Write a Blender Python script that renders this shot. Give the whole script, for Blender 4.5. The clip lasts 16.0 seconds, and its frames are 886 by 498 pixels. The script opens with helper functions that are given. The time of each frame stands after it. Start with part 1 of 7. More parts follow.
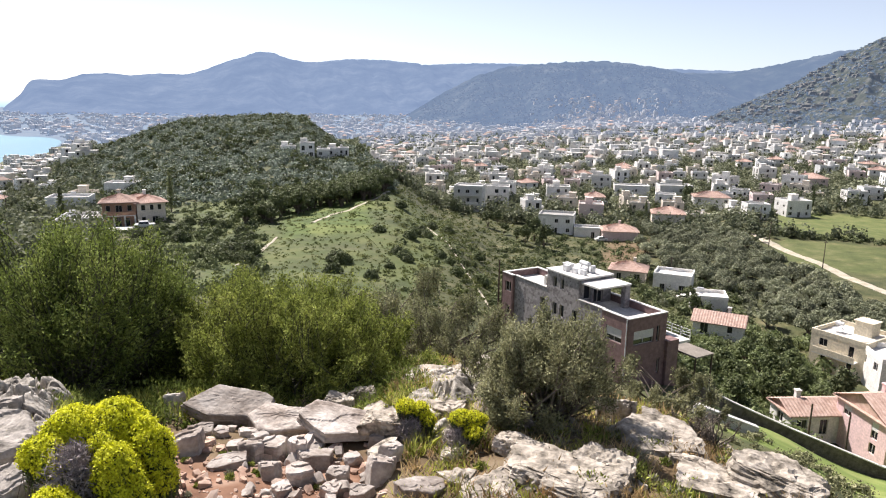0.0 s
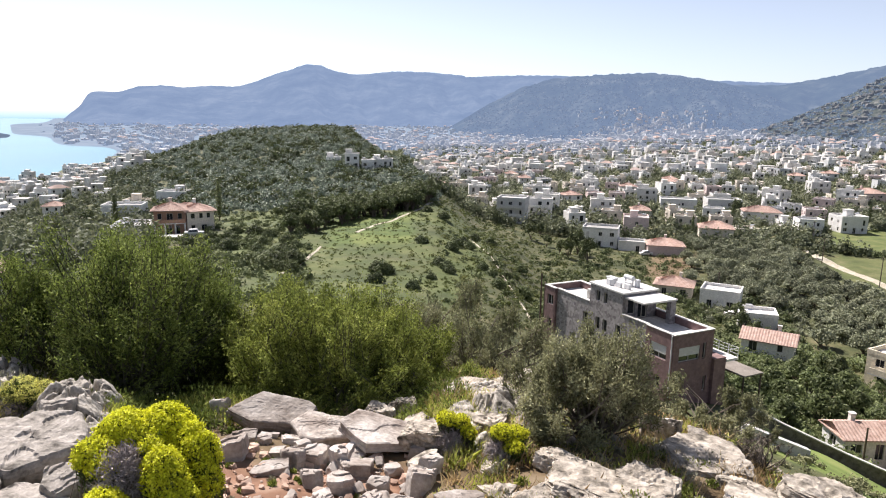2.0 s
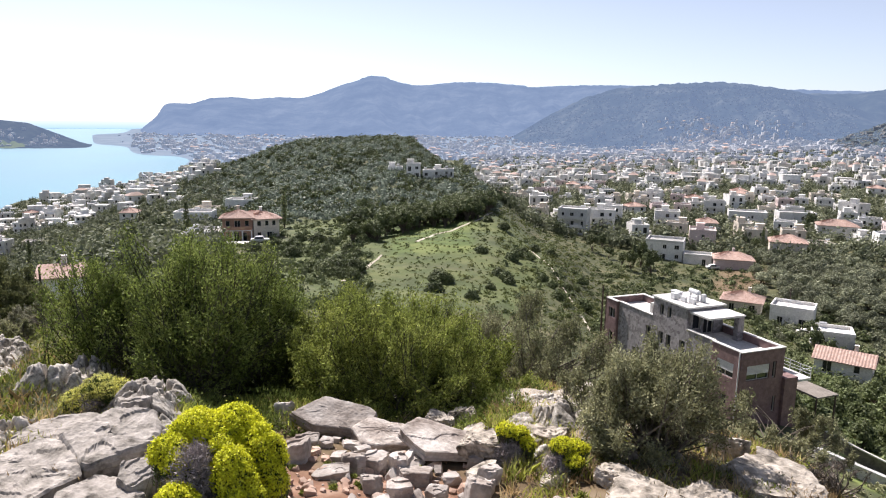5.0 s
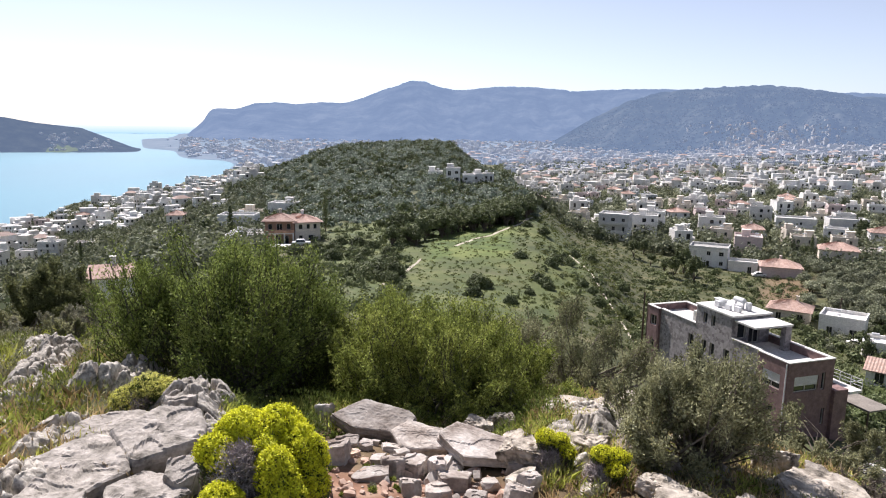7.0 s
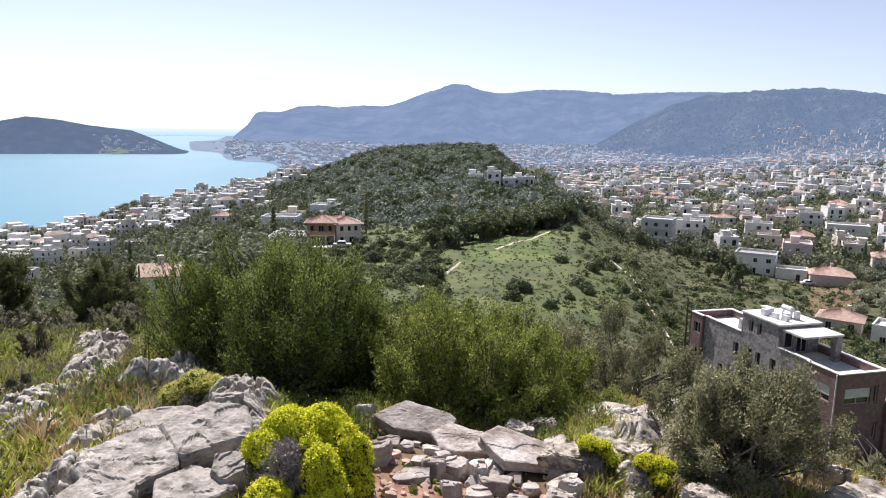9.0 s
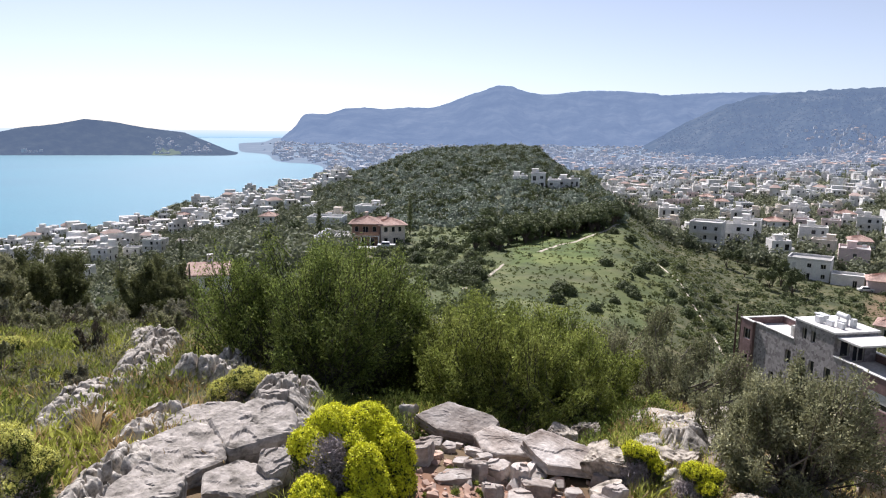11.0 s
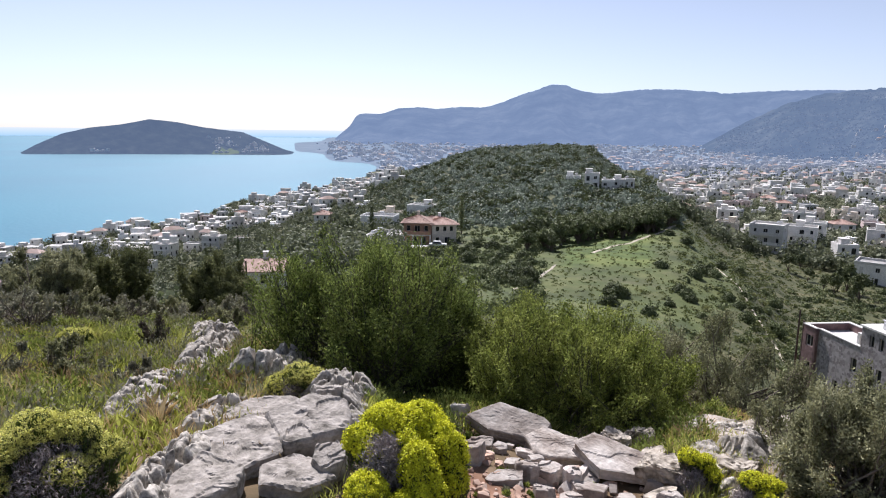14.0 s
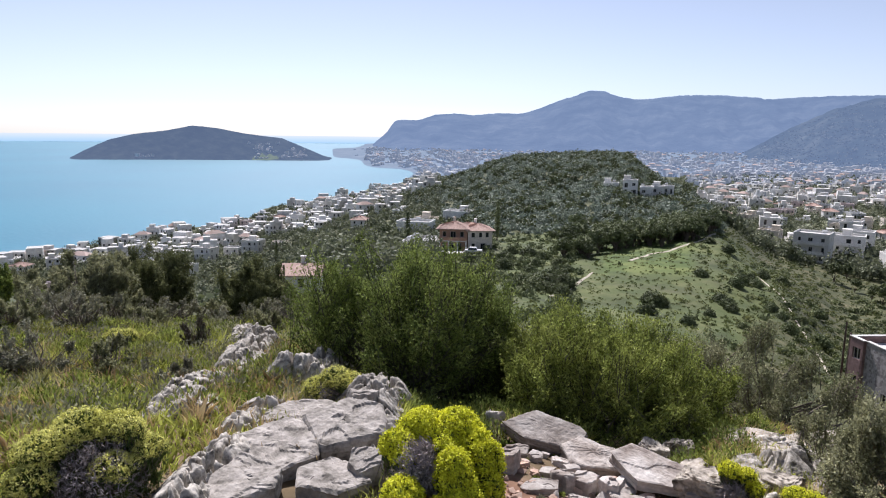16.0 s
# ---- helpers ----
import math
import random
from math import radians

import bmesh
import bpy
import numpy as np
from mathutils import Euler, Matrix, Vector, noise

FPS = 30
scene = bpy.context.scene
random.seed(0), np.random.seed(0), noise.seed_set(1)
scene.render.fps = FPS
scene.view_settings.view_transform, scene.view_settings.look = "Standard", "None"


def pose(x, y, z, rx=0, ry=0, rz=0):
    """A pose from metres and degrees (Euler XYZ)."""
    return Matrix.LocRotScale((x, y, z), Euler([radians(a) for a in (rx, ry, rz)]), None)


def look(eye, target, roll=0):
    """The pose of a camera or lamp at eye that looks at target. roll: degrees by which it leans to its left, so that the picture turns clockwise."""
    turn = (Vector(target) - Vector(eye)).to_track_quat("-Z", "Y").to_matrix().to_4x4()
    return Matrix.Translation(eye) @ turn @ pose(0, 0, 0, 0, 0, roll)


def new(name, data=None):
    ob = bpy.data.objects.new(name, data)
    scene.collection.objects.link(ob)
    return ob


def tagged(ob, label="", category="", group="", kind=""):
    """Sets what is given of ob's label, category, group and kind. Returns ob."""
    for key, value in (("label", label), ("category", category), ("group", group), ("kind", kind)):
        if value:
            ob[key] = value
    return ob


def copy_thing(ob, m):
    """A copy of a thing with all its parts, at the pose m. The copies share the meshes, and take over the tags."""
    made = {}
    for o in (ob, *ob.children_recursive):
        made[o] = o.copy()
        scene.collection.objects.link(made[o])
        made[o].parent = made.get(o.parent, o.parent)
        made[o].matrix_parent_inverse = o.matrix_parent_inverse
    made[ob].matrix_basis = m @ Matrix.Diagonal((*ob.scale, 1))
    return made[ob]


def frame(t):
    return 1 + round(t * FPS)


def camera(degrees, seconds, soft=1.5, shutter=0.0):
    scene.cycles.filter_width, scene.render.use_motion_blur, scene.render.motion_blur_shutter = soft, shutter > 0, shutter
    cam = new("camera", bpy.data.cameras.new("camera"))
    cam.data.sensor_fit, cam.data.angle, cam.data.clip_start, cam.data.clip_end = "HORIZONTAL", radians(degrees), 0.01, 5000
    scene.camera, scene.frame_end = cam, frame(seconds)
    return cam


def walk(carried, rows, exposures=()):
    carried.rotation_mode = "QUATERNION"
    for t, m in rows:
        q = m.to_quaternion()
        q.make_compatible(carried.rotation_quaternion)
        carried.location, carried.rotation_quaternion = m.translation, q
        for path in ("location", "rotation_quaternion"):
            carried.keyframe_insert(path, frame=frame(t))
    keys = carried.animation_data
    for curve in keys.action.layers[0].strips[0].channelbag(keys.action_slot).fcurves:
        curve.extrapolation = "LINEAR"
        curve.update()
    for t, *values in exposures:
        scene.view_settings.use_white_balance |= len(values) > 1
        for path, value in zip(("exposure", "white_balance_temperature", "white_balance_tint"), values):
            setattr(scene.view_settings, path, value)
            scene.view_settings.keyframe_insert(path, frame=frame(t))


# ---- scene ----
# The eye stands at the origin, 1.6 m over a rocky hilltop; bearings are degrees clockwise from +y.
cam = camera(66.04, 16.0, soft=1.1)
PATH = [
    (0.0, pose(0.000, 0.000, -0.000, 77.67, -0.85, 0.18)),
    (0.5, pose(-0.003, -0.001, 0.001, 77.83, -0.84, 0.98)),
    (1.0, pose(-0.005, -0.001, 0.003, 78.07, -0.88, 1.88)),
    (1.5, pose(-0.007, -0.001, 0.005, 78.36, -0.94, 2.86)),
    (2.0, pose(-0.008, -0.002, 0.005, 78.57, -0.96, 3.81)),
    (2.5, pose(-0.010, -0.005, 0.005, 78.75, -0.93, 4.76)),
    (3.0, pose(-0.011, -0.008, 0.005, 78.85, -0.88, 5.56)),
    (3.5, pose(-0.012, -0.012, 0.007, 78.89, -0.88, 6.45)),
    (4.0, pose(-0.016, -0.018, 0.008, 79.03, -0.86, 7.23)),
    (6.5, pose(-0.025, -0.024, 0.010, 79.60, -0.80, 11.43)),
    (7.0, pose(-0.030, -0.027, 0.011, 79.65, -0.78, 12.21)),
    (7.5, pose(-0.036, -0.028, 0.012, 79.73, -0.92, 13.08)),
    (8.0, pose(-0.041, -0.029, 0.012, 79.78, -0.88, 13.89)),
    (8.5, pose(-0.047, -0.031, 0.012, 79.80, -0.88, 14.78)),
    (9.0, pose(-0.052, -0.035, 0.010, 79.86, -0.87, 15.60)),
    (11.5, pose(-0.058, -0.039, 0.008, 79.91, -0.74, 20.08)),
    (12.0, pose(-0.062, -0.043, 0.007, 79.85, -0.71, 20.75)),
    (12.5, pose(-0.066, -0.045, 0.009, 79.76, -0.80, 21.42)),
    (13.0, pose(-0.068, -0.047, 0.011, 79.78, -0.82, 22.09)),
    (13.5, pose(-0.067, -0.048, 0.011, 79.78, -0.71, 22.78)),
    (14.0, pose(-0.067, -0.050, 0.012, 79.85, -0.71, 23.64)),
    (14.5, pose(-0.068, -0.052, 0.013, 80.01, -0.67, 24.47)),
    (15.0, pose(-0.068, -0.055, 0.013, 80.16, -0.74, 25.24)),
    (15.5, pose(-0.069, -0.057, 0.014, 80.30, -0.75, 25.98)),
    (16.0, pose(-0.072, -0.058, 0.015, 80.32, -0.73, 26.68)),
]
walk(cam, PATH, exposures=[(0.0, 0.94, 6450, 15), (4.0, 0.89, 6350, 16), (9.0, 0.75, 6150, 17), (16.0, 0.57, 5950, 17)])

# ---- sky, sun ----
SUN_BEARING, SUN_HEIGHT = -38.0, 50.0
world = bpy.data.worlds.new("world")
scene.world = world
world.use_nodes = True
wn = world.node_tree
wn.nodes.clear()
sky = wn.nodes.new("ShaderNodeTexSky")
sky.sky_type, sky.sun_disc = "NISHITA", False
sky.sun_elevation, sky.sun_rotation = radians(SUN_HEIGHT), radians(SUN_BEARING)
sky.altitude, sky.air_density, sky.dust_density, sky.ozone_density = 200, 0.7, 0.5, 1.0
bg = wn.nodes.new("ShaderNodeBackground")
bg.inputs["Strength"].default_value = 0.079
wo = wn.nodes.new("ShaderNodeOutputWorld")
soft_sky = wn.nodes.new("ShaderNodeHueSaturation")
soft_sky.inputs["Saturation"].default_value = 0.62
wn.links.new(sky.outputs[0], soft_sky.inputs["Color"])
wn.links.new(soft_sky.outputs[0], bg.inputs[0])
wn.links.new(bg.outputs[0], wo.inputs[0])
sun_data = bpy.data.lights.new("sun", "SUN")
sun_data.energy, sun_data.angle, sun_data.color = 5.0, radians(0.55), (1.0, 0.95, 0.87)
sun = new("sun", sun_data)
sb, sh = radians(SUN_BEARING), radians(SUN_HEIGHT)
sun.matrix_world = look((0, 0, 0), (-math.sin(sb) * math.cos(sh), -math.cos(sb) * math.cos(sh), -math.sin(sh)))
sun.location = (0, 0, 60)

# ---- materials ----


def surface(name, colors, scale=1.0, rough=0.9, bump=0.3, bump_scale=None, metal=0.0, random_tint=0.0, island_tint=0.0,
            spec=0.3, haze_glow=None, haze_glow_strength=0.0, detail=6.0, translucent=0.0):
    """A matte natural surface: colours mixed by coarse and fine noise, with bump. A glow colour paints distance haze on
    as emission.
    """
    m = bpy.data.materials.new(name)
    m.use_nodes = True
    nt = m.node_tree
    b = nt.nodes["Principled BSDF"]
    b.inputs["Roughness"].default_value = rough
    b.inputs["Metallic"].default_value = metal
    b.inputs["Specular IOR Level"].default_value = spec
    tc = nt.nodes.new("ShaderNodeNewGeometry")
    n1 = nt.nodes.new("ShaderNodeTexNoise")
    n1.inputs["Scale"].default_value = scale
    n1.inputs["Detail"].default_value = detail
    n1.inputs["Roughness"].default_value = 0.62
    nt.links.new(tc.outputs["Position"], n1.inputs["Vector"])
    ramp = nt.nodes.new("ShaderNodeValToRGB")
    n = len(colors)
    while len(ramp.color_ramp.elements) < n:
        ramp.color_ramp.elements.new(0.5)
    for i, c in enumerate(colors):
        e = ramp.color_ramp.elements[i]
        e.position = 0.3 + 0.4 * i / max(1, n - 1)
        e.color = (*c, 1)
    nt.links.new(n1.outputs["Fac"], ramp.inputs["Fac"])
    col = ramp.outputs["Color"]
    n2 = nt.nodes.new("ShaderNodeTexNoise")
    n2.inputs["Scale"].default_value = bump_scale or scale * 7
    n2.inputs["Detail"].default_value = 5
    nt.links.new(tc.outputs["Position"], n2.inputs["Vector"])
    grain = nt.nodes.new("ShaderNodeMapRange")
    grain.inputs["From Min"].default_value, grain.inputs["From Max"].default_value = 0.25, 0.75
    grain.inputs["To Min"].default_value, grain.inputs["To Max"].default_value = 0.78, 1.22
    nt.links.new(n2.outputs["Fac"], grain.inputs["Value"])
    mul = nt.nodes.new("ShaderNodeMix")
    mul.data_type, mul.blend_type = "RGBA", "MULTIPLY"
    mul.inputs["Factor"].default_value = 1.0
    nt.links.new(col, mul.inputs["A"])
    nt.links.new(grain.outputs[0], mul.inputs["B"])
    col = mul.outputs["Result"]
    for amount, node_name, out in ((random_tint, "ShaderNodeObjectInfo", "Random"), (island_tint, "ShaderNodeNewGeometry", "Random Per Island")):
        if amount:
            src = nt.nodes.new(node_name)
            mr = nt.nodes.new("ShaderNodeMapRange")
            mr.inputs["To Min"].default_value, mr.inputs["To Max"].default_value = 1 - amount, 1 + amount
            nt.links.new(src.outputs[out], mr.inputs["Value"])
            mx = nt.nodes.new("ShaderNodeMix")
            mx.data_type, mx.blend_type = "RGBA", "MULTIPLY"
            mx.inputs["Factor"].default_value = 1.0
            nt.links.new(col, mx.inputs["A"])
            nt.links.new(mr.outputs[0], mx.inputs["B"])
            col = mx.outputs["Result"]
    nt.links.new(col, b.inputs["Base Color"])
    if bump:
        bp = nt.nodes.new("ShaderNodeBump")
        bp.inputs["Strength"].default_value = bump
        bp.inputs["Distance"].default_value = 0.4 / (bump_scale or scale * 7)
        nt.links.new(n2.outputs["Fac"], bp.inputs["Height"])
        nt.links.new(bp.outputs[0], b.inputs["Normal"])
    # Emission stands in for the air's haze over far things.
    if haze_glow:
        b.inputs["Emission Color"].default_value = (*haze_glow, 1)
        b.inputs["Emission Strength"].default_value = haze_glow_strength
    if translucent:
        tr = nt.nodes.new("ShaderNodeBsdfTranslucent")
        nt.links.new(col, tr.inputs["Color"])
        ms = nt.nodes.new("ShaderNodeMixShader")
        ms.inputs[0].default_value = translucent
        nt.links.new(b.outputs[0], ms.inputs[1])
        nt.links.new(tr.outputs[0], ms.inputs[2])
        nt.links.new(ms.outputs[0], nt.nodes["Material Output"].inputs["Surface"])
    return m


# Blue-grey of the distance haze, painted into the far materials as emission.
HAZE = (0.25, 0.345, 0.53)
M_ground = surface("earth_and_dry_grass", [(0.034, 0.042, 0.016), (0.058, 0.066, 0.025), (0.09, 0.09, 0.038), (0.145, 0.128, 0.066)], 0.22, bump_scale=3.0)
# The far plain's haze is a painted glow, not air in between.
M_far = surface("far_land_hazed", [(0.05, 0.06, 0.045), (0.08, 0.085, 0.065), (0.12, 0.12, 0.10)], 0.02, bump_scale=0.3, haze_glow=HAZE, haze_glow_strength=0.5, spec=0.0)
# A weak blue emission paints haze over the rocky slope.
M_rockm = surface("rocky_slope_hazed", [(0.016, 0.022, 0.014), (0.035, 0.04, 0.026), (0.06, 0.062, 0.046), (0.15, 0.145, 0.13)], 0.05, bump_scale=0.2, bump=0.6, haze_glow=HAZE, haze_glow_strength=0.12, spec=0.0)
# Both mountain materials owe most of their blue to painted haze glow.
M_mount_a = surface("far_range", [(0.006, 0.009, 0.012), (0.022, 0.027, 0.03), (0.05, 0.055, 0.055)], 0.006, bump_scale=0.025, bump=0.6, haze_glow=HAZE, haze_glow_strength=0.49, spec=0.0)
M_mount_b = surface("dark_range", [(0.004, 0.007, 0.006), (0.014, 0.018, 0.014), (0.05, 0.052, 0.042)], 0.008, bump_scale=0.04, bump=0.7, haze_glow=HAZE, haze_glow_strength=0.39, spec=0.0)
# The island's blue cast is haze painted on by emission.
M_island = surface("island_scrub_hazed", [(0.004, 0.006, 0.006), (0.014, 0.017, 0.013), (0.03, 0.034, 0.026)], 0.03, bump_scale=0.05, bump=0.6, haze_glow=HAZE, haze_glow_strength=0.29, spec=0.0)
M_rock = surface("limestone", [(0.045, 0.038, 0.03), (0.19, 0.165, 0.133), (0.36, 0.315, 0.26), (0.47, 0.415, 0.35), (0.58, 0.515, 0.44)], 11.0, bump=1.0, bump_scale=30, random_tint=0.12)
M_soil = surface("red_soil", [(0.20, 0.10, 0.05), (0.32, 0.17, 0.09), (0.42, 0.28, 0.18)], 5.0, bump_scale=40)
M_leaf_dark = surface("leaves_dark_green", [(0.078, 0.105, 0.026), (0.178, 0.222, 0.052), (0.345, 0.39, 0.115)], 4.0, 0.75, 0, spec=0.12, island_tint=0.6, translucent=0.24)
M_leaf_light = surface("leaves_fresh_green", [(0.098, 0.124, 0.028), (0.228, 0.264, 0.058), (0.41, 0.44, 0.12)], 4.0, 0.75, 0, spec=0.12, island_tint=0.6, translucent=0.26)
M_leaf_olive = surface("leaves_grey_olive", [(0.125, 0.13, 0.065), (0.25, 0.25, 0.135), (0.42, 0.41, 0.25)], 3.0, 0.75, 0, spec=0.12, island_tint=0.45, translucent=0.28)
M_leaf_deep = surface("leaves_deep_olive", [(0.07, 0.08, 0.034), (0.15, 0.16, 0.068), (0.27, 0.275, 0.13)], 3.0, 0.75, 0, spec=0.12, island_tint=0.45, translucent=0.25)
M_yellow = surface("yellow_flower_heads", [(0.52, 0.53, 0.02), (0.66, 0.66, 0.03), (0.78, 0.76, 0.05)], 9, 0.7, 0, island_tint=0.25, translucent=0.25)
M_twig = surface("grey_twigs", [(0.10, 0.08, 0.06), (0.20, 0.17, 0.14)], 8, island_tint=0.3)
M_white = surface("white_render", [(0.62, 0.60, 0.57), (0.76, 0.74, 0.71)], 0.6, bump=0.1, random_tint=0.14)
M_dark = surface("dark_opening", [(0.03, 0.03, 0.035), (0.05, 0.05, 0.05)], 1.0, 0.4, 0)


def water_material():
    m = bpy.data.materials.new("sea_water")
    m.use_nodes = True
    nt = m.node_tree
    b = nt.nodes["Principled BSDF"]
    geo = nt.nodes.new("ShaderNodeNewGeometry")
    n1 = nt.nodes.new("ShaderNodeTexNoise")
    n1.inputs["Scale"].default_value = 0.004
    nt.links.new(geo.outputs["Position"], n1.inputs["Vector"])
    ramp = nt.nodes.new("ShaderNodeValToRGB")
    ramp.color_ramp.elements[0].color = (0.008, 0.12, 0.19, 1)
    ramp.color_ramp.elements[1].color = (0.012, 0.175, 0.25, 1)
    nt.links.new(n1.outputs["Fac"], ramp.inputs["Fac"])
    nt.links.new(ramp.outputs[0], b.inputs["Base Color"])
    b.inputs["Roughness"].default_value = 0.4
    b.inputs["Specular IOR Level"].default_value = 0.28
    n2 = nt.nodes.new("ShaderNodeTexNoise")
    n2.inputs["Scale"].default_value = 0.25
    n2.inputs["Detail"].default_value = 4
    nt.links.new(geo.outputs["Position"], n2.inputs["Vector"])
    bp = nt.nodes.new("ShaderNodeBump")
    bp.inputs["Strength"].default_value, bp.inputs["Distance"].default_value = 0.25, 1.0
    nt.links.new(n2.outputs["Fac"], bp.inputs["Height"])
    nt.links.new(bp.outputs[0], b.inputs["Normal"])
    return m


M_sea = water_material()
M_leaf_grey = surface("leaves_grey_brown", [(0.17, 0.165, 0.11), (0.27, 0.26, 0.175), (0.38, 0.36, 0.25)], 2.0, 0.7, 0, island_tint=0.35, translucent=0.15)
M_spurge_leaf = surface("spurge_leaves", [(0.05, 0.08, 0.02), (0.11, 0.15, 0.03)], 9, 0.6, 0, island_tint=0.3, translucent=0.2)
M_dry = surface("dry_mauve_twigs", [(0.26, 0.22, 0.215), (0.42, 0.37, 0.355)], 9, 0.8, 0, island_tint=0.3)
M_chip = surface("stone_chips", [(0.28, 0.165, 0.115), (0.40, 0.28, 0.215), (0.52, 0.44, 0.38)], 4, 0.9, 0.2, island_tint=0.3)
M_grass = surface("wild_grass", [(0.24, 0.265, 0.045), (0.40, 0.42, 0.09), (0.55, 0.55, 0.17)], 1.5, 0.7, 0, spec=0.15, island_tint=0.4, translucent=0.4)
M_straw = surface("dry_grass_blades", [(0.30, 0.19, 0.09), (0.48, 0.35, 0.18), (0.62, 0.50, 0.29)], 1.5, 0.7, 0, island_tint=0.35, translucent=0.25)
M_path = surface("pale_dirt", [(0.30, 0.26, 0.19), (0.40, 0.36, 0.28), (0.48, 0.43, 0.35)], 0.5, bump_scale=6)
M_crown = surface("tree_crowns", [(0.065, 0.082, 0.034), (0.105, 0.125, 0.052), (0.155, 0.175, 0.078)], 0.05, 0.7, 0, island_tint=0.4, random_tint=0.2, translucent=0.2)
# Leaf green greyed and cooled, with distance haze put into the colour.
M_scrub_hazed = surface("hill_scrub", [(0.085, 0.112, 0.084), (0.20, 0.236, 0.175), (0.36, 0.395, 0.30)], 0.3, 0.7, 0, island_tint=0.4, translucent=0.15, detail=3.0)
M_scrubnear = surface("slope_scrub_leaves", [(0.062, 0.08, 0.036), (0.135, 0.158, 0.074), (0.24, 0.262, 0.135)], 0.3, 0.75, 0, spec=0.12, island_tint=0.4, translucent=0.18, detail=3.0)
M_olive = surface("olive_crowns", [(0.15, 0.162, 0.10), (0.225, 0.238, 0.15), (0.31, 0.32, 0.21)], 0.05, 0.7, 0, island_tint=0.35, random_tint=0.2, translucent=0.2)
M_bark = surface("bark", [(0.07, 0.055, 0.04), (0.15, 0.12, 0.09)], 4)
M_cream = surface("cream_render", [(0.58, 0.51, 0.43), (0.68, 0.61, 0.52)], 0.5, bump=0.1, random_tint=0.12)
M_pink = surface("pink_render", [(0.56, 0.44, 0.42), (0.66, 0.54, 0.51)], 0.5, bump=0.1, random_tint=0.08)
M_grey = surface("grey_render", [(0.40, 0.41, 0.42), (0.50, 0.50, 0.50)], 0.5, bump=0.1)
M_brick = surface("red_brown_brick", [(0.15, 0.095, 0.09), (0.20, 0.13, 0.124), (0.26, 0.17, 0.162)], 2.2, bump=0.25, bump_scale=12)
M_concrete = surface("pale_concrete", [(0.50, 0.48, 0.45), (0.66, 0.64, 0.61)], 0.7, bump=0.15)
M_shutter = surface("pale_shutter", [(0.55, 0.53, 0.51), (0.62, 0.60, 0.58)], 2, bump=0.0)
M_frame = surface("window_frames", [(0.45, 0.42, 0.38), (0.55, 0.52, 0.48)], 2, bump=0.0)
M_metal = surface("white_metal", [(0.55, 0.55, 0.56), (0.68, 0.68, 0.68)], 3, 0.4, 0.05)
M_wood = surface("dark_wood_pole", [(0.06, 0.045, 0.035), (0.12, 0.09, 0.07)], 3)


def glass_material():
    m = bpy.data.materials.new("window_glass")
    m.use_nodes = True
    b = m.node_tree.nodes["Principled BSDF"]
    b.inputs["Base Color"].default_value = (0.02, 0.022, 0.027, 1)
    b.inputs["Roughness"].default_value = 0.12
    return m


def stone_wall_material():
    """Random rubble masonry: grey and mauve stones in pale mortar."""
    m = surface("rubble_stone", [(0.17, 0.15, 0.15), (0.26, 0.23, 0.23)], 1.2, bump=0.2)
    nt = m.node_tree
    b = nt.nodes["Principled BSDF"]
    geo = nt.nodes.new("ShaderNodeNewGeometry")
    vo = nt.nodes.new("ShaderNodeTexVoronoi")
    vo.inputs["Scale"].default_value = 3.4
    ve = nt.nodes.new("ShaderNodeTexVoronoi")
    ve.feature = "DISTANCE_TO_EDGE"
    ve.inputs["Scale"].default_value = 3.4
    nt.links.new(geo.outputs["Position"], vo.inputs["Vector"])
    nt.links.new(geo.outputs["Position"], ve.inputs["Vector"])
    ramp = nt.nodes.new("ShaderNodeValToRGB")
    for i, c in enumerate([(0.16, 0.14, 0.145), (0.28, 0.255, 0.255)]):
        ramp.color_ramp.elements[i].color = (*c, 1)
    e = ramp.color_ramp.elements.new(0.9)
    e.color = (0.36, 0.335, 0.33, 1)
    sep = nt.nodes.new("ShaderNodeSeparateColor")
    nt.links.new(vo.outputs["Color"], sep.inputs[0])
    nt.links.new(sep.outputs["Red"], ramp.inputs["Fac"])
    edge = nt.nodes.new("ShaderNodeMapRange")
    edge.inputs["From Max"].default_value = 0.05
    nt.links.new(ve.outputs["Distance"], edge.inputs["Value"])
    mx = nt.nodes.new("ShaderNodeMix")
    mx.data_type = "RGBA"
    mx.inputs["A"].default_value = (0.30, 0.28, 0.27, 1)
    nt.links.new(edge.outputs[0], mx.inputs["Factor"])
    nt.links.new(ramp.outputs[0], mx.inputs["B"])
    nt.links.new(mx.outputs["Result"], b.inputs["Base Color"])
    bp = nt.nodes.new("ShaderNodeBump")
    bp.inputs["Strength"].default_value, bp.inputs["Distance"].default_value = 0.6, 0.05
    nt.links.new(edge.outputs[0], bp.inputs["Height"])
    nt.links.new(bp.outputs[0], b.inputs["Normal"])
    return m


def tile_material():
    """Terracotta pantiles: rounded rows running down the slope, in local coordinates."""
    m = surface("terracotta_tiles", [(0.32, 0.21, 0.17), (0.42, 0.29, 0.24), (0.52, 0.39, 0.33)], 1.6, bump=0.2, random_tint=0.15)
    return m


M_slab = surface("bare_pale_limestone", [(0.09, 0.078, 0.065), (0.25, 0.225, 0.195), (0.35, 0.315, 0.28), (0.43, 0.39, 0.35)], 13.0, bump=0.6, bump_scale=45, random_tint=0.1)
M_farwall = surface("mixed_town_walls", [(0.46, 0.43, 0.40), (0.64, 0.60, 0.55), (0.73, 0.72, 0.71), (0.80, 0.79, 0.78)], 0.06, bump=0.0, island_tint=0.2)
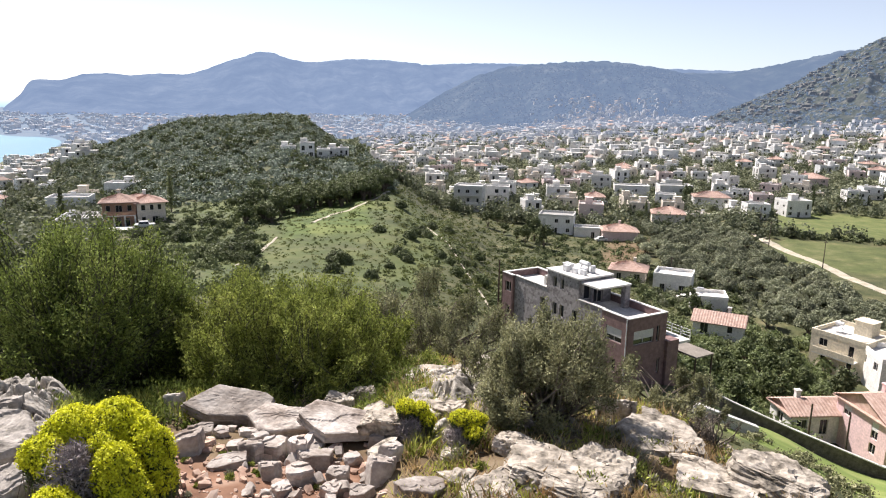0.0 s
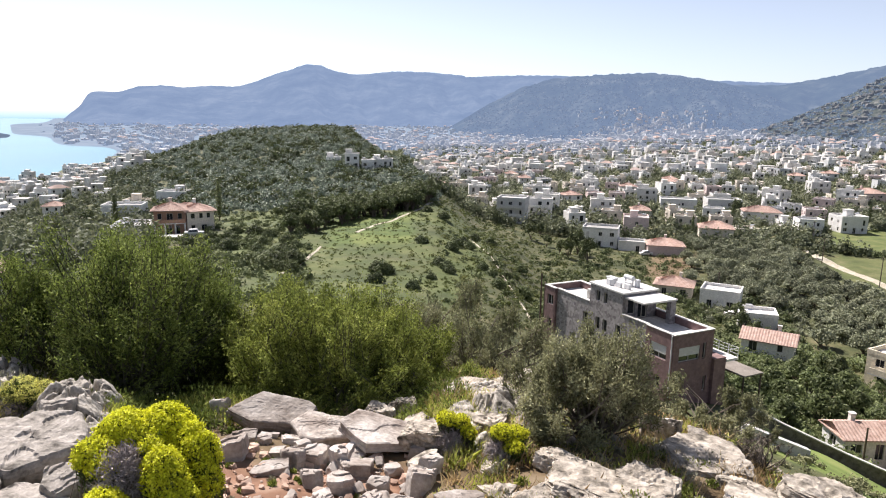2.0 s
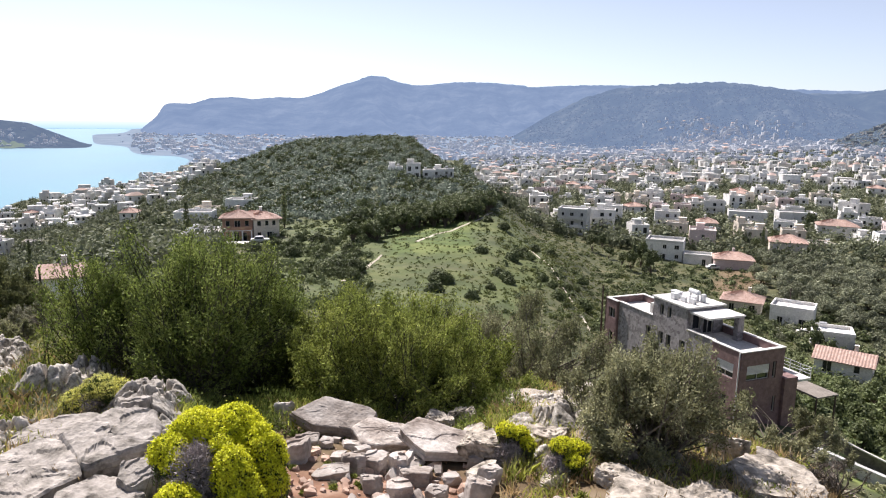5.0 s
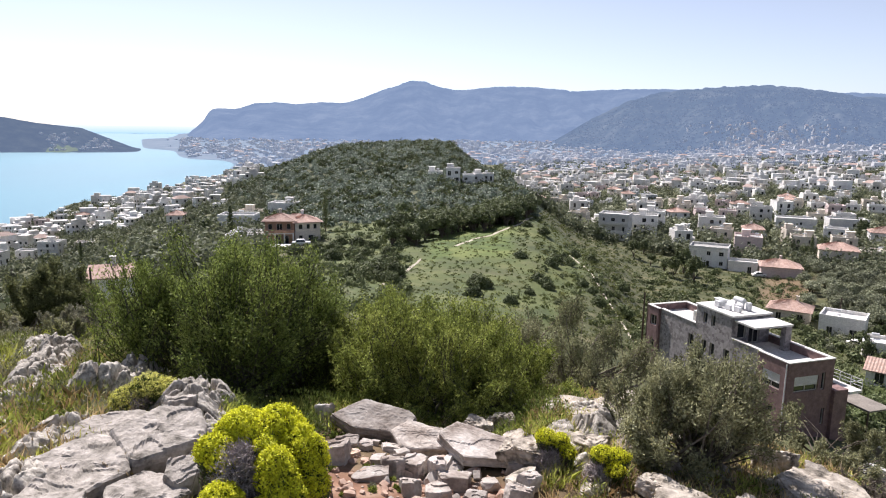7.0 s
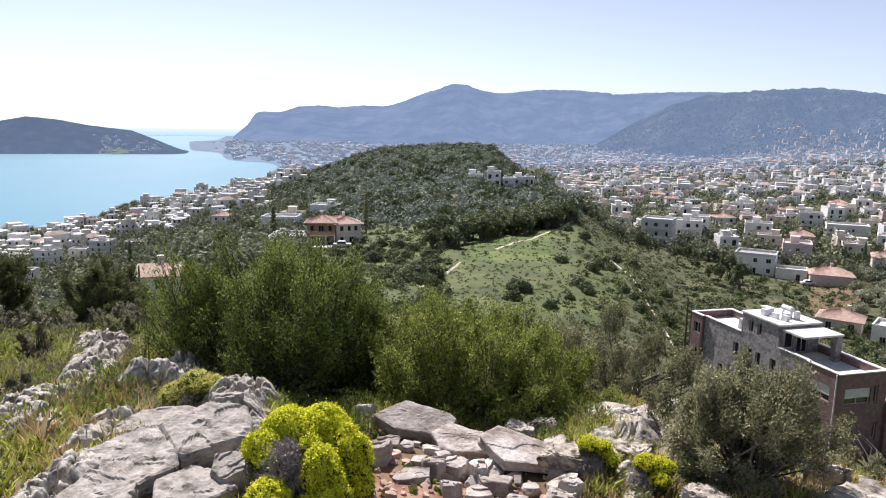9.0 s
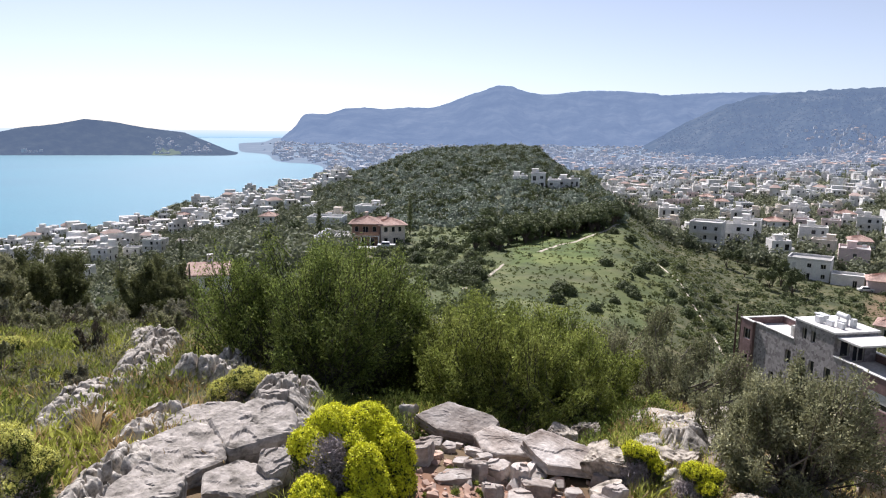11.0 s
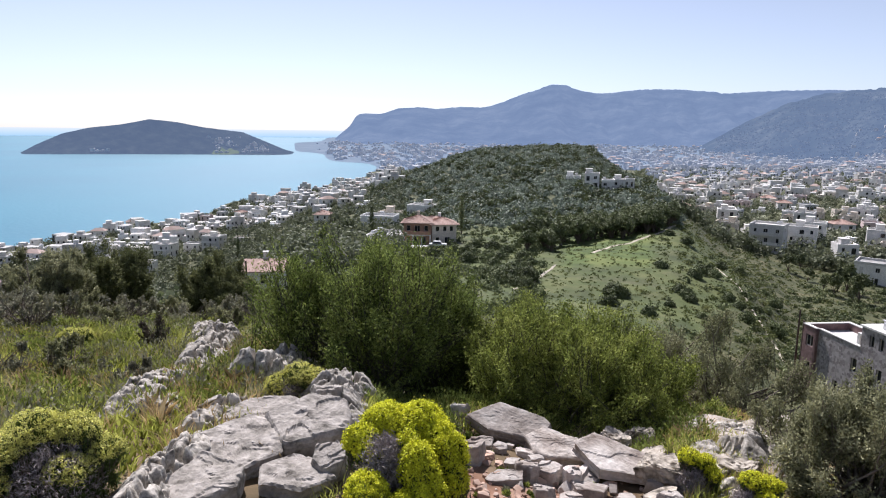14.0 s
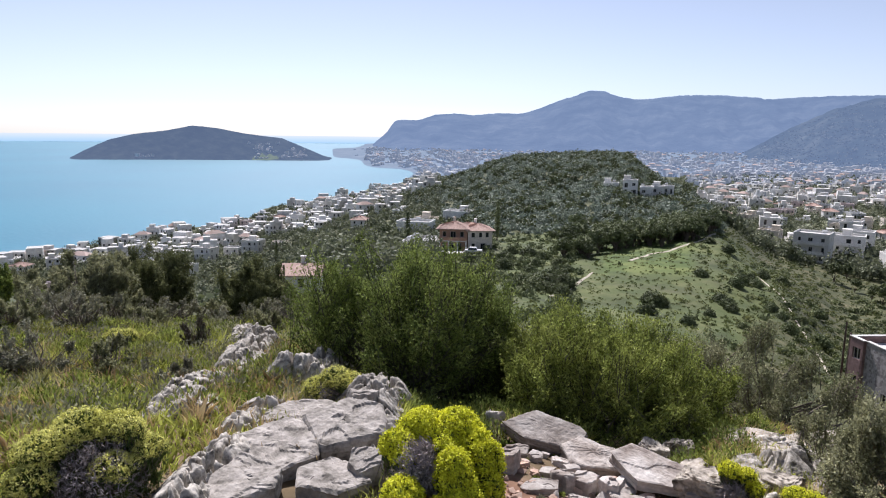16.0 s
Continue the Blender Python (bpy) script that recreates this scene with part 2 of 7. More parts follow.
M_tilefar = surface("sun_bleached_tiles", [(0.33, 0.24, 0.20), (0.44, 0.34, 0.30)], 0.05, bump=0.0, island_tint=0.25)
M_glass, M_stonewall, M_tile = glass_material(), stone_wall_material(), tile_material()
M_pergola = surface("brown_roof_felt", [(0.16, 0.14, 0.12), (0.26, 0.23, 0.20)], 0.8)
M_wallstone = surface("dark_garden_stone", [(0.07, 0.06, 0.05), (0.14, 0.12, 0.10), (0.20, 0.17, 0.14)], 1.5, bump=0.6, bump_scale=4)
M_pilestone = surface("pinkish_limestone", [(0.15, 0.115, 0.092), (0.37, 0.325, 0.288), (0.54, 0.50, 0.46)], 5.0, bump=0.4, bump_scale=34, random_tint=0.32)
M_brickhouse = surface("brown_brick_render", [(0.32, 0.18, 0.12), (0.42, 0.26, 0.18)], 0.8, bump=0.2)
# Far walls and woods: the haze before them is added as blue emission.
M_whitefar = surface("hazy_white_walls", [(0.36, 0.35, 0.34), (0.52, 0.50, 0.48)], 0.02, bump=0.0, haze_glow=HAZE, haze_glow_strength=0.16)
M_woodsfar = surface("hazy_woods", [(0.04, 0.052, 0.034), (0.065, 0.08, 0.05)], 0.004, 0.8, 0, island_tint=0.3, haze_glow=HAZE, haze_glow_strength=0.27)
M_woodsmid = surface("hazy_mountain_scrub", [(0.012, 0.018, 0.012), (0.04, 0.045, 0.034)], 0.02, 0.8, 0, island_tint=0.3, haze_glow=HAZE, haze_glow_strength=0.35)
M_tuft = surface("weed_tufts", [(0.085, 0.105, 0.034), (0.13, 0.15, 0.05), (0.19, 0.195, 0.08)], 0.1, 0.8, 0, island_tint=0.35, translucent=0.3)
M_stem = surface("bush_stems", [(0.05, 0.05, 0.03), (0.10, 0.095, 0.06)], 8, island_tint=0.3)
M_garden = surface("garden_tree_leaves", [(0.085, 0.11, 0.045), (0.15, 0.18, 0.075), (0.24, 0.27, 0.13)], 0.5, 0.6, 0, island_tint=0.35, random_tint=0.2, translucent=0.4)
# Crag grey plus a faint painted haze glow, as on their slope.
M_crag = surface("crags_hazed", [(0.10, 0.10, 0.09), (0.20, 0.19, 0.175)], 0.06, bump=0.4, haze_glow=HAZE, haze_glow_strength=0.08, spec=0.0)
M_yellow_dull = surface("faded_flower_heads", [(0.46, 0.45, 0.10), (0.64, 0.62, 0.17), (0.78, 0.75, 0.26)], 9, 0.7, 0, island_tint=0.3, translucent=0.25)
# Pasture green with the same painted haze glow as its island.
M_islandfield = surface("island_pasture_hazed", [(0.07, 0.095, 0.045), (0.11, 0.13, 0.07)], 0.03, haze_glow=HAZE, haze_glow_strength=0.2, spec=0.0)
M_yellowhouse = surface("yellow_cream_render", [(0.62, 0.545, 0.41), (0.72, 0.645, 0.50)], 0.5, bump=0.1)
M_pinkhouse = surface("rose_pink_render", [(0.60, 0.42, 0.42), (0.68, 0.50, 0.49)], 0.5, bump=0.1)

M_towntree = surface("town_tree_leaves", [(0.085, 0.10, 0.055), (0.135, 0.15, 0.085), (0.19, 0.205, 0.125)], 0.05, 0.7, 0, island_tint=0.4, random_tint=0.2, translucent=0.25)
M_rooftop = surface("grey_roof_screed", [(0.34, 0.33, 0.31), (0.46, 0.45, 0.43)], 0.4, bump=0.1, random_tint=0.25)
M_rib = surface("lichened_limestone", [(0.035, 0.031, 0.026), (0.19, 0.17, 0.145), (0.36, 0.33, 0.285), (0.46, 0.42, 0.37), (0.54, 0.50, 0.445)], 22.0, bump=1.0, bump_scale=70, random_tint=0.15)
# Woods of the far plain, paler through more painted haze glow.
M_woodspale = surface("pale_hazy_woods", [(0.06, 0.07, 0.055), (0.085, 0.095, 0.075)], 0.004, 0.8, 0, island_tint=0.3, haze_glow=HAZE, haze_glow_strength=0.36)
M_tussock = surface("tussock_grass", [(0.16, 0.17, 0.045), (0.26, 0.265, 0.075), (0.38, 0.36, 0.14)], 1.5, 0.6, 0, island_tint=0.35, translucent=0.3)

# ---- helpers of the scene ----
from mathutils.bvhtree import BVHTree

rng = np.random.default_rng(7)


def mesh_object(name, verts, faces, material, parent=None, label="", smooth=False):
    me = bpy.data.meshes.new(name)
    me.from_pydata([tuple(v) for v in verts], [], [tuple(f) for f in faces])
    me.materials.append(material)
    if smooth:
        me.shade_smooth()
    ob = new(name, me)
    if parent:
        ob.parent = parent
    if label:
        tagged(ob, label)
    return ob


def part(name, bm, material, parent, label="", smooth=False):
    me = bpy.data.meshes.new(name)
    bm.to_mesh(me)
    bm.free()
    me.materials.append(material)
    if smooth:
        me.shade_smooth()
    ob = new(name, me)
    ob.parent = parent
    if label:
        tagged(ob, label)
    return ob


def quads_object(name, quads, material, parent=None, label=""):
    """One mesh out of an (n, k, 3) array of separate flat pieces with k corners."""
    q = np.asarray(quads, dtype=np.float32)
    n, k = q.shape[0], q.shape[1]
    me = bpy.data.meshes.new(name)
    me.vertices.add(n * k)
    me.vertices.foreach_set("co", q.reshape(-1))
    me.loops.add(n * k)
    me.loops.foreach_set("vertex_index", np.arange(n * k, dtype=np.int32))
    me.polygons.add(n)
    me.polygons.foreach_set("loop_start", np.arange(0, n * k, k, dtype=np.int32))
    me.update(calc_edges=True)
    me.materials.append(material)
    ob = new(name, me)
    if parent:
        ob.parent = parent
    if label:
        tagged(ob, label)
    return ob


def smoothstep(a, b, x):
    t = np.clip((x - a) / (b - a), 0, 1)
    return t * t * (3 - 2 * t)


def lattice(seed):
    return np.random.default_rng(seed).random((64, 64))


LAT = [lattice(100 + i) for i in range(6)]


def vnoise(x, y, octaves=4, seed=0):
    """Value noise over the plan, about -1 to 1."""
    out, amp, tot = 0.0, 1.0, 0.0
    for o in range(octaves):
        g = LAT[(o + seed) % 6]
        xi, yi = np.floor(x).astype(int), np.floor(y).astype(int)
        fx, fy = x - xi, y - yi
        fx, fy = fx * fx * (3 - 2 * fx), fy * fy * (3 - 2 * fy)
        a, b = g[xi % 64, yi % 64], g[(xi + 1) % 64, yi % 64]
        c, d = g[xi % 64, (yi + 1) % 64], g[(xi + 1) % 64, (yi + 1) % 64]
        out = out + amp * ((a * (1 - fx) + b * fx) * (1 - fy) + (c * (1 - fx) + d * fx) * fy)
        tot += amp
        amp, x, y = amp * 0.5, x * 2.03 + 17.1, y * 2.03 + 5.7
    return out / tot * 2 - 1


SEA = -85.0
# Sections through the land from the hilltop outwards: bearing, then distance and height.
SECTIONS = [
    (-180, [(4, -1.5), (30, -2), (200, -6), (900, -60), (5000, -90)]),
    (-90, [(4, -1.6), (9, -2), (18, -3.2), (40, -8), (90, -22), (250, -60), (480, -84), (520, -88), (5000, -95)]),
    (-60, [(4, -1.7), (9, -2.3), (18, -3.7), (40, -9), (90, -24), (250, -62), (520, -84.3), (550, -88), (5000, -95)]),
    (-45, [(4, -1.7), (8, -2.3), (15, -3.8), (22, -5.6), (45, -12), (90, -24), (200, -48), (400, -72), (640, -84.3), (670, -88), (5000, -95)]),
    (-38, [(4, -1.7), (6, -2.05), (12, -3.3), (16, -4.4), (25, -7.4), (50, -14.5), (90, -23), (170, -35), (300, -51), (500, -68), (830, -84.3), (860, -88), (5000, -95)]),
    (-35, [(4, -1.7), (6, -2.2), (12, -4), (25, -8), (50, -15), (90, -22), (170, -31), (300, -46), (500, -62), (800, -80), (934, -84.3), (970, -88), (2150, -88), (2236, -84.3), (2400, -83.2), (3500, -82.5), (3700, -88), (5000, -95)]),
    (-31, [(4, -1.7), (6, -2.3), (12, -4.5), (25, -8.6), (60, -16.5), (100, -22), (170, -29.5), (300, -43), (500, -52), (800, -76), (1120, -84.3), (1160, -88), (1560, -88), (1630, -84.3), (1800, -81), (5000, -74)]),
    (-28, [(5, -2.1), (10, -4), (25, -9), (60, -17), (100, -22.5), (170, -29.5), (260, -37), (350, -38), (450, -32), (600, -48), (900, -72), (1300, -82), (1420, -84), (1600, -82), (5000, -72)]),
    (-20, [(5, -2.1), (10, -4.2), (25, -9.5), (60, -18), (100, -23), (150, -26), (200, -29), (300, -27), (400, -19), (500, -15.5), (600, -22), (900, -62), (1400, -80), (2500, -80), (5000, -70)]),
    (-14, [(5, -2.2), (10, -4.3), (25, -10), (60, -19.5), (95, -24), (140, -25), (200, -28), (300, -24), (400, -16), (500, -13), (600, -18), (900, -60), (1400, -78), (2500, -78), (5000, -70)]),
    (-11.6, [(5, -2.2), (10, -4.4), (25, -10.2), (60, -20), (100, -24.3), (145, -24.7), (200, -27), (300, -25.5), (400, -18), (490, -12.0), (600, -22), (900, -60), (1400, -77), (5000, -69)]),
    (-10.1, [(5, -2.2), (10, -4.5), (25, -10.4), (60, -20.3), (100, -24.4), (150, -24.5), (200, -26.8), (310, -28), (400, -26), (480, -22.5), (600, -33), (900, -62), (1400, -76), (5000, -68)]),
    (-8.7, [(5, -2.2), (10, -4.5), (25, -10.5), (60, -20.5), (100, -24.5), (150, -24.5), (200, -26.3), (310, -28), (400, -28), (470, -29), (600, -39), (900, -62), (1400, -76), (5000, -68)]),
    (-6.8, [(5, -2.2), (10, -4.6), (25, -11), (60, -21.2), (100, -24.8), (165, -24.2), (220, -26), (300, -27.5), (370, -26.5), (430, -31), (600, -46), (900, -63), (1400, -76), (5000, -67)]),
    (-5.5, [(4.5, -2.1), (10, -4.7), (25, -11.3), (60, -21.7), (100, -24.9), (175, -23.9), (240, -25.5), (300, -28.5), (340, -33), (400, -43), (600, -54), (1000, -66), (1800, -74), (5000, -66)]),
    (-4.5, [(4, -2.0), (5.3, -2.25), (6.6, -2.6), (10, -4.8), (25, -11.5), (60, -22), (100, -25), (175, -23.8), (240, -27.5), (320, -38), (400, -47), (600, -56), (1000, -66), (1800, -74), (5000, -66)]),
    (0, [(4, -2.0), (5.3, -2.3), (6.6, -2.6), (10, -5), (25, -12), (60, -23.5), (90, -25.5), (140, -27.5), (200, -35), (260, -41), (400, -47), (700, -55), (1800, -74), (5000, -66)]),
    (5, [(4, -2.0), (5.3, -2.3), (6.4, -2.6), (10, -5.3), (25, -13), (50, -22.5), (75, -26.5), (95, -28.5), (140, -36), (200, -41), (300, -43), (600, -50), (1000, -57), (1800, -72), (5000, -60)]),
    (12, [(4, -2.0), (5.3, -2.35), (6, -2.6), (8, -4.2), (15, -8.5), (30, -17), (50, -24.5), (66, -27.5), (90, -32), (130, -40), (200, -43), (400, -46), (800, -48), (1500, -50), (5000, -50)]),
    (20, [(4, -2.05), (5.4, -2.4), (6, -2.7), (8, -4.2), (15, -8.5), (30, -17.5), (50, -24.5), (65, -27), (72, -28.8), (78, -32), (90, -38), (110, -42), (200, -43), (400, -44), (800, -44), (1400, -42), (5000, -40)]),
    (27, [(4, -2.15), (4.8, -2.45), (8, -4.6), (15, -9), (30, -18.5), (50, -24.8), (70, -31.2), (76, -33.4), (81, -37), (95, -42.5), (200, -43), (400, -42), (800, -40), (1200, -37), (5000, -30)]),
    (35, [(4, -2.2), (8, -4.6), (15, -9.5), (30, -19.5), (50, -27), (65, -32.6), (75, -36.5), (83, -39.4), (90, -42.8), (110, -43), (200, -43), (400, -41), (800, -32), (1200, -18), (1600, 0), (5000, 100)]),
    (60, [(4, -2), (15, -9), (30, -18), (100, -40), (400, -38), (1200, 0), (5000, 200)]),
    (100, [(4, -1.6), (30, -8), (100, -20), (1000, 20), (5000, 100)]),
    (180, [(4, -1.5), (30, -2), (200, -6), (900, -60), (5000, -90)]),
]
LOG_R = np.linspace(math.log(1.0), math.log(5000), 240)


def section_table():
    rows = []
    for bearing, pts in SECTIONS:
        rs = np.log([1.0] + [p[0] for p in pts])
        z = np.interp(LOG_R, rs, [-1.6] + [p[1] for p in pts])
        k = np.array([1, 4, 6, 4, 1]) / 16
        zp = np.pad(z, 2, mode="edge")
        rows.append(sum(k[i] * zp[i:i + len(z)] for i in range(5)))
    return np.array([s[0] for s in SECTIONS], float), np.array(rows)


SEC_B, SEC_Z = section_table()


def land(x, y):
    """Ground height over the plan."""
    x, y = np.asarray(x, float), np.asarray(y, float)
    r = np.hypot(x, y) + 1e-6
    b = np.degrees(np.arctan2(x, y))
    u = np.clip((np.log(np.maximum(r, 1.0)) - LOG_R[0]) / (LOG_R[1] - LOG_R[0]), 0, len(LOG_R) - 1.001)
    i = np.clip(np.searchsorted(SEC_B, b, side="right") - 1, 0, len(SEC_B) - 2)
    t = (b - SEC_B[i]) / (SEC_B[i + 1] - SEC_B[i])
    t = t * t * (3 - 2 * t) * 0.5 + t * 0.5
    j = u.astype(int)
    fu = u - j
    z0 = SEC_Z[i, j] * (1 - fu) + SEC_Z[i, j + 1] * fu
    z1 = SEC_Z[i + 1, j] * (1 - fu) + SEC_Z[i + 1, j + 1] * fu
    z = z0 * (1 - t) + z1 * t
    dry = smoothstep(SEA + 0.5, SEA + 6, z)
    z = z + dry * (vnoise(x / 60, y / 60, 3) * 1.2 * smoothstep(60, 250, r) + vnoise(x / 9, y / 9, 3, 1) * 0.35 * smoothstep(8, 40, r)
                   + vnoise(x / 1.1, y / 1.1, 3, 2) * 0.10 * (1 - smoothstep(10, 40, r)))
    return z


def at(bearing, r, lift=0.0):
    """The place on the ground at that bearing and distance."""
    b = radians(bearing)
    x, y = r * math.sin(b), r * math.cos(b)
    return Vector((x, y, float(land(np.array([x]), np.array([y]))[0]) + lift))


def polar_sheet(name, bearings, radii, height, material, label, category="ground"):
    B, Rr = np.meshgrid(np.radians(bearings), radii, indexing="ij")
    X, Y = Rr * np.sin(B), Rr * np.cos(B)
    Z = height(X, Y) if callable(height) else height
    nb, nr = B.shape
    v = np.stack([X, Y, Z], -1).reshape(-1, 3)
    idx = np.arange(nb * nr).reshape(nb, nr)
    f = np.stack([idx[:-1, :-1], idx[:-1, 1:], idx[1:, 1:], idx[1:, :-1]], -1).reshape(-1, 4)
    ob = mesh_object(name, v.tolist(), f.tolist(), material, smooth=True)
    return tagged(ob, label, category, kind="structure")


# ---- ground, far land and sea ----
bear = np.concatenate([np.linspace(-180, -70, 40)[:-1], np.linspace(-70, 45, 420), np.linspace(45, 180, 50)[1:]])
rad = np.concatenate([[0.05, 0.6], np.geomspace(1.0, 1300, 330)])
polar_sheet("ground", bear, rad, land, M_ground, "rocky hillside with dry grass, green meadow and town land", "ground")
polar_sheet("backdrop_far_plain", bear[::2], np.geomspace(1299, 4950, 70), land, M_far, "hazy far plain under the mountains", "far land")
polar_sheet("water", np.linspace(-180, 180, 181), np.geomspace(200, 4990, 40), lambda x, y: np.full(x.shape, SEA), M_sea,
            "calm blue sea water of the bay", "sea")


def sea_haze():
    """An added upright glowing strip, painted as hazy far sea up to the horizon, beyond the reach of the water sheet.
    """
    m = bpy.data.materials.new("painted_sea_haze")
    m.use_nodes = True
    nt = m.node_tree
    nt.nodes.clear()
    geo = nt.nodes.new("ShaderNodeNewGeometry")
    sep = nt.nodes.new("ShaderNodeSeparateXYZ")
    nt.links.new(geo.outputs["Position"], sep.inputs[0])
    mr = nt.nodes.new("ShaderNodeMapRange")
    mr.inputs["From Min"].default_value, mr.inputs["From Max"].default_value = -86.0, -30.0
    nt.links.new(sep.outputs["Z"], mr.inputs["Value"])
    # Fade from water blue to pale paints the haze thickening upward.
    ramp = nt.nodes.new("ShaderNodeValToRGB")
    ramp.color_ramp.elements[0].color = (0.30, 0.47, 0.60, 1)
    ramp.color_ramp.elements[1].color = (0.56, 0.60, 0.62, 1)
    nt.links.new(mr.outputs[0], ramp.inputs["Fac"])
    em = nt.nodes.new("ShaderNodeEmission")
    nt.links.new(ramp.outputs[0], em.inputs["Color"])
    out = nt.nodes.new("ShaderNodeOutputMaterial")
    nt.links.new(em.outputs[0], out.inputs["Surface"])
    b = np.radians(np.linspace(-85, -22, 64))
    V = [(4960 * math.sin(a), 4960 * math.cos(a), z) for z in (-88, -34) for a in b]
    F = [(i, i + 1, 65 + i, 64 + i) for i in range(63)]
    tagged(mesh_object("backdrop_sea_haze", V, F, m), "pale glowing backdrop strip painted as hazy far sea under the horizon", "sea", kind="structure")


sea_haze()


def ridge(name, crest, foot, material, label, rough=0.1, seed=0, steps=300, rows=30, folds=7.0, sharp=1.3):
    """A mountain range: crest and foot are (bearing, distance, height) lines; the face between is folded by gullies."""
    cb = np.array(crest, float)
    fb = np.array(foot, float)
    b = np.linspace(cb[0, 0], cb[-1, 0], steps)
    cr, cz = np.interp(b, cb[:, 0], cb[:, 1]), np.interp(b, cb[:, 0], cb[:, 2])
    k = np.array([1, 2, 3, 2, 1]) / 9
    cz = np.convolve(np.pad(cz, 2, mode="edge"), k, "valid")
    fr, fz = np.interp(b, fb[:, 0], fb[:, 1]), np.interp(b, fb[:, 0], fb[:, 2])
    t = np.concatenate([np.linspace(0, 1, rows), [1.06, 1.15]])
    Bg, T = np.meshgrid(b, t, indexing="ij")
    Rg = fr[:, None] + (cr - fr)[:, None] * T
    prof = np.where(T <= 1, np.minimum(T, 1) ** sharp, 1 - (T - 1) * 1.5)
    Zg = fz[:, None] + (cz - fz)[:, None] * prof
    gul = vnoise(Bg * folds / 14 + T * 1.6, T * 2.6 + 3 + seed, 5, seed)
    Zg = Zg + gul * rough * (cz - fz)[:, None] * np.sin(np.clip(T, 0, 1) * math.pi) ** 0.8
    Zg = Zg + vnoise(Bg * 3.1, T * 9 + seed, 3, seed + 1) * rough * 0.10 * (cz - fz)[:, None] * np.clip(T * 4, 0, 1)
    rb = np.radians(Bg)
    v = np.stack([Rg * np.sin(rb), Rg * np.cos(rb), Zg], -1).reshape(-1, 3)
    idx = np.arange(Bg.size).reshape(Bg.shape)
    f = np.stack([idx[:-1, :-1], idx[1:, :-1], idx[1:, 1:], idx[:-1, 1:]], -1).reshape(-1, 4)
    ob = mesh_object(name, v.tolist(), f.tolist(), material, smooth=True)
    return tagged(ob, label, "mountain", kind="structure")


def drop_on(ob):
    """Heights of a mountain's face over the plan."""
    me = ob.data
    tree_ = BVHTree.FromPolygons([v.co.copy() for v in me.vertices], [tuple(p.vertices) for p in me.polygons])

    def height(x, y):
        hit = tree_.ray_cast(Vector((x, y, 3000)), Vector((0, 0, -1)))[0]
        return None if hit is None else hit.z
    return height


def crest_line(r, pts):
    """(bearing, slope) pairs at one distance as (bearing, distance, height)."""
    return [(b, r, s * r) for b, s in pts]


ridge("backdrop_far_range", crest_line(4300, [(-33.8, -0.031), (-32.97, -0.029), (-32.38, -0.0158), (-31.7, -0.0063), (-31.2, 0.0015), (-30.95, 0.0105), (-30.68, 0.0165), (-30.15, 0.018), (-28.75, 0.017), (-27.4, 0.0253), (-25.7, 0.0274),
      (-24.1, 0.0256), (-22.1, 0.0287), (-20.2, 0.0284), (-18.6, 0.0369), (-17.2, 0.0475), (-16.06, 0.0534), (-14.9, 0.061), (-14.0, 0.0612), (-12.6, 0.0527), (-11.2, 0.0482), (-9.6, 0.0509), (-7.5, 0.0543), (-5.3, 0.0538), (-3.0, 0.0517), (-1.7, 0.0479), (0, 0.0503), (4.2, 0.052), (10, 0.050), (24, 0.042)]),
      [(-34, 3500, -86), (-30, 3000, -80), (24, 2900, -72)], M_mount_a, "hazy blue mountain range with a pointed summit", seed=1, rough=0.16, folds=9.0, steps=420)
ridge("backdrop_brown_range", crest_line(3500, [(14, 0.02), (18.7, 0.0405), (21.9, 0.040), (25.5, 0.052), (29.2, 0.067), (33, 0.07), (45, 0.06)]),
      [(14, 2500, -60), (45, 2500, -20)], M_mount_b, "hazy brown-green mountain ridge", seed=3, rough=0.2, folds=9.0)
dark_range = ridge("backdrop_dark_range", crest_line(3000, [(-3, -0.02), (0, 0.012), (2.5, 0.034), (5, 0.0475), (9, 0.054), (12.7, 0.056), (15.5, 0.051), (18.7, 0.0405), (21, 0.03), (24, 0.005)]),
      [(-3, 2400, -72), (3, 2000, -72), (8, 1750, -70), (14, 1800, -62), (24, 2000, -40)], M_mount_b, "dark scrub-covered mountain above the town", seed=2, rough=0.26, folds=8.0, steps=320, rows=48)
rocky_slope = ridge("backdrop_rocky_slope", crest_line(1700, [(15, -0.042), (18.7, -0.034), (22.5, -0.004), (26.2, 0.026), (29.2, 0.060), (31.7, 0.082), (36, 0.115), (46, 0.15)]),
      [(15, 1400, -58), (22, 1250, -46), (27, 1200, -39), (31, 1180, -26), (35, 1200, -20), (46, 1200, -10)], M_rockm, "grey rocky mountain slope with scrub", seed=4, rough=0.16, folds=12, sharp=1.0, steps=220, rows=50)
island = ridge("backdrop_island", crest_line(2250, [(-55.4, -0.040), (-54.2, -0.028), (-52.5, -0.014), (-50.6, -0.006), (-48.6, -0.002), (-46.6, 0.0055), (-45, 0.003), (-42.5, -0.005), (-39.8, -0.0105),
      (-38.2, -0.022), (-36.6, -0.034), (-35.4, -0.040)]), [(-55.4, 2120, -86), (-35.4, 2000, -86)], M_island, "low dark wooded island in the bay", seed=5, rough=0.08)

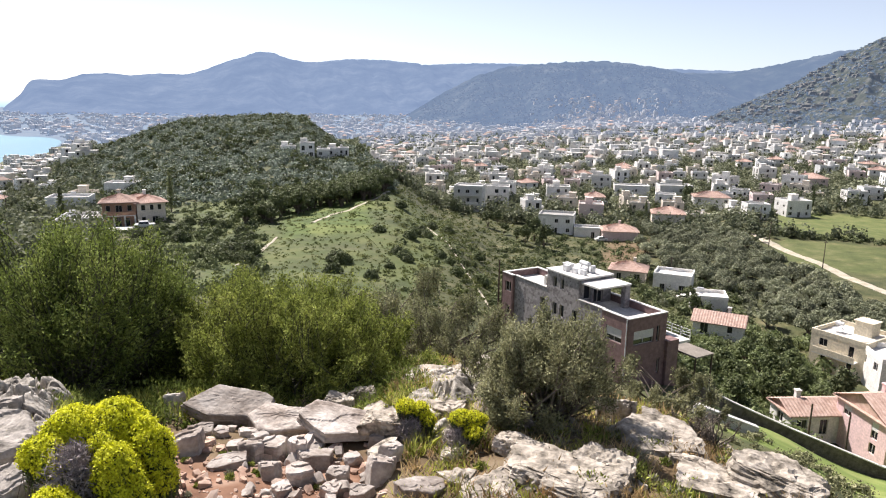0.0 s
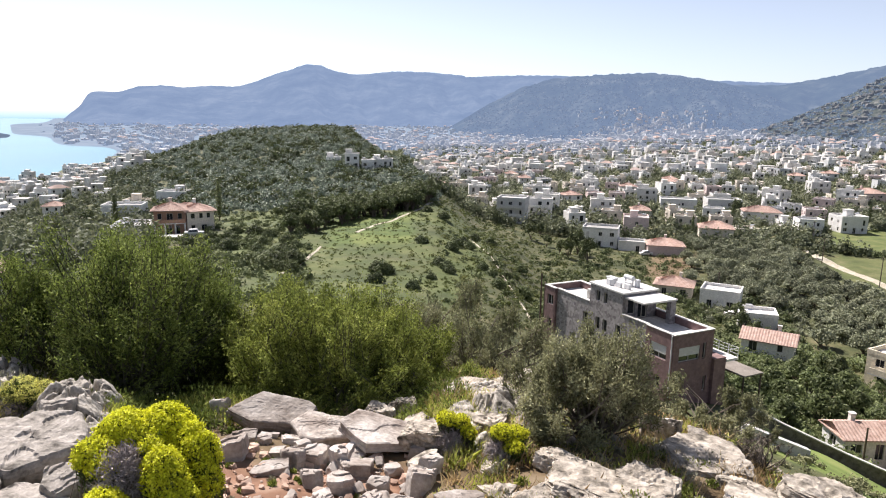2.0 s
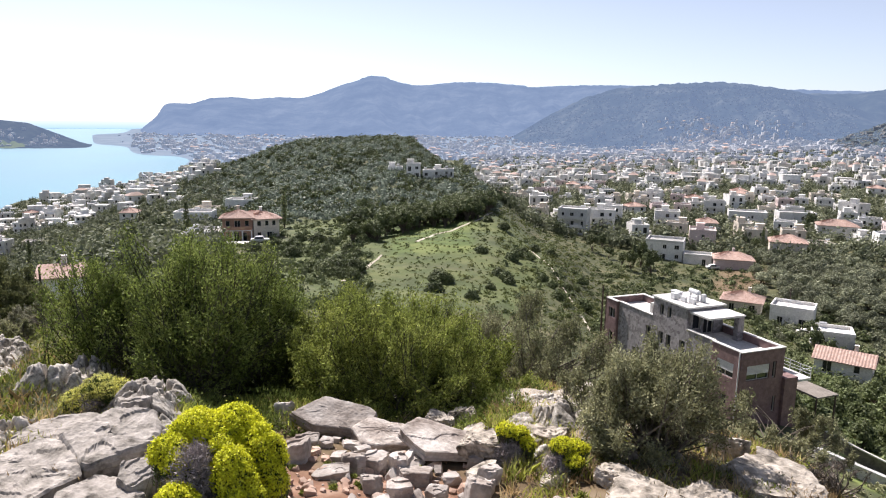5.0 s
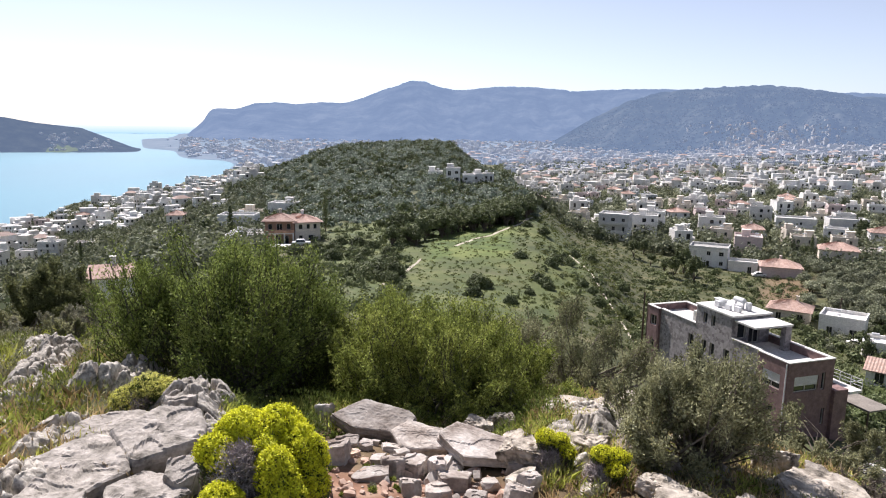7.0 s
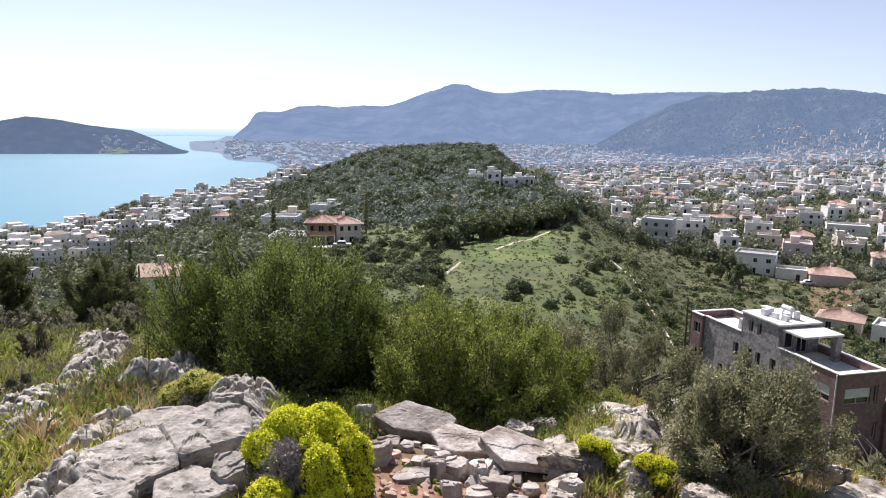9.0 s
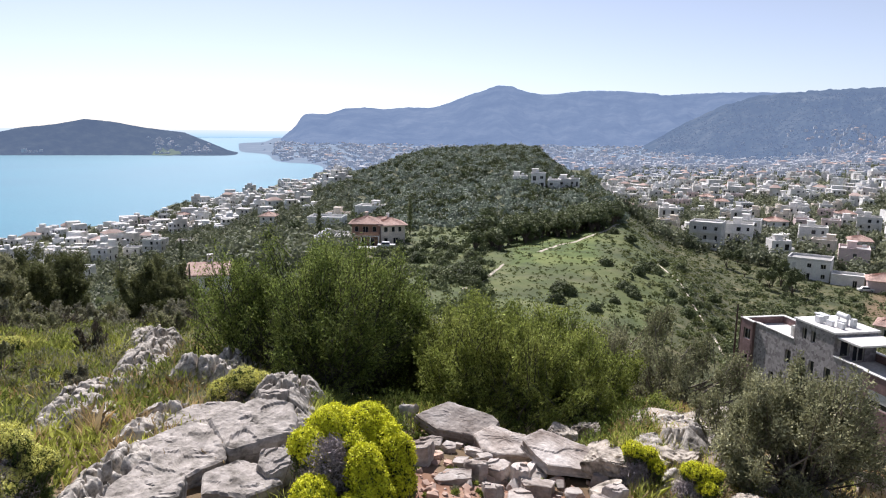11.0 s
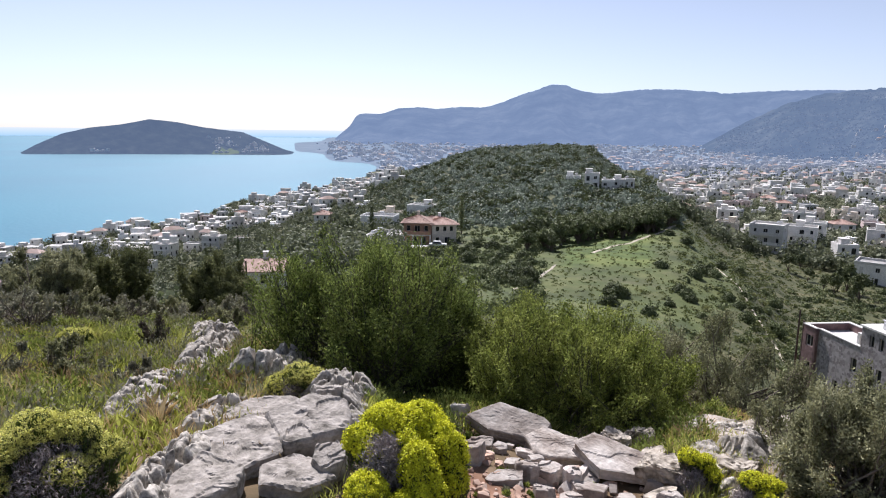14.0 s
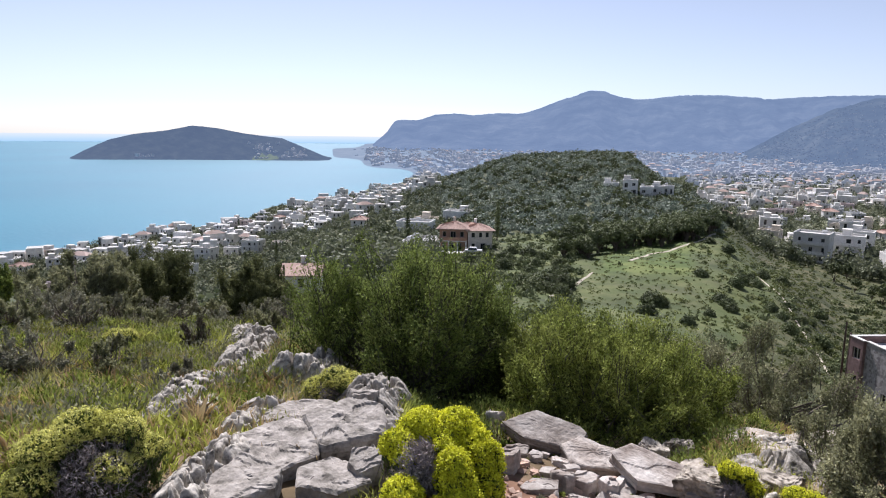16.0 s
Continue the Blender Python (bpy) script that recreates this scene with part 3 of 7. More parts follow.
# ---- what covers the ground: meadow, bare soil, tended grass ----


def patch(x, y, b0, b1, r0, r1, soft_b, soft_r, wob=0.5, seed=0):
    r, b = np.hypot(x, y), np.degrees(np.arctan2(x, y))
    n = vnoise(x / (0.12 * (r0 + r1) / 2), y / (0.12 * (r0 + r1) / 2), 4, seed) * wob
    db = np.minimum(b - b0, b1 - b) / soft_b + n
    dr = np.minimum(r - r0, r1 - r) / soft_r + n
    return smoothstep(0, 1, np.minimum(db, dr) + 0.3)


gm = bpy.data.objects["ground"].data
co = np.empty(len(gm.vertices) * 3)
gm.vertices.foreach_get("co", co)
gx, gy = co[0::3], co[1::3]
meadow = np.maximum(np.maximum(patch(gx, gy, -14.5, -4.8, 118, 192, 2.0, 10, 0.9, 1), 0.5 * patch(gx, gy, -22, 0.5, 72, 200, 2.5, 12, 0.9, 3)), 0.5 * patch(gx, gy, -25, -14, 80, 150, 2, 12, 0.6, 2))
meadow = np.maximum(meadow, patch(gx, gy, -66, -36, 5.0, 13, 3, 1.2, 0.7, 4) * 0.4)
soil = np.maximum(patch(gx, gy, -26, -6, 1.0, 3.9, 2, 0.4, 0.6, 3), np.maximum(0.45 * patch(gx, gy, -70, 45, 0.9, 6.8, 2, 0.6, 0.9, 5), 0.5 * patch(gx, gy, 12.6, 17.5, 178, 232, 1.6, 16, 0.9, 2)))
lawn = np.maximum(patch(gx, gy, 22.5, 60, 58, 92, 1, 3, 0.2, 1), np.maximum(0.22 * patch(gx, gy, 26.6, 48, 204, 246, 0.4, 4, 0.2, 2), 0.38 * patch(gx, gy, 26.2, 48, 256, 312, 0.6, 6, 0.3, 3)))
cover = np.ones((len(gx), 4), np.float32)
cover[:, 0], cover[:, 1], cover[:, 2] = meadow, soil, lawn
att = gm.color_attributes.new("cover", "FLOAT_COLOR", "POINT")
att.data.foreach_set("color", cover.reshape(-1))


def cover_ground(m):
    nt = m.node_tree
    b = nt.nodes["Principled BSDF"]
    old = b.inputs["Base Color"].links[0].from_socket
    va = nt.nodes.new("ShaderNodeVertexColor")
    va.layer_name = "cover"
    sep = nt.nodes.new("ShaderNodeSeparateColor")
    nt.links.new(va.outputs["Color"], sep.inputs[0])
    geo = nt.nodes.new("ShaderNodeNewGeometry")
    for chan, scale, cols in (("Red", 0.14, [(0.036, 0.056, 0.012), (0.072, 0.104, 0.02), (0.125, 0.15, 0.038)]), ("Green", 3.0, [(0.12, 0.06, 0.035), (0.22, 0.12, 0.075), (0.34, 0.23, 0.165)]),
                              ("Blue", 0.25, [(0.11, 0.15, 0.035), (0.16, 0.21, 0.05), (0.23, 0.26, 0.08)])):
        n = nt.nodes.new("ShaderNodeTexNoise")
        n.inputs["Scale"].default_value, n.inputs["Detail"].default_value = scale, 8
        nt.links.new(geo.outputs["Position"], n.inputs["Vector"])
        ramp = nt.nodes.new("ShaderNodeValToRGB")
        ramp.color_ramp.elements.new(0.5)
        for i in range(3):
            ramp.color_ramp.elements[i].position = 0.35 + 0.15 * i
            ramp.color_ramp.elements[i].color = (*cols[i], 1)
        nt.links.new(n.outputs["Fac"], ramp.inputs["Fac"])
        mx = nt.nodes.new("ShaderNodeMix")
        mx.data_type = "RGBA"
        nt.links.new(sep.outputs[chan], mx.inputs["Factor"])
        nt.links.new(old, mx.inputs["A"])
        nt.links.new(ramp.outputs[0], mx.inputs["B"])
        old = mx.outputs["Result"]
    nt.links.new(old, b.inputs["Base Color"])


cover_ground(M_ground)


def strip(name, label, line, width, material, category, lift=0.12, n=60):
    """A path laid over the ground along (bearing, distance) points."""
    p = np.array([[r * math.sin(radians(b)), r * math.cos(radians(b))] for b, r in line])
    s = np.concatenate([[0], np.cumsum(np.hypot(*np.diff(p, axis=0).T))])
    q = np.linspace(0, s[-1], n)
    x, y = np.interp(q, s, p[:, 0]), np.interp(q, s, p[:, 1])
    k = np.array([1, 2, 3, 2, 1]) / 9
    x[2:-2], y[2:-2] = np.convolve(x, k, "valid"), np.convolve(y, k, "valid")
    t = np.stack([np.gradient(x), np.gradient(y)], -1)
    t /= np.linalg.norm(t, axis=1, keepdims=True)
    V, F = [], []
    cols = (-0.5, -0.2, 0.2, 0.5)
    for c in cols:
        w = width * (1 + 0.25 * vnoise(q / (width * 2), q * 0 + c * 9, 2))
        X, Y = x - t[:, 1] * c * w, y + t[:, 0] * c * w
        Z = land(X, Y) + (lift if abs(c) < 0.4 else lift * 0.2)
        V += np.stack([X, Y, Z], -1).tolist()
    for j in range(len(cols) - 1):
        for i in range(n - 1):
            F.append((j * n + i, j * n + i + 1, (j + 1) * n + i + 1, (j + 1) * n + i))
    return tagged(mesh_object(name, V, F, material, smooth=True), label, category, kind="structure")


strip("path", "pale trodden dirt footpath through the meadow", [(-17.5, 98), (-16.3, 104.3), (-15.6, 108), (-14.9, 115), (-14.0, 125)], 0.55, M_path, "path")
strip("path", "pale dirt track along the meadow edge", [(-11.0, 138), (-9.3, 149), (-7.8, 156), (-6.5, 164), (-5.2, 176), (-4.6, 190)], 0.9, M_path, "path")
strip("path", "faint worn footpath down the dry slope", [(-1.5, 150), (0.5, 130), (2.2, 112), (3.4, 98), (4.2, 90)], 0.45, M_path, "path")
strip("road", "pale concrete lane beside the green field", [(25.0, 250), (27.4, 223), (29.8, 211), (32.2, 196), (36, 180), (42, 165)], 3.2, M_path, "road")
strip("road", "pale street climbing through the hillside houses", [(29.2, 470), (29.6, 560), (30.4, 700), (31.0, 800)], 6, M_path, "road", 0.4)
strip("road", "pale street between the town houses", [(24.0, 330), (24.4, 400), (24.6, 480)], 5, M_path, "road", 0.3)
strip("road", "pale street on the wooded hill", [(-5.6, 330), (-6.2, 390), (-6.0, 430)], 4, M_path, "road", 0.4)

# ---- builders: plants, stones ----


def unit(v):
    return v / (np.linalg.norm(v, axis=-1, keepdims=True) + 1e-9)


def leaves(centers, aim, length, width, spread, g):
    """Lancet leaves as four-cornered blades at centers, pointing along aim with some scatter."""
    n = len(centers)
    d = unit(aim + g.normal(0, spread, (n, 3)))
    s = unit(np.cross(d, g.normal(0, 1, (n, 3))))
    ln = length * g.uniform(0.6, 1.3, (n, 1))
    wd = width * g.uniform(0.7, 1.25, (n, 1))
    up = unit(np.cross(s, d))
    return np.stack([centers - d * ln * 0.5, centers + s * wd * 0.5 + up * ln * 0.06, centers + d * ln * 0.5, centers - s * wd * 0.5 + up * ln * 0.06], 1)


def tube(points, radii, sides=5):
    """Faces of a tapering limb along points."""
    pts = np.asarray(points, float)
    v, f = [], []
    for i, p in enumerate(pts):
        d = pts[min(i + 1, len(pts) - 1)] - pts[max(i - 1, 0)]
        d = d / (np.linalg.norm(d) + 1e-9)
        a = np.cross(d, (0.3, 0.9, 0.2))
        a /= np.linalg.norm(a) + 1e-9
        b = np.cross(d, a)
        for k in range(sides):
            w = 2 * math.pi * k / sides
            v.append(p + radii[i] * (math.cos(w) * a + math.sin(w) * b))
    for i in range(len(pts) - 1):
        for k in range(sides):
            k2 = (k + 1) % sides
            f.append((i * sides + k, i * sides + k2, (i + 1) * sides + k2, (i + 1) * sides + k))
    return v, f


def limbs(base, tips, thick, g, bend=0.15, start_h=0.0):
    """Joined limbs from the base to the tips."""
    V, F = [], []
    for t in tips:
        t = np.asarray(t, float)
        L = np.linalg.norm(t - base)
        s = np.asarray(base, float) + np.array([g.normal(0, thick), g.normal(0, thick), start_h])
        mid = (s + t) / 2 + g.normal(0, bend * L, 3) * np.array([1, 1, 0.4])
        p = [s, (s + mid) / 2 + g.normal(0, 0.03 * L, 3), mid, (mid + t) / 2 + g.normal(0, 0.03 * L, 3), t]
        v, f = tube(p, [thick, thick * 0.8, thick * 0.6, thick * 0.4, thick * 0.15], 4)
        o = len(V)
        V += v
        F += [tuple(i + o for i in q) for q in f]
    return V, F


def bush(name, label, base, size, lobes, n_leaves, leaf, material, seed, group="", upright=0.52, category="bush", sink=0.0, bare=0.0, open_low=0.25, twig=None):
    """A shrub: stems and a crown of leaves on many shoots, in uneven lobes. size: radii and height; base: a place on the ground."""
    g = np.random.default_rng(seed)
    twig = twig or (M_twig if material in (M_leaf_olive, M_leaf_grey, M_twig) else M_stem)
    e = tagged(new(name), label, category, group)
    e.location = base
    sx, sy, h = size
    L = []
    for i in range(lobes):
        a = g.uniform(0, 2 * math.pi)
        q = math.sqrt(g.uniform(0, 1)) * 0.68
        hh = h * g.uniform(0.62, 1.0) * (1 - 0.35 * q * q)
        L.append((q * sx * math.cos(a), q * sy * math.sin(a), hh, g.uniform(0.32, 0.50)))
    n_shoots = max(60, n_leaves // 30)
    n_plumes = max(20, n_shoots // 26)
    pl = g.integers(0, n_plumes, n_shoots)
    pick = g.integers(0, lobes, n_plumes)[pl]
    La = np.array(L)[pick]
    pdir = unit(g.normal(0, 1, (n_plumes, 3)) + np.array([0, 0, 0.35]))
    dirs = unit(pdir[pl] + g.normal(0, 0.15, (n_shoots, 3)))
    rad = (g.uniform(0.22, 1.30, (n_plumes, 1)) ** 0.6)[pl] * g.uniform(0.9, 1.06, (n_shoots, 1))
    R3 = np.stack([La[:, 3] * sx, La[:, 3] * sy, La[:, 2] * 0.52], -1)
    c = np.stack([La[:, 0], La[:, 1], La[:, 2] * 0.5 + h * open_low * 0.25], -1)
    tips = c + dirs * R3 * rad
    tips[:, 2] = np.maximum(tips[:, 2], h * 0.04)
    aim = unit(dirs * (1 - upright) + np.array([0, 0, 1.0]) * upright + g.normal(0, 0.22, (n_shoots, 3)))
    per = n_leaves // n_shoots
    slen = 0.24 * h * g.uniform(0.6, 1.3, (n_shoots, 1, 1))
    u = g.uniform(-0.75, 0.35, (n_shoots, per, 1))
    cen = tips[:, None, :] + aim[:, None, :] * u * slen + g.normal(0, 0.015 * h, (n_shoots, per, 3))
    keep = (g.random(n_shoots) > bare) & ((tips[:, 2] > open_low * h) | (g.random(n_shoots) < 0.45))
    cen2 = cen[keep].reshape(-1, 3)
    cen2[:, 2] = np.maximum(cen2[:, 2], 0.02)
    aim2 = np.repeat(aim[keep], per, axis=0)
    quads_object("crown", leaves(cen2, aim2, leaf[0], leaf[1], 0.8, g), material, e)
    sel = g.choice(n_shoots, min(n_shoots, 70 if h < 1.2 else 110), replace=False)
    V, F = limbs(np.array([0, 0, -sink]), tips[sel], 0.012 * h + 0.003, g)
    mesh_object("stem", V, F, twig, e, smooth=True)
    V, F = [], []
    for i in range(n_shoots):
        if i % 3 == 0:
            v, f = tube([tips[i] - aim[i] * slen[i, 0, 0] * 0.9, tips[i] + aim[i] * slen[i, 0, 0] * 0.3], [0.0035 * h, 0.001 * h], 3)
            o = len(V)
            V += v
            F += [tuple(k + o for k in q) for q in f]
    tagged(mesh_object("brushwood", V, F, twig, e), kind="stuff")
    return e


def clump_quads(base, sx, sz, n, leaf, g, flat=0.0):
    """Leaf clumps of a small far shrub or tree crown: n flat tufts over an uneven dome."""
    d = unit(g.normal(0, 1, (n, 3)) + np.array([0, 0, 0.25]))
    d[:, 2] = np.abs(d[:, 2]) * (1 - flat) - 0.15
    wob = 1 + 0.22 * np.sin(d[:, :1] * 5 + g.uniform(0, 6)) * np.sin(d[:, 1:2] * 4 + g.uniform(0, 6))
    rad = g.uniform(0.55, 1.0, (n, 1)) ** 0.5 * wob
    s = leaf * g.uniform(0.6, 1.35, (n, 1))
    core = np.arange(n) < n // 4
    rad[core] *= 0.5
    s[core] = 0.42 * sx * g.uniform(0.8, 1.2, (int(core.sum()), 1))
    c = base + d * rad * np.array([sx, sx, sz]) + np.array([0, 0, sz * 0.25])
    nrm = unit(d + g.normal(0, 0.5, (n, 3)))
    a = unit(np.cross(nrm, g.normal(0, 1, (n, 3))))
    b = np.cross(nrm, a)
    k = g.uniform(0.5, 1.0, (n, 4, 1))
    return np.stack([c + a * s * k[:, 0], c + b * s * 0.8 * k[:, 1], c - a * s * k[:, 2], c - b * s * 0.8 * k[:, 3]], 1)


def clip_stone(size, seed, planes, sub=3, rough=0.03, strata=0.0, pits=0.0, boxy=0.75, layers=0.0):
    """A broken stone: a lump cut flat by random planes, then roughened. Returns verts and faces."""
    g = np.random.default_rng(seed)
    bm = bmesh.new()
    bmesh.ops.create_icosphere(bm, subdivisions=sub, radius=1.0)
    v = np.array([x.co for x in bm.verts])
    f = [tuple(x.index for x in q.verts) for q in bm.faces]
    bm.free()
    v *= 1.6
    cuts = [((1, 0, 0), boxy), ((-1, 0, 0), boxy), ((0, 1, 0), boxy), ((0, -1, 0), boxy), ((0, 0, 1), boxy), ((0, 0, -1), boxy)]
    for d, o in cuts:
        n = unit(np.array(d, float) + g.normal(0, 0.16, 3))
        dist = v @ n - o * g.uniform(0.85, 1.1)
        v = v - np.maximum(dist, 0)[:, None] * n
    for _ in range(planes):
        n = unit(g.normal(0, 1, 3))
        dist = v @ n - g.uniform(0.78, 1.1)
        v = v - np.maximum(dist, 0)[:, None] * n
    v = v * np.array(size) * 0.5 / boxy
    off = g.uniform(0, 50, 3)
    m = min(size)
    out = []
    for p in v:
        q = Vector(p) / (max(size) * 0.35) + Vector(off)
        w = noise.noise(q * 1.3) * 0.6 + noise.noise(q * 3.1) * 0.3 + noise.noise(q * 7.7) * 0.26 + (0.25 - abs(noise.noise(q * 5.0 + Vector((2, 8, 5))))) * 0.3 + noise.noise(q * 16.0) * 0.2
        if pits:
            w -= pits * max(0.0, noise.noise(q * 5.3 + Vector((9, 3, 1))) - 0.05) * 2.2
            w -= pits * max(0.0, 0.12 - abs(noise.noise(q * 2.2 + Vector((4, 7, 2))))) * 6.0
        if strata:
            w += strata * (0.5 - abs(math.sin(p[2] / m * 9 + noise.noise(q * 1.5) * 2.5)))
        if layers:
            hz = p[2] / m * 4.5 + noise.noise(q * 0.8) * 0.5 + p[0] * 1.2
            k = math.floor(hz)
            fr = hz - k
            s_in = 1 - layers * (0.5 + 0.5 * math.sin(k * 12.9 + seed)) - (layers * 0.9 if fr < 0.18 else 0.0)
            p = (p[0] * s_in, p[1] * s_in, p[2])
        l = Vector(p).length + 1e-6
        out.append(tuple(np.array(p) * (1 + 0.0) + np.array(p) / l * w * rough * (m + max(size)) * 0.5))
    return out, f


def stone(name, label, place, size, yaw=0.0, tilt=(0, 0), seed=0, planes=7, sub=3, rough=0.05, strata=0.0, pits=0.0, group="", material=None, smooth=False, sink=0.25, layers=0.0):
    v, f = clip_stone(size, seed, planes, sub, rough, strata, pits, 0.75, layers)
    ob = mesh_object(name, v, f, material or M_rock, smooth=smooth)
    ob.matrix_world = pose(place[0], place[1], place[2] + size[2] * (0.5 - sink), tilt[0], tilt[1], yaw)
    return tagged(ob, label, "rock", group)


def slab_stone(name, label, place, size, yaw=0.0, tilt=(0, 0), seed=0, corners=6, group="", material=None, rough=0.012, layers=4, lift=0.0):
    """A split slab or block: a cornered outline with a stepped top and bedded, broken sides."""
    g = np.random.default_rng(seed)
    nt, nr, ns = 88, 15, 11
    a = 2 * math.pi * (np.arange(corners) + g.uniform(-0.3, 0.3, corners)) / corners
    dk = g.uniform(0.76, 1.0, corners)
    th = np.linspace(0, 2 * math.pi, nt, endpoint=False)
    rim = np.min(dk[:, None] / np.maximum(np.cos(th[None, :] - a[:, None]), 0.08), axis=0)
    rim = np.minimum(rim, 1.22) * (1 + 0.03 * vnoise(np.cos(th) * 3 + seed, np.sin(th) * 3 + 7, 3, seed % 6))
    sx, sy, sz = size
    o = seed * 1.37
    V = []
    for f in np.linspace(0.02, 1, nr) ** 0.75:
        x, y = rim * f * np.cos(th) * sx / 2, rim * f * np.sin(th) * sy / 2
        bed = vnoise(x / sx * 1.6 + o, y / sx * 3.2 + o, 2, seed % 5)
        step = np.floor((bed + 1) * layers * 0.8) / layers * 0.30
        z = sz * (0.42 + step * 0.55) + rough * vnoise(x * 22 + o, y * 22, 3, 2) + rough * 0.5 * vnoise(x * 70, y * 70 + o, 2, 3)
        z = z - sz * 0.06 * max(0.0, (f - 0.93) / 0.07) ** 2
        V.append(np.stack([x, y, z], -1))
    top = V[-1][:, 2]
    for k in range(1, ns + 1):
        q = k / ns
        bedk = int(q * (layers + 2) + 0.6)
        out = 1 + 0.04 * math.sin(bedk * 7.1 + seed * 2.3) + 0.045 * vnoise(th * 2.2 + bedk * 5.1, th * 0 + bedk + o, 3, 1) - 0.03 * q * q
        x, y = rim * out * np.cos(th) * sx / 2, rim * out * np.sin(th) * sy / 2
        V.append(np.stack([x, y, top * (1 - q) - sz * 0.55 * q + rough * 0.6 * vnoise(th * 9, th * 0 + k, 2, 4)], -1))
    V = np.concatenate(V).tolist()
    rows = nr + ns
    F = [(r * nt + i, (r + 1) * nt + i, (r + 1) * nt + (i + 1) % nt, r * nt + (i + 1) % nt) for r in range(rows - 1) for i in range(nt)]
    F += [tuple(range(nt)), tuple(reversed(range((rows - 1) * nt, rows * nt)))]
    ob = mesh_object(name, V, F, material or M_pilestone)
    ob.matrix_world = pose(place[0], place[1], place[2] + sz * 0.4 + lift, tilt[0], tilt[1], yaw)
    return tagged(ob, label, "rock", group)


def rib(label, line, width, height, seed, material, joints=6, ragged=1.0):
    """A rib of bedrock standing out of the ground along (bearing, distance) points, jointed, pitted and ragged."""
    g = np.random.default_rng(seed)
    p = np.array([[r * math.sin(radians(b)), r * math.cos(radians(b))] for b, r in line])
    s = np.concatenate([[0], np.cumsum(np.hypot(*np.diff(p, axis=0).T))])
    n, m = int(s[-1] / 0.0085), 56
    q = np.linspace(0, s[-1], n)
    x, y = np.interp(q, s, p[:, 0]), np.interp(q, s, p[:, 1])
    k = np.ones(25) / 25
    xs, ys = np.convolve(np.pad(x, 12, mode="edge"), k, "valid"), np.convolve(np.pad(y, 12, mode="edge"), k, "valid")
    t = np.stack([np.gradient(xs), np.gradient(ys)], -1)
    t /= np.linalg.norm(t, axis=1, keepdims=True)
    u = np.linspace(-1, 1, m)
    Q, U = np.meshgrid(q, u, indexing="ij")
    half = width / 2 * (1 + 0.45 * vnoise(Q * 2.6 + seed, U * 0.7 + 3, 3, 1))
    X = xs[:, None] - t[:, 1:] * U * half
    Y = ys[:, None] + t[:, :1] * U * half
    prof = np.clip(1 - np.abs(U + 0.25 * vnoise(Q * 2 + 5, U * 0 + seed, 2, 2)) ** 2.6, 0, 1)
    ends = np.clip(np.minimum(Q, s[-1] - Q) / 0.12, 0, 1) ** 0.5
    H = height * (0.72 + 0.5 * vnoise(Q * 2.1 + seed * 3, U * 0.9, 3, 3))
    for j in range(joints):
        c, w = g.uniform(0.05, 0.95) * s[-1], g.uniform(0.008, 0.022)
        d = Q - c + U * half * g.uniform(-0.9, 0.9) + 0.03 * vnoise(U * 3, U * 0 + j, 2, 4)
        H = H * (1 - 0.75 * np.exp(-(d / w) ** 2)) + np.where(d > 0, g.uniform(-0.035, 0.035), 0.0)
    for j in range(2):
        d = U - g.uniform(-0.5, 0.5) + 0.35 * vnoise(Q * 4 + j * 9, U * 0 + seed, 3, 5)
        H = H * (1 - 0.55 * np.exp(-(d / 0.06) ** 2))
    Z = land(X, Y) + prof * ends * H
    rough1 = vnoise(X * 7 + seed, Y * 7, 3, 0) - 1.2 * np.abs(vnoise(X * 13 + seed, Y * 13, 3, 0))
    rough2 = 1 - 2.2 * np.abs(vnoise(X * 34, Y * 34 + seed, 3, 1))
    rough3 = 1 - 2.2 * np.abs(vnoise(X * 90, Y * 60 + seed, 2, 4))
    pits = np.maximum(0, vnoise(X * 24 + 9, Y * 24, 2, 2) - 0.12)
    Z = Z + prof * ends * ragged * (0.030 * rough1 + 0.016 * rough2 + 0.006 * rough3 - 0.13 * pits)
    side = 0.045 * vnoise(Q * 13 + seed, U * 5, 3, 3) * ragged
    X, Y = X - t[:, 1:] * side, Y + t[:, :1] * side
    Z = np.where(np.abs(U) > 0.985, land(X, Y) - 0.06, Z)
    idx = np.arange(n * m).reshape(n, m)
    f = np.stack([idx[:-1, :-1], idx[1:, :-1], idx[1:, 1:], idx[:-1, 1:]], -1).reshape(-1, 4)
    ob = mesh_object("rock_rib", np.stack([X, Y, Z], -1).reshape(-1, 3).tolist(), f.tolist(), material, smooth=True)
    return tagged(ob, label, "rock", "limestone ribs")


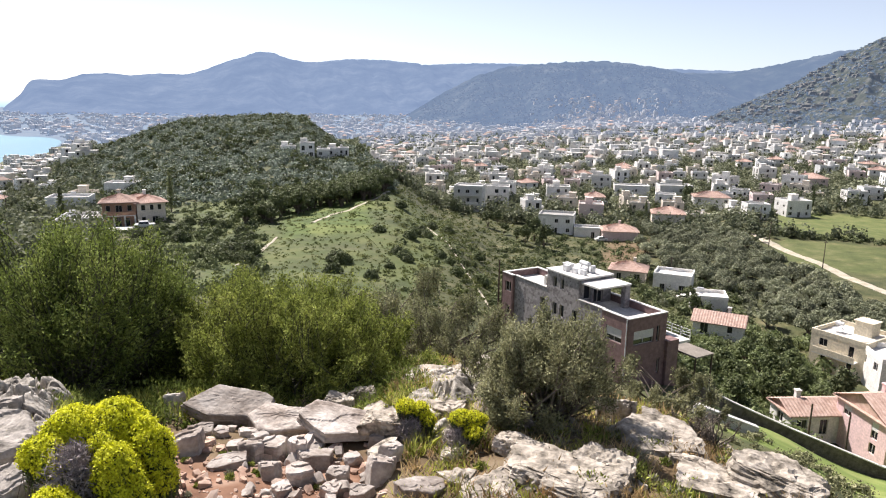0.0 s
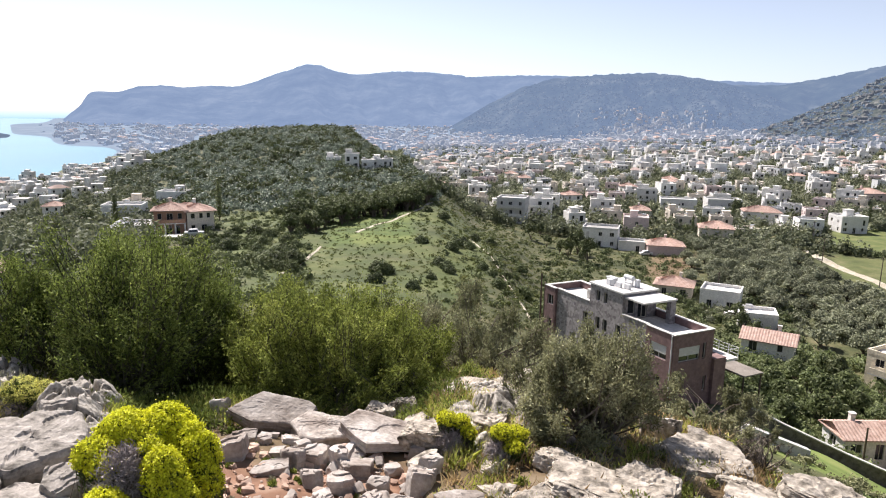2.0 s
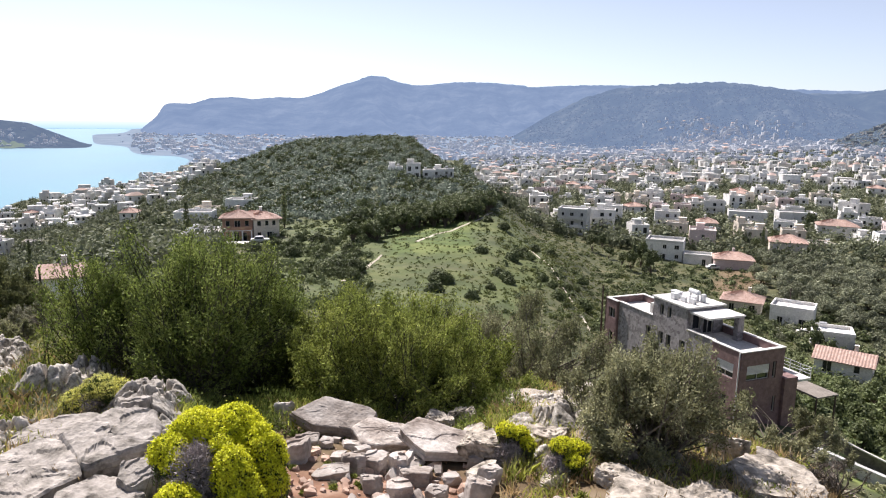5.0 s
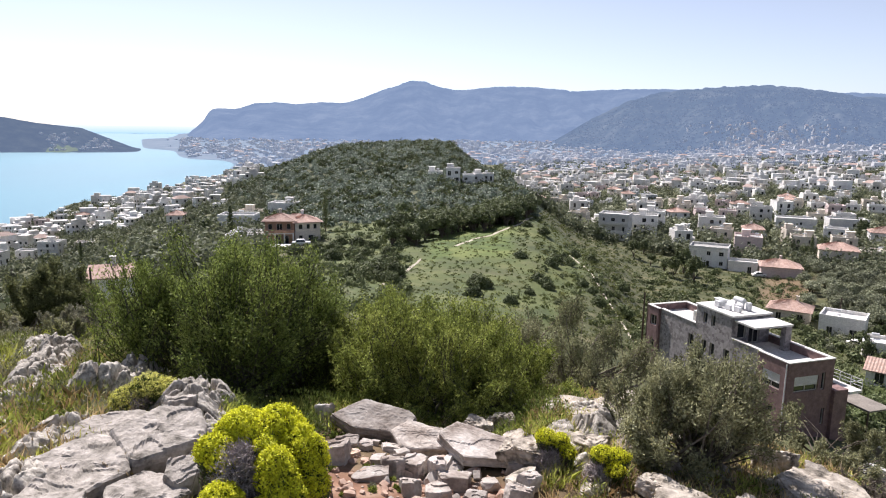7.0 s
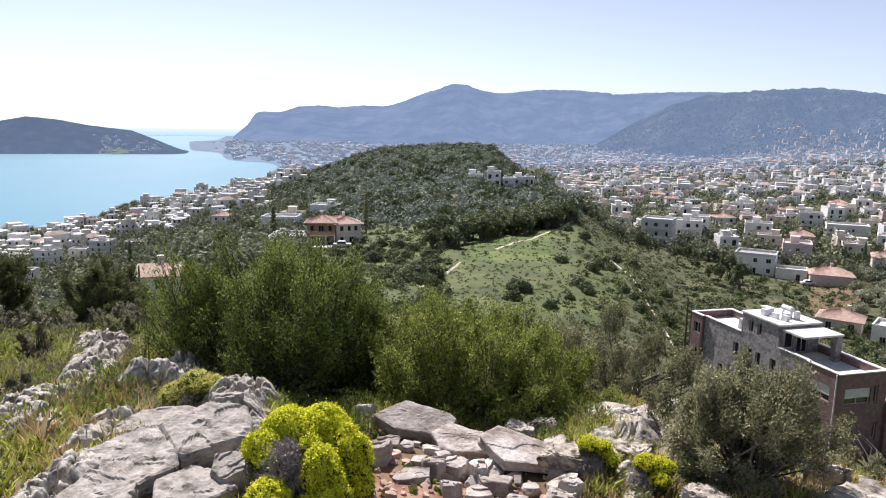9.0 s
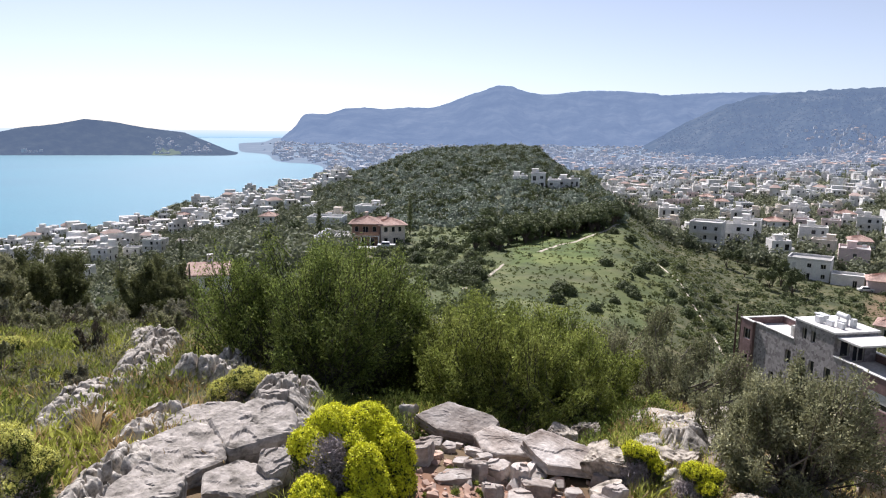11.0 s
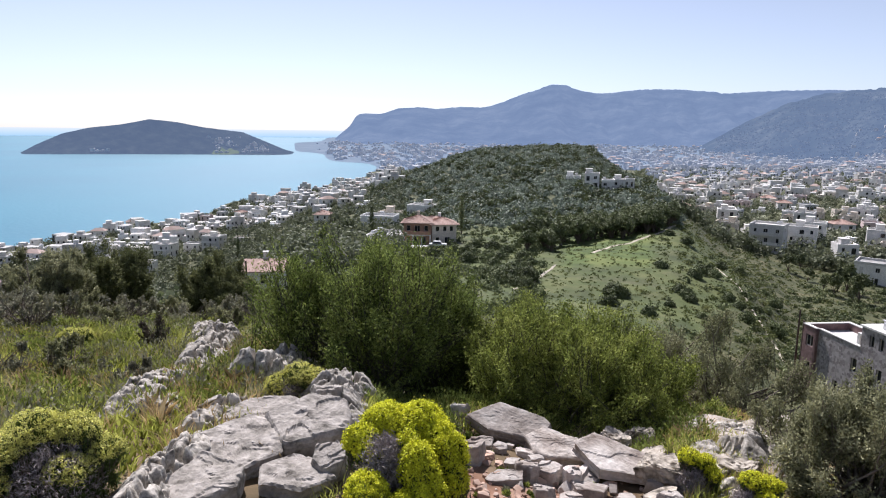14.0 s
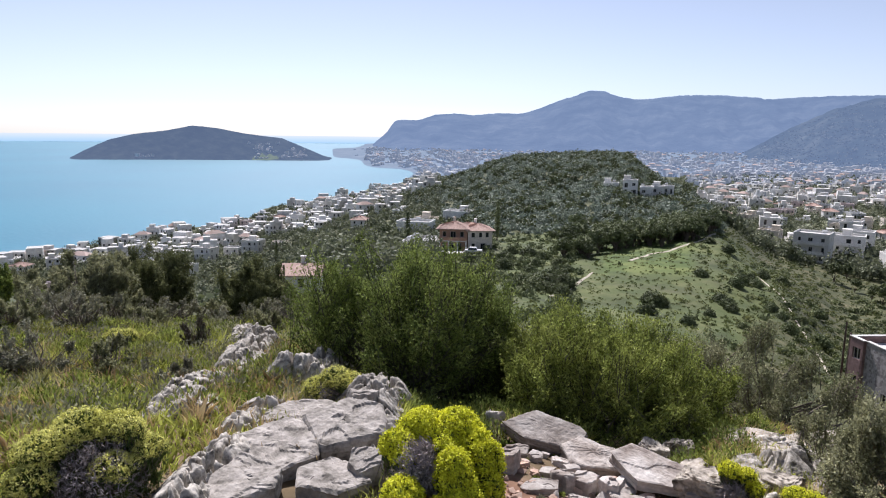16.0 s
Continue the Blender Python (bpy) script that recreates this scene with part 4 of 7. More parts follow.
# ---- the hilltop: stones ----
# bearing, distance, width, height of each stone of the broken pile beside the spurge
PILE = [(-22.8, 4.72, 0.14, 0.13), (-12.9, 4.54, 0.12, 0.09), (-21.9, 3.90, 0.21, 0.12), (-20.7, 4.26, 0.14, 0.05), (-19.3, 4.15, 0.11, 0.05),
    (-16.9, 3.80, 0.17, 0.09), (-18.8, 3.67, 0.22, 0.04), (-15.0, 3.84, 0.18, 0.10), (-12.9, 3.77, 0.12, 0.13), (-11.3, 3.68, 0.25, 0.07), (-15.4, 3.52, 0.13, 0.08), (-12.8, 3.46, 0.17, 0.09), (-14.4, 3.32, 0.11, 0.06),
    (-5.5, 3.37, 0.18, 0.12), (-1.7, 3.12, 0.27, 0.05), (-7.2, 3.24, 0.15, 0.06), (-9.3, 3.44, 0.14, 0.07), (-10.1, 3.29, 0.13, 0.06), (-17.0, 4.20, 0.13, 0.04), (-4.6, 3.52, 0.14, 0.09)]
for i, (b, r, w, h) in enumerate(PILE):
    slab_stone("rock", "broken angular limestone block in the stone pile", at(b, r), (w * 0.95, w * 0.75, h * 1.15), yaw=-b + (37 * i) % 90 - 45, tilt=((i * 37) % 30 - 15, (i * 53) % 24 - 12),
               seed=20 + i, corners=4 + i % 3, group="broken stone pile", rough=0.004, layers=2)
TOP = "large pale grey split limestone slab on the stone pile"
slab_stone("rock", TOP, at(-18.8, 4.5), (0.56, 0.36, 0.085), 12, (12, 9), 311, 5, "broken stone pile", rough=0.005, lift=0.06)
slab_stone("rock", TOP, at(-14.2, 4.36), (0.42, 0.30, 0.09), 20, (11, 8), 312, 5, "broken stone pile", rough=0.005, lift=0.05, layers=5)
slab_stone("rock", "flat pale grey limestone slab resting on smaller blocks", at(-9.2, 4.06), (0.56, 0.34, 0.065), 4, (10, 7), 313, 5, "broken stone pile", rough=0.005, lift=0.10, layers=2)

# worn ledges: bearing, distance, width, height
LEDGES = [(0.2, 5.13, 0.57, 0.07), (2.8, 5.87, 0.46, 0.07), (-1.3, 5.55, 0.29, 0.05), (-2.0, 4.18, 0.33, 0.07), (-4.1, 3.93, 0.31, 0.12), (0.8, 4.14, 0.23, 0.10), (3.1, 4.53, 0.24, 0.08), (-9.2, 4.54, 0.22, 0.14),
    (-7.1, 4.70, 0.2, 0.10), (6.6, 3.63, 0.21, 0.09), (10.6, 3.38, 0.58, 0.08), (14.8, 3.56, 0.32, 0.12), (19.3, 4.23, 0.56, 0.08), (15.3, 4.74, 0.24, 0.17), (24.4, 3.78, 0.40, 0.08), (28.6, 4.01, 0.47, 0.13),
    (21.7, 3.96, 0.19, 0.06), (4.4, 3.14, 0.25, 0.04), (26.8, 4.22, 0.30, 0.05)]
for i, (b, r, w, h) in enumerate(LEDGES):
    stone("rock_ledge", "weathered pitted pale limestone outcrop among low grass", at(b, r), (w * 1.08, w * 0.8, h * 1.6), yaw=-b + (i * 41) % 50 - 25, tilt=((i * 29) % 16 - 8, (i * 17) % 16 - 8),
          seed=60 + i, planes=16, sub=5, rough=0.11, pits=0.55, strata=0.05, group="limestone outcrops", sink=0.35)

PAVED = "flat jointed grey limestone slab of bare bedrock"
for i, (b, r, sx, sy, sz, yaw, tilt, lift) in enumerate([(-40.2, 3.86, 0.60, 0.36, 0.10, 42, (6, -2), -0.02), (-42.3, 3.34, 0.44, 0.56, 0.10, 40, (7, 2), -0.02), (-36.6, 3.46, 0.50, 0.44, 0.14, 30, (13, -3), -0.01), (-38.2, 3.04, 0.42, 0.40, 0.10, 50, (5, 5), -0.03),
                                                   (-45.6, 3.0, 0.36, 0.36, 0.10, 20, (6, 2), -0.02), (-34.6, 3.92, 0.22, 0.20, 0.14, 60, (-6, 8), 0.0), (-37.4, 3.76, 0.14, 0.12, 0.09, 15, (8, 3), 0.0), (-34.9, 3.12, 0.22, 0.20, 0.13, 75, (10, -8), -0.02)]):
    slab_stone("rock_slab", PAVED, at(b, r), (sx * 0.9, sy * 0.9, sz * 1.2), yaw, tilt, 340 + i, 5 + i % 2, "limestone pavement", M_slab, 0.006, 3, lift + 0.02 * (i % 3))
RIB = "ragged grey limestone rib with dark cracks and pits"
rib(RIB, [(-42.2, 4.2), (-44.2, 3.88), (-46.6, 3.45), (-49.4, 3.05), (-53.0, 2.7)], 0.44, 0.24, 3, M_rib, 11, 0.65)
rib(RIB, [(-42.2, 7.2), (-43.6, 6.5), (-45.6, 5.6), (-47.6, 4.9), (-51.0, 4.1)], 0.46, 0.30, 5, M_rib, 9, 0.75)
rib("stacked grey limestone outcrop with lichen at the bush foot", [(-32.9, 5.0), (-33.4, 4.5), (-33.9, 4.0), (-34.6, 3.55)], 0.48, 0.28, 7, M_rib, 11, 0.7)
rib(RIB, [(-36.2, 6.1), (-37.6, 5.6), (-39.4, 5.0), (-40.6, 4.7)], 0.42, 0.27, 9, M_rib, 5, 0.75)
rib("dark weathered limestone boulder in the grass", [(-43.2, 7.8), (-44.4, 7.0)], 0.42, 0.24, 11, M_rib, 2)

PALE = "weathered pale limestone outcrop among low grass"
rib(PALE, [(-3.6, 5.35), (-0.5, 5.25), (2.0, 5.6), (4.6, 6.1)], 0.66, 0.13, 13, M_rib, 8, 0.5)
rib(PALE, [(-3.4, 4.55), (-0.6, 4.50), (1.6, 4.62), (3.6, 4.85)], 0.56, 0.12, 15, M_rib, 6, 0.5)
rib(PALE, [(-5.4, 4.15), (-3.6, 3.95)], 0.34, 0.12, 17, M_rib, 3, 0.5)
rib(PALE, [(-0.4, 4.0), (0.9, 3.9), (4.2, 3.95)], 0.36, 0.12, 19, M_rib, 4, 0.5)

g = np.random.default_rng(15)
for i in range(60):
    b, r, w = g.normal(-12, 4.0), g.uniform(3.1, 4.4), 0.03 + 0.12 * g.random() ** 2.2
    if b < -15.5 and r < 3.85:
        w = min(w, 0.05)
    stone("rock", "small broken limestone block in the stone pile", at(b, r), (w, w * g.uniform(0.6, 1.0), w * g.uniform(0.5, 0.9)), yaw=g.uniform(0, 360), tilt=(g.uniform(-25, 25), g.uniform(-25, 25)), seed=1400 + i, planes=9, sub=3, layers=0.08,
          rough=0.08, group="broken stone pile", material=M_pilestone, sink=0.2)
for i in range(40):
    b, r, w = g.uniform(-8, 33), g.uniform(3.2, 5.6), g.uniform(0.06, 0.2)
    stone("rock", "small weathered limestone piece between the outcrops", at(b, r), (w, w * g.uniform(0.6, 1.0), w * g.uniform(0.4, 0.7)), yaw=g.uniform(0, 360), tilt=(g.uniform(-20, 20), g.uniform(-20, 20)), seed=460 + i, planes=12, sub=3,
          rough=0.13, pits=0.5, group="limestone outcrops", sink=0.3)

# small broken stones and gravel on the red soil
g = np.random.default_rng(5)
V, F = [], []
for i in range(800):
    b = g.uniform(-25, -5) if i < 700 else g.uniform(-45, 30)
    r = 2.55 + (g.random() ** 1.3) * 1.6 if i < 700 else g.uniform(2.6, 5.0)
    s = 0.008 + 0.045 * g.random() ** 3
    v, f = clip_stone((s * 1.3, s, s * 0.8), 900 + i, 4, 1, 0.04)
    p = at(b, r)
    m = pose(p.x, p.y, p.z + s * 0.2, g.uniform(-20, 20), g.uniform(-20, 20), g.uniform(0, 360))
    o = len(V)
    V += [tuple(m @ Vector(q)) for q in v]
    F += [tuple(k + o for k in q) for q in f]
tagged(mesh_object("gravel", V, F, M_chip), "small pinkish stone chips scattered on red soil", "gravel", kind="stuff")

# ---- the hilltop: bushes ----
DARK = "dense dark green evergreen bush with upright leafy shoots"
bush("bush", "tall dense dark green evergreen bush on the slope edge", at(-30.6, 6.1), (1.0, 1.0, 1.60), 18, 125000, (0.031, 0.0105), M_leaf_dark, 1, "bushes on the slope edge")
bush("bush", DARK, at(-24.4, 6.5), (0.85, 0.85, 1.42), 13, 84000, (0.031, 0.0105), M_leaf_dark, 2, "bushes on the slope edge")
bush("bush", "broad fresh green evergreen bush behind the stone pile", at(-14.6, 5.55), (1.02, 0.95, 1.12), 17, 120000, (0.029, 0.0105), M_leaf_light, 3, "bushes on the slope edge")
bush("bush", "fresh green evergreen bush with upright shoots", at(-7.8, 6.3), (0.8, 0.8, 1.12), 12, 74000, (0.029, 0.0105), M_leaf_light, 4, "bushes on the slope edge")
bush("bush", "grey-green thin-leaved bush beside pale rocks", at(-1.8, 7.3), (0.95, 0.8, 1.25), 14, 46000, (0.031, 0.0115), M_leaf_olive, 5, "bushes on the slope edge")
bush("bush", "fresh green evergreen bush low on the slope", at(-19.5, 7.4), (0.95, 0.85, 1.55), 12, 34000, (0.031, 0.0115), M_leaf_light, 6, "bushes on the slope edge")
bush("bush", "fresh green evergreen bush low on the slope", at(-11.0, 7.8), (0.95, 0.85, 1.75), 12, 29000, (0.031, 0.0115), M_leaf_light, 16, "bushes on the slope edge")
bush("bush", DARK, at(-35.0, 7.0), (0.5, 0.6, 1.2), 9, 23000, (0.031, 0.0105), M_leaf_dark, 17, "bushes on the slope edge")
bush("wild_olive_bush", "sparse grey-green wild olive bush with bare twigs", at(9.4, 4.3), (0.56, 0.6, 0.80), 18, 80000, (0.024, 0.009), M_leaf_olive, 7, upright=0.5, bare=0.05)
bush("wild_olive_bush", "low grey-green wild olive bush on pale rock", at(4.4, 4.75), (0.34, 0.35, 0.5), 8, 8000, (0.024, 0.009), M_leaf_olive, 8, upright=0.5, bare=0.05)
bush("bush", "low grey-green bush at the cliff edge", at(19.3, 6.0), (0.6, 0.5, 0.5), 9, 16000, (0.03, 0.009), M_leaf_olive, 9, "bushes on the slope edge", upright=0.7)
bush("bush", "leafless grey twiggy bush beside the rocks", at(23.6, 4.6), (0.26, 0.25, 0.32), 6, 2500, (0.03, 0.003), M_twig, 10, upright=0.4)
bush("bush", "round dark grey-green bush on the grassy terrace", at(-43.0, 13.0), (1.05, 0.95, 1.06), 18, 70000, (0.05, 0.018), M_leaf_deep, 11, "bushes on the grassy terrace")
bush("bush", "tall dark grey-green bush on the grassy terrace", at(-50.9, 14.0), (0.95, 0.9, 1.36), 18, 70000, (0.05, 0.018), M_leaf_deep, 12, "bushes on the grassy terrace")
bush("bush", "broad olive-green bush on the grassy terrace", at(-55.6, 12.8), (1.10, 0.95, 1.02), 16, 56000, (0.055, 0.017), M_leaf_olive, 13, "bushes on the grassy terrace")
bush("bush", "olive-green bush at the terrace end", at(-61.5, 11.5), (1.0, 0.9, 0.85), 10, 26000, (0.06, 0.018), M_leaf_dark, 14, "bushes on the grassy terrace")
for i, (b, r, w, h) in enumerate([(-57.5, 10.2, 0.8, 0.62), (-53.2, 10.8, 0.6, 0.6), (-49.5, 11.2, 0.7, 0.55), (-46.2, 11.8, 0.5, 0.5), (-38.6, 10.4, 0.6, 0.5), (-60.5, 9.2, 0.6, 0.5), (-40.8, 11.5, 0.5, 0.5), (-36.2, 9.2, 0.5, 0.5), (-56.0, 9.0, 0.7, 0.5), (-51.0, 9.6, 0.5, 0.42), (-44.5, 10.2, 0.5, 0.45), (-54.5, 6.2, 0.45, 0.32), (-59.0, 6.6, 0.6, 0.45), (-42.0, 9.0, 0.4, 0.4), (-50.0, 5.6, 0.3, 0.25)]):
    bush("low_shrub", "low grey-brown thorny shrub on the grassy terrace", at(b, r), (w, w * 0.8, h), 7, 5200, (0.045, 0.010), (M_leaf_grey, M_leaf_olive)[i % 2], 30 + i, "low thorny shrubs", upright=0.4)


bush("low_shrub", "small dark brown withered shrub on the grassy terrace", at(-47.7, 7.1), (0.2, 0.2, 0.3), 5, 2600, (0.03, 0.006), M_bark, 47, upright=0.5)


def spurge(name, label, place, lobes, seed, heads=1500, grey=None, turn=0.0, flower=None):
    """A cushion of spurge: each lobe is a dome of yellow flower heads over a green underside."""
    g = np.random.default_rng(seed)
    e = tagged(new(name), label, "spurge")
    e.matrix_world = pose(*place, 0, 0, turn)
    more = []
    for (x, y, z, rx, rz) in lobes:
        for k in range(3):
            a = g.uniform(0, 2 * math.pi)
            more.append((x + math.cos(a) * rx * 0.75, y + math.sin(a) * rx * 0.75, z - rz * g.uniform(0.12, 0.5), rx * g.uniform(0.45, 0.65), rz * 0.6))
    for (x, y, z, rx, rz) in lobes + more:
        n = int(heads * (rx / 0.1) ** 2)
        d = unit(g.normal(0, 1, (n, 3)))
        d[:, 2] = np.abs(d[:, 2]) * 1.1 - 0.12
        d = unit(d)
        bump = 1 + 0.05 * np.sin(d[:, :1] * 9 + seed) * np.sin(d[:, 1:2] * 8) + g.normal(0, 0.018, (n, 1))
        c = np.array([x, y, z - rz]) + d * np.array([rx, rx, rz]) * bump
        Q = []
        for k in range(10):
            cc = c + g.normal(0, 0.005, (n, 3)) + d * 0.0025 * (k % 3)
            flat_way = np.cross(d, g.normal(0, 1, (n, 3)))
            Q.append(leaves(cc, unit(flat_way) + d * 0.3, 0.0075, 0.0062, 0.25, g))
        quads_object("flower_dome", np.concatenate(Q), flower or M_yellow, e, "faded yellow-green flower heads" if flower else "bright yellow-green flower heads")
        n2 = n * 2
        d2 = unit(g.normal(0, 1, (n2, 3)))
        c2 = np.array([x, y, z - rz * 1.05]) + d2 * np.array([rx, rx, rz]) * g.uniform(0.55, 0.97, (n2, 1))
        low = g.random(n2) < 0.5
        c2[low, 2] = g.uniform(0.0, max(0.02, z - rz), low.sum())
        quads_object("foliage", np.concatenate([leaves(c2 + g.normal(0, 0.006, c2.shape), d2 * 0.4 + np.array([0, 0, 0.9]), 0.026, 0.0055, 0.5, g) for k in range(5)]), M_spurge_leaf, e, "grey-green narrow leaves")
        V, F = limbs(np.array([x * 0.5, y * 0.5, 0.0]), c[g.choice(n, min(n, 40), replace=False)], 0.004, g, 0.08)
        mesh_object("stem", V, F, M_twig, e)
    if grey:
        x, y, z, rx, rz = grey
        n = 1500
        d = unit(g.normal(0, 1, (n, 3)) + np.array([0, 0, 0.3]))
        c = np.array([x, y, z - rz]) + d * np.array([rx, rx, rz]) * g.uniform(0.6, 1.0, (n, 1))
        quads_object("dead_brushwood", np.concatenate([leaves(c + g.normal(0, 0.008, c.shape), d, 0.028, 0.0028, 0.8, g) for k in range(5)]), M_dry, e, "dry grey-mauve dead twigs")
        tagged(e.children[-1], kind="stuff")
    return e


spurge("spurge_bush", "large bright yellow flowering spurge cushion with a dry grey heart", at(-28.9, 2.3),
       [(-0.055, 0.10, 0.815, 0.075, 0.075), (0.07, 0.09, 0.82, 0.085, 0.095), (0.135, 0.02, 0.775, 0.075, 0.15), (-0.155, 0.03, 0.765, 0.058, 0.062), (0.045, -0.10, 0.755, 0.066, 0.11), (-0.125, -0.03, 0.735, 0.04, 0.045),
        (-0.13, -0.15, 0.675, 0.068, 0.08), (0.0, -0.19, 0.62, 0.055, 0.07), (0.085, -0.15, 0.66, 0.06, 0.10), (0.015, -0.03, 0.765, 0.028, 0.035), (0.165, -0.05, 0.68, 0.055, 0.12)], 41, grey=(-0.075, -0.05, 0.765, 0.095, 0.13), turn=28.9)
spurge("spurge_bush", "small yellow-green flowering spurge among the rocks", at(-2.4, 3.85), [(-0.05, 0.02, 0.235, 0.06, 0.05), (0.035, 0.02, 0.215, 0.055, 0.05), (0.085, -0.01, 0.165, 0.045, 0.05)], 42, heads=520, grey=(-0.03, -0.05, 0.16, 0.09, 0.13))
spurge("spurge_bush", "small yellow-green flowering spurge among the rocks", at(2.3, 3.72), [(-0.03, 0, 0.205, 0.06, 0.05), (0.055, 0.02, 0.185, 0.055, 0.05), (0.03, -0.06, 0.145, 0.05, 0.05)], 43, heads=520, grey=(-0.05, -0.05, 0.13, 0.08, 0.1))
spurge("spurge_bush", "dull yellow-green spurge cushion with many grey dead twigs", at(-57.0, 3.25), [(-0.18, 0, 0.37, 0.11, 0.08), (-0.02, 0.06, 0.42, 0.12, 0.08), (0.13, 0.03, 0.39, 0.10, 0.08), (-0.22, -0.1, 0.28, 0.09, 0.08), (0.08, -0.12, 0.27, 0.09, 0.07), (0.22, -0.03, 0.3, 0.08, 0.08)], 44, heads=330, grey=(0.02, -0.08, 0.33, 0.22, 0.26), turn=57, flower=M_yellow_dull)
spurge("spurge_bush", "small sparse yellow spurge at the rock foot", at(-37.0, 4.3), [(0, 0, 0.3, 0.10, 0.1), (0.1, 0, 0.26, 0.09, 0.1), (-0.12, -0.03, 0.24, 0.1, 0.1)], 45, heads=240, grey=(-0.1, -0.05, 0.22, 0.18, 0.18), turn=37, flower=M_yellow_dull)
spurge("spurge_bush", "small yellow spurge cushion on the grassy terrace", at(-53.3, 7.5), [(-0.08, 0, 0.2, 0.1, 0.09), (0.08, 0, 0.22, 0.12, 0.1)], 46, heads=240, flower=M_yellow_dull)

# ---- grass ----


def on_pile(x, y):
    """Where broken stone and bare soil keep the grass away."""
    return ((x + 1.05) / 0.85) ** 2 + ((y - 3.55) / 0.95) ** 2 < 1.0


def blades(bs, rs, n, length, material, name, label, seed, width=0.006, clump=14, thin=-0.15):
    g = np.random.default_rng(seed)
    k = max(1, n // clump)
    b = np.radians(g.uniform(*bs, k))
    r = np.sqrt(g.uniform(rs[0] ** 2, rs[1] ** 2, k))
    x = np.repeat(r * np.sin(b), clump) + g.normal(0, 0.03, k * clump)
    y = np.repeat(r * np.cos(b), clump) + g.normal(0, 0.03, k * clump)
    keep = (vnoise(x * 1.3, y * 1.3, 2, seed % 5) > thin) & ~on_pile(x, y)
    x, y = x[keep], y[keep]
    z = land(x, y) - 0.01
    n = len(x)
    d = unit(np.stack([g.normal(0, 0.45, n), g.normal(0, 0.45, n), np.ones(n)], -1))
    s = unit(np.stack([g.normal(0, 1, n), g.normal(0, 1, n), np.zeros(n)], -1)) * width * g.uniform(0.6, 1.3, (n, 1))
    L = length * g.uniform(0.4, 1.3, (n, 1))
    p = np.stack([x, y, z], -1)
    lean = np.stack([g.normal(0, 0.3, n), g.normal(0, 0.3, n), -0.15 * np.ones(n)], -1)
    tip = p + d * L + lean * L * 0.5
    mid = p + d * L * 0.55
    q = np.stack([p - s, p + s, mid + s * 0.7, tip, mid - s * 0.7], 1)
    return tagged(quads_object(name, q, material), label, "grass", kind="stuff")


blades((-64, -36), (3.4, 13), 80000, 0.12, M_grass, "grass", "fresh green wild grass on the terrace", 1, 0.006, thin=-0.6)
blades((-64, -40), (3.2, 12), 22000, 0.13, M_straw, "dry_grass", "dry reddish-brown grass on the terrace", 2, 0.005, thin=0.0)
blades((-64, -36), (3.6, 10), 9000, 0.17, M_tussock, "grass", "tall olive-green grass tussocks on the terrace", 8, 0.005, 45, thin=-0.1)
blades((-64, -34), (3.3, 7), 5000, 0.17, M_straw, "dry_grass", "tall dry grass tussocks among the rock ribs", 9, 0.005, 45, thin=-0.2)
blades((-12, 33), (2.9, 6.5), 15000, 0.08, M_grass, "grass", "short green grass between the rocks", 3, 0.004)
blades((-14, 33), (2.9, 6.3), 15000, 0.10, M_straw, "dry_grass", "short dry grass between the rocks", 4, 0.004)
blades((-40, -20), (2.3, 5.6), 5000, 0.10, M_grass, "grass", "short green grass at the bush foot", 5, 0.004)
blades((-34, 4), (3.6, 5.4), 9000, 0.12, M_grass, "grass", "green grass at the foot of the bushes", 6, 0.005)
blades((-34, 4), (3.6, 5.4), 5000, 0.11, M_straw, "dry_grass", "dry grass at the foot of the bushes", 7, 0.005)


def low_plants(name, label, n, bs, rs, size, tufts, leaf, material, seed):
    """Low weeds and cushion plants over the terrace, too many to count."""
    g = np.random.default_rng(seed)
    q = []
    for _ in range(n):
        p = at(g.uniform(*bs), g.uniform(*rs))
        s = g.uniform(*size) * (0.25 if on_pile(p.x, p.y) else 1.0)
        d = unit(g.normal(0, 1, (tufts, 3)) + np.array([0, 0, 0.6]))
        d[:, 2] = np.abs(d[:, 2])
        c = np.array(p) + d * np.array([s, s, s * 0.8]) * g.uniform(0.4, 1.0, (tufts, 1))
        q.append(leaves(c, d + np.array([0, 0, 0.5]), leaf, leaf * 0.32, 0.5, g))
    return tagged(quads_object(name, np.concatenate(q), material), label, "weeds", kind="stuff")


low_plants("weeds", "low fresh green weeds on the grassy terrace", 420, (-64, -36), (4.2, 13), (0.08, 0.24), 130, 0.05, M_leaf_light, 91)
low_plants("weeds", "low grey thorny cushions on the grassy terrace", 300, (-64, -36), (4.4, 13), (0.08, 0.24), 170, 0.04, M_leaf_grey, 92)
low_plants("weeds", "low olive-green cushions on the grassy terrace", 200, (-64, -36), (4.2, 13), (0.1, 0.28), 150, 0.04, M_leaf_olive, 93)
low_plants("weeds", "low green weeds between the rocks", 260, (-28, 34), (3.3, 6.3), (0.04, 0.12), 90, 0.03, M_leaf_light, 94)
low_plants("weeds", "low grey-brown weeds between the rocks", 200, (-28, 34), (3.2, 6.3), (0.04, 0.13), 100, 0.03, M_leaf_grey, 95)
low_plants("weeds", "dark leafy undergrowth below the bushes", 150, (-36, 0), (4.3, 6.0), (0.1, 0.22), 150, 0.035, M_leaf_dark, 96)

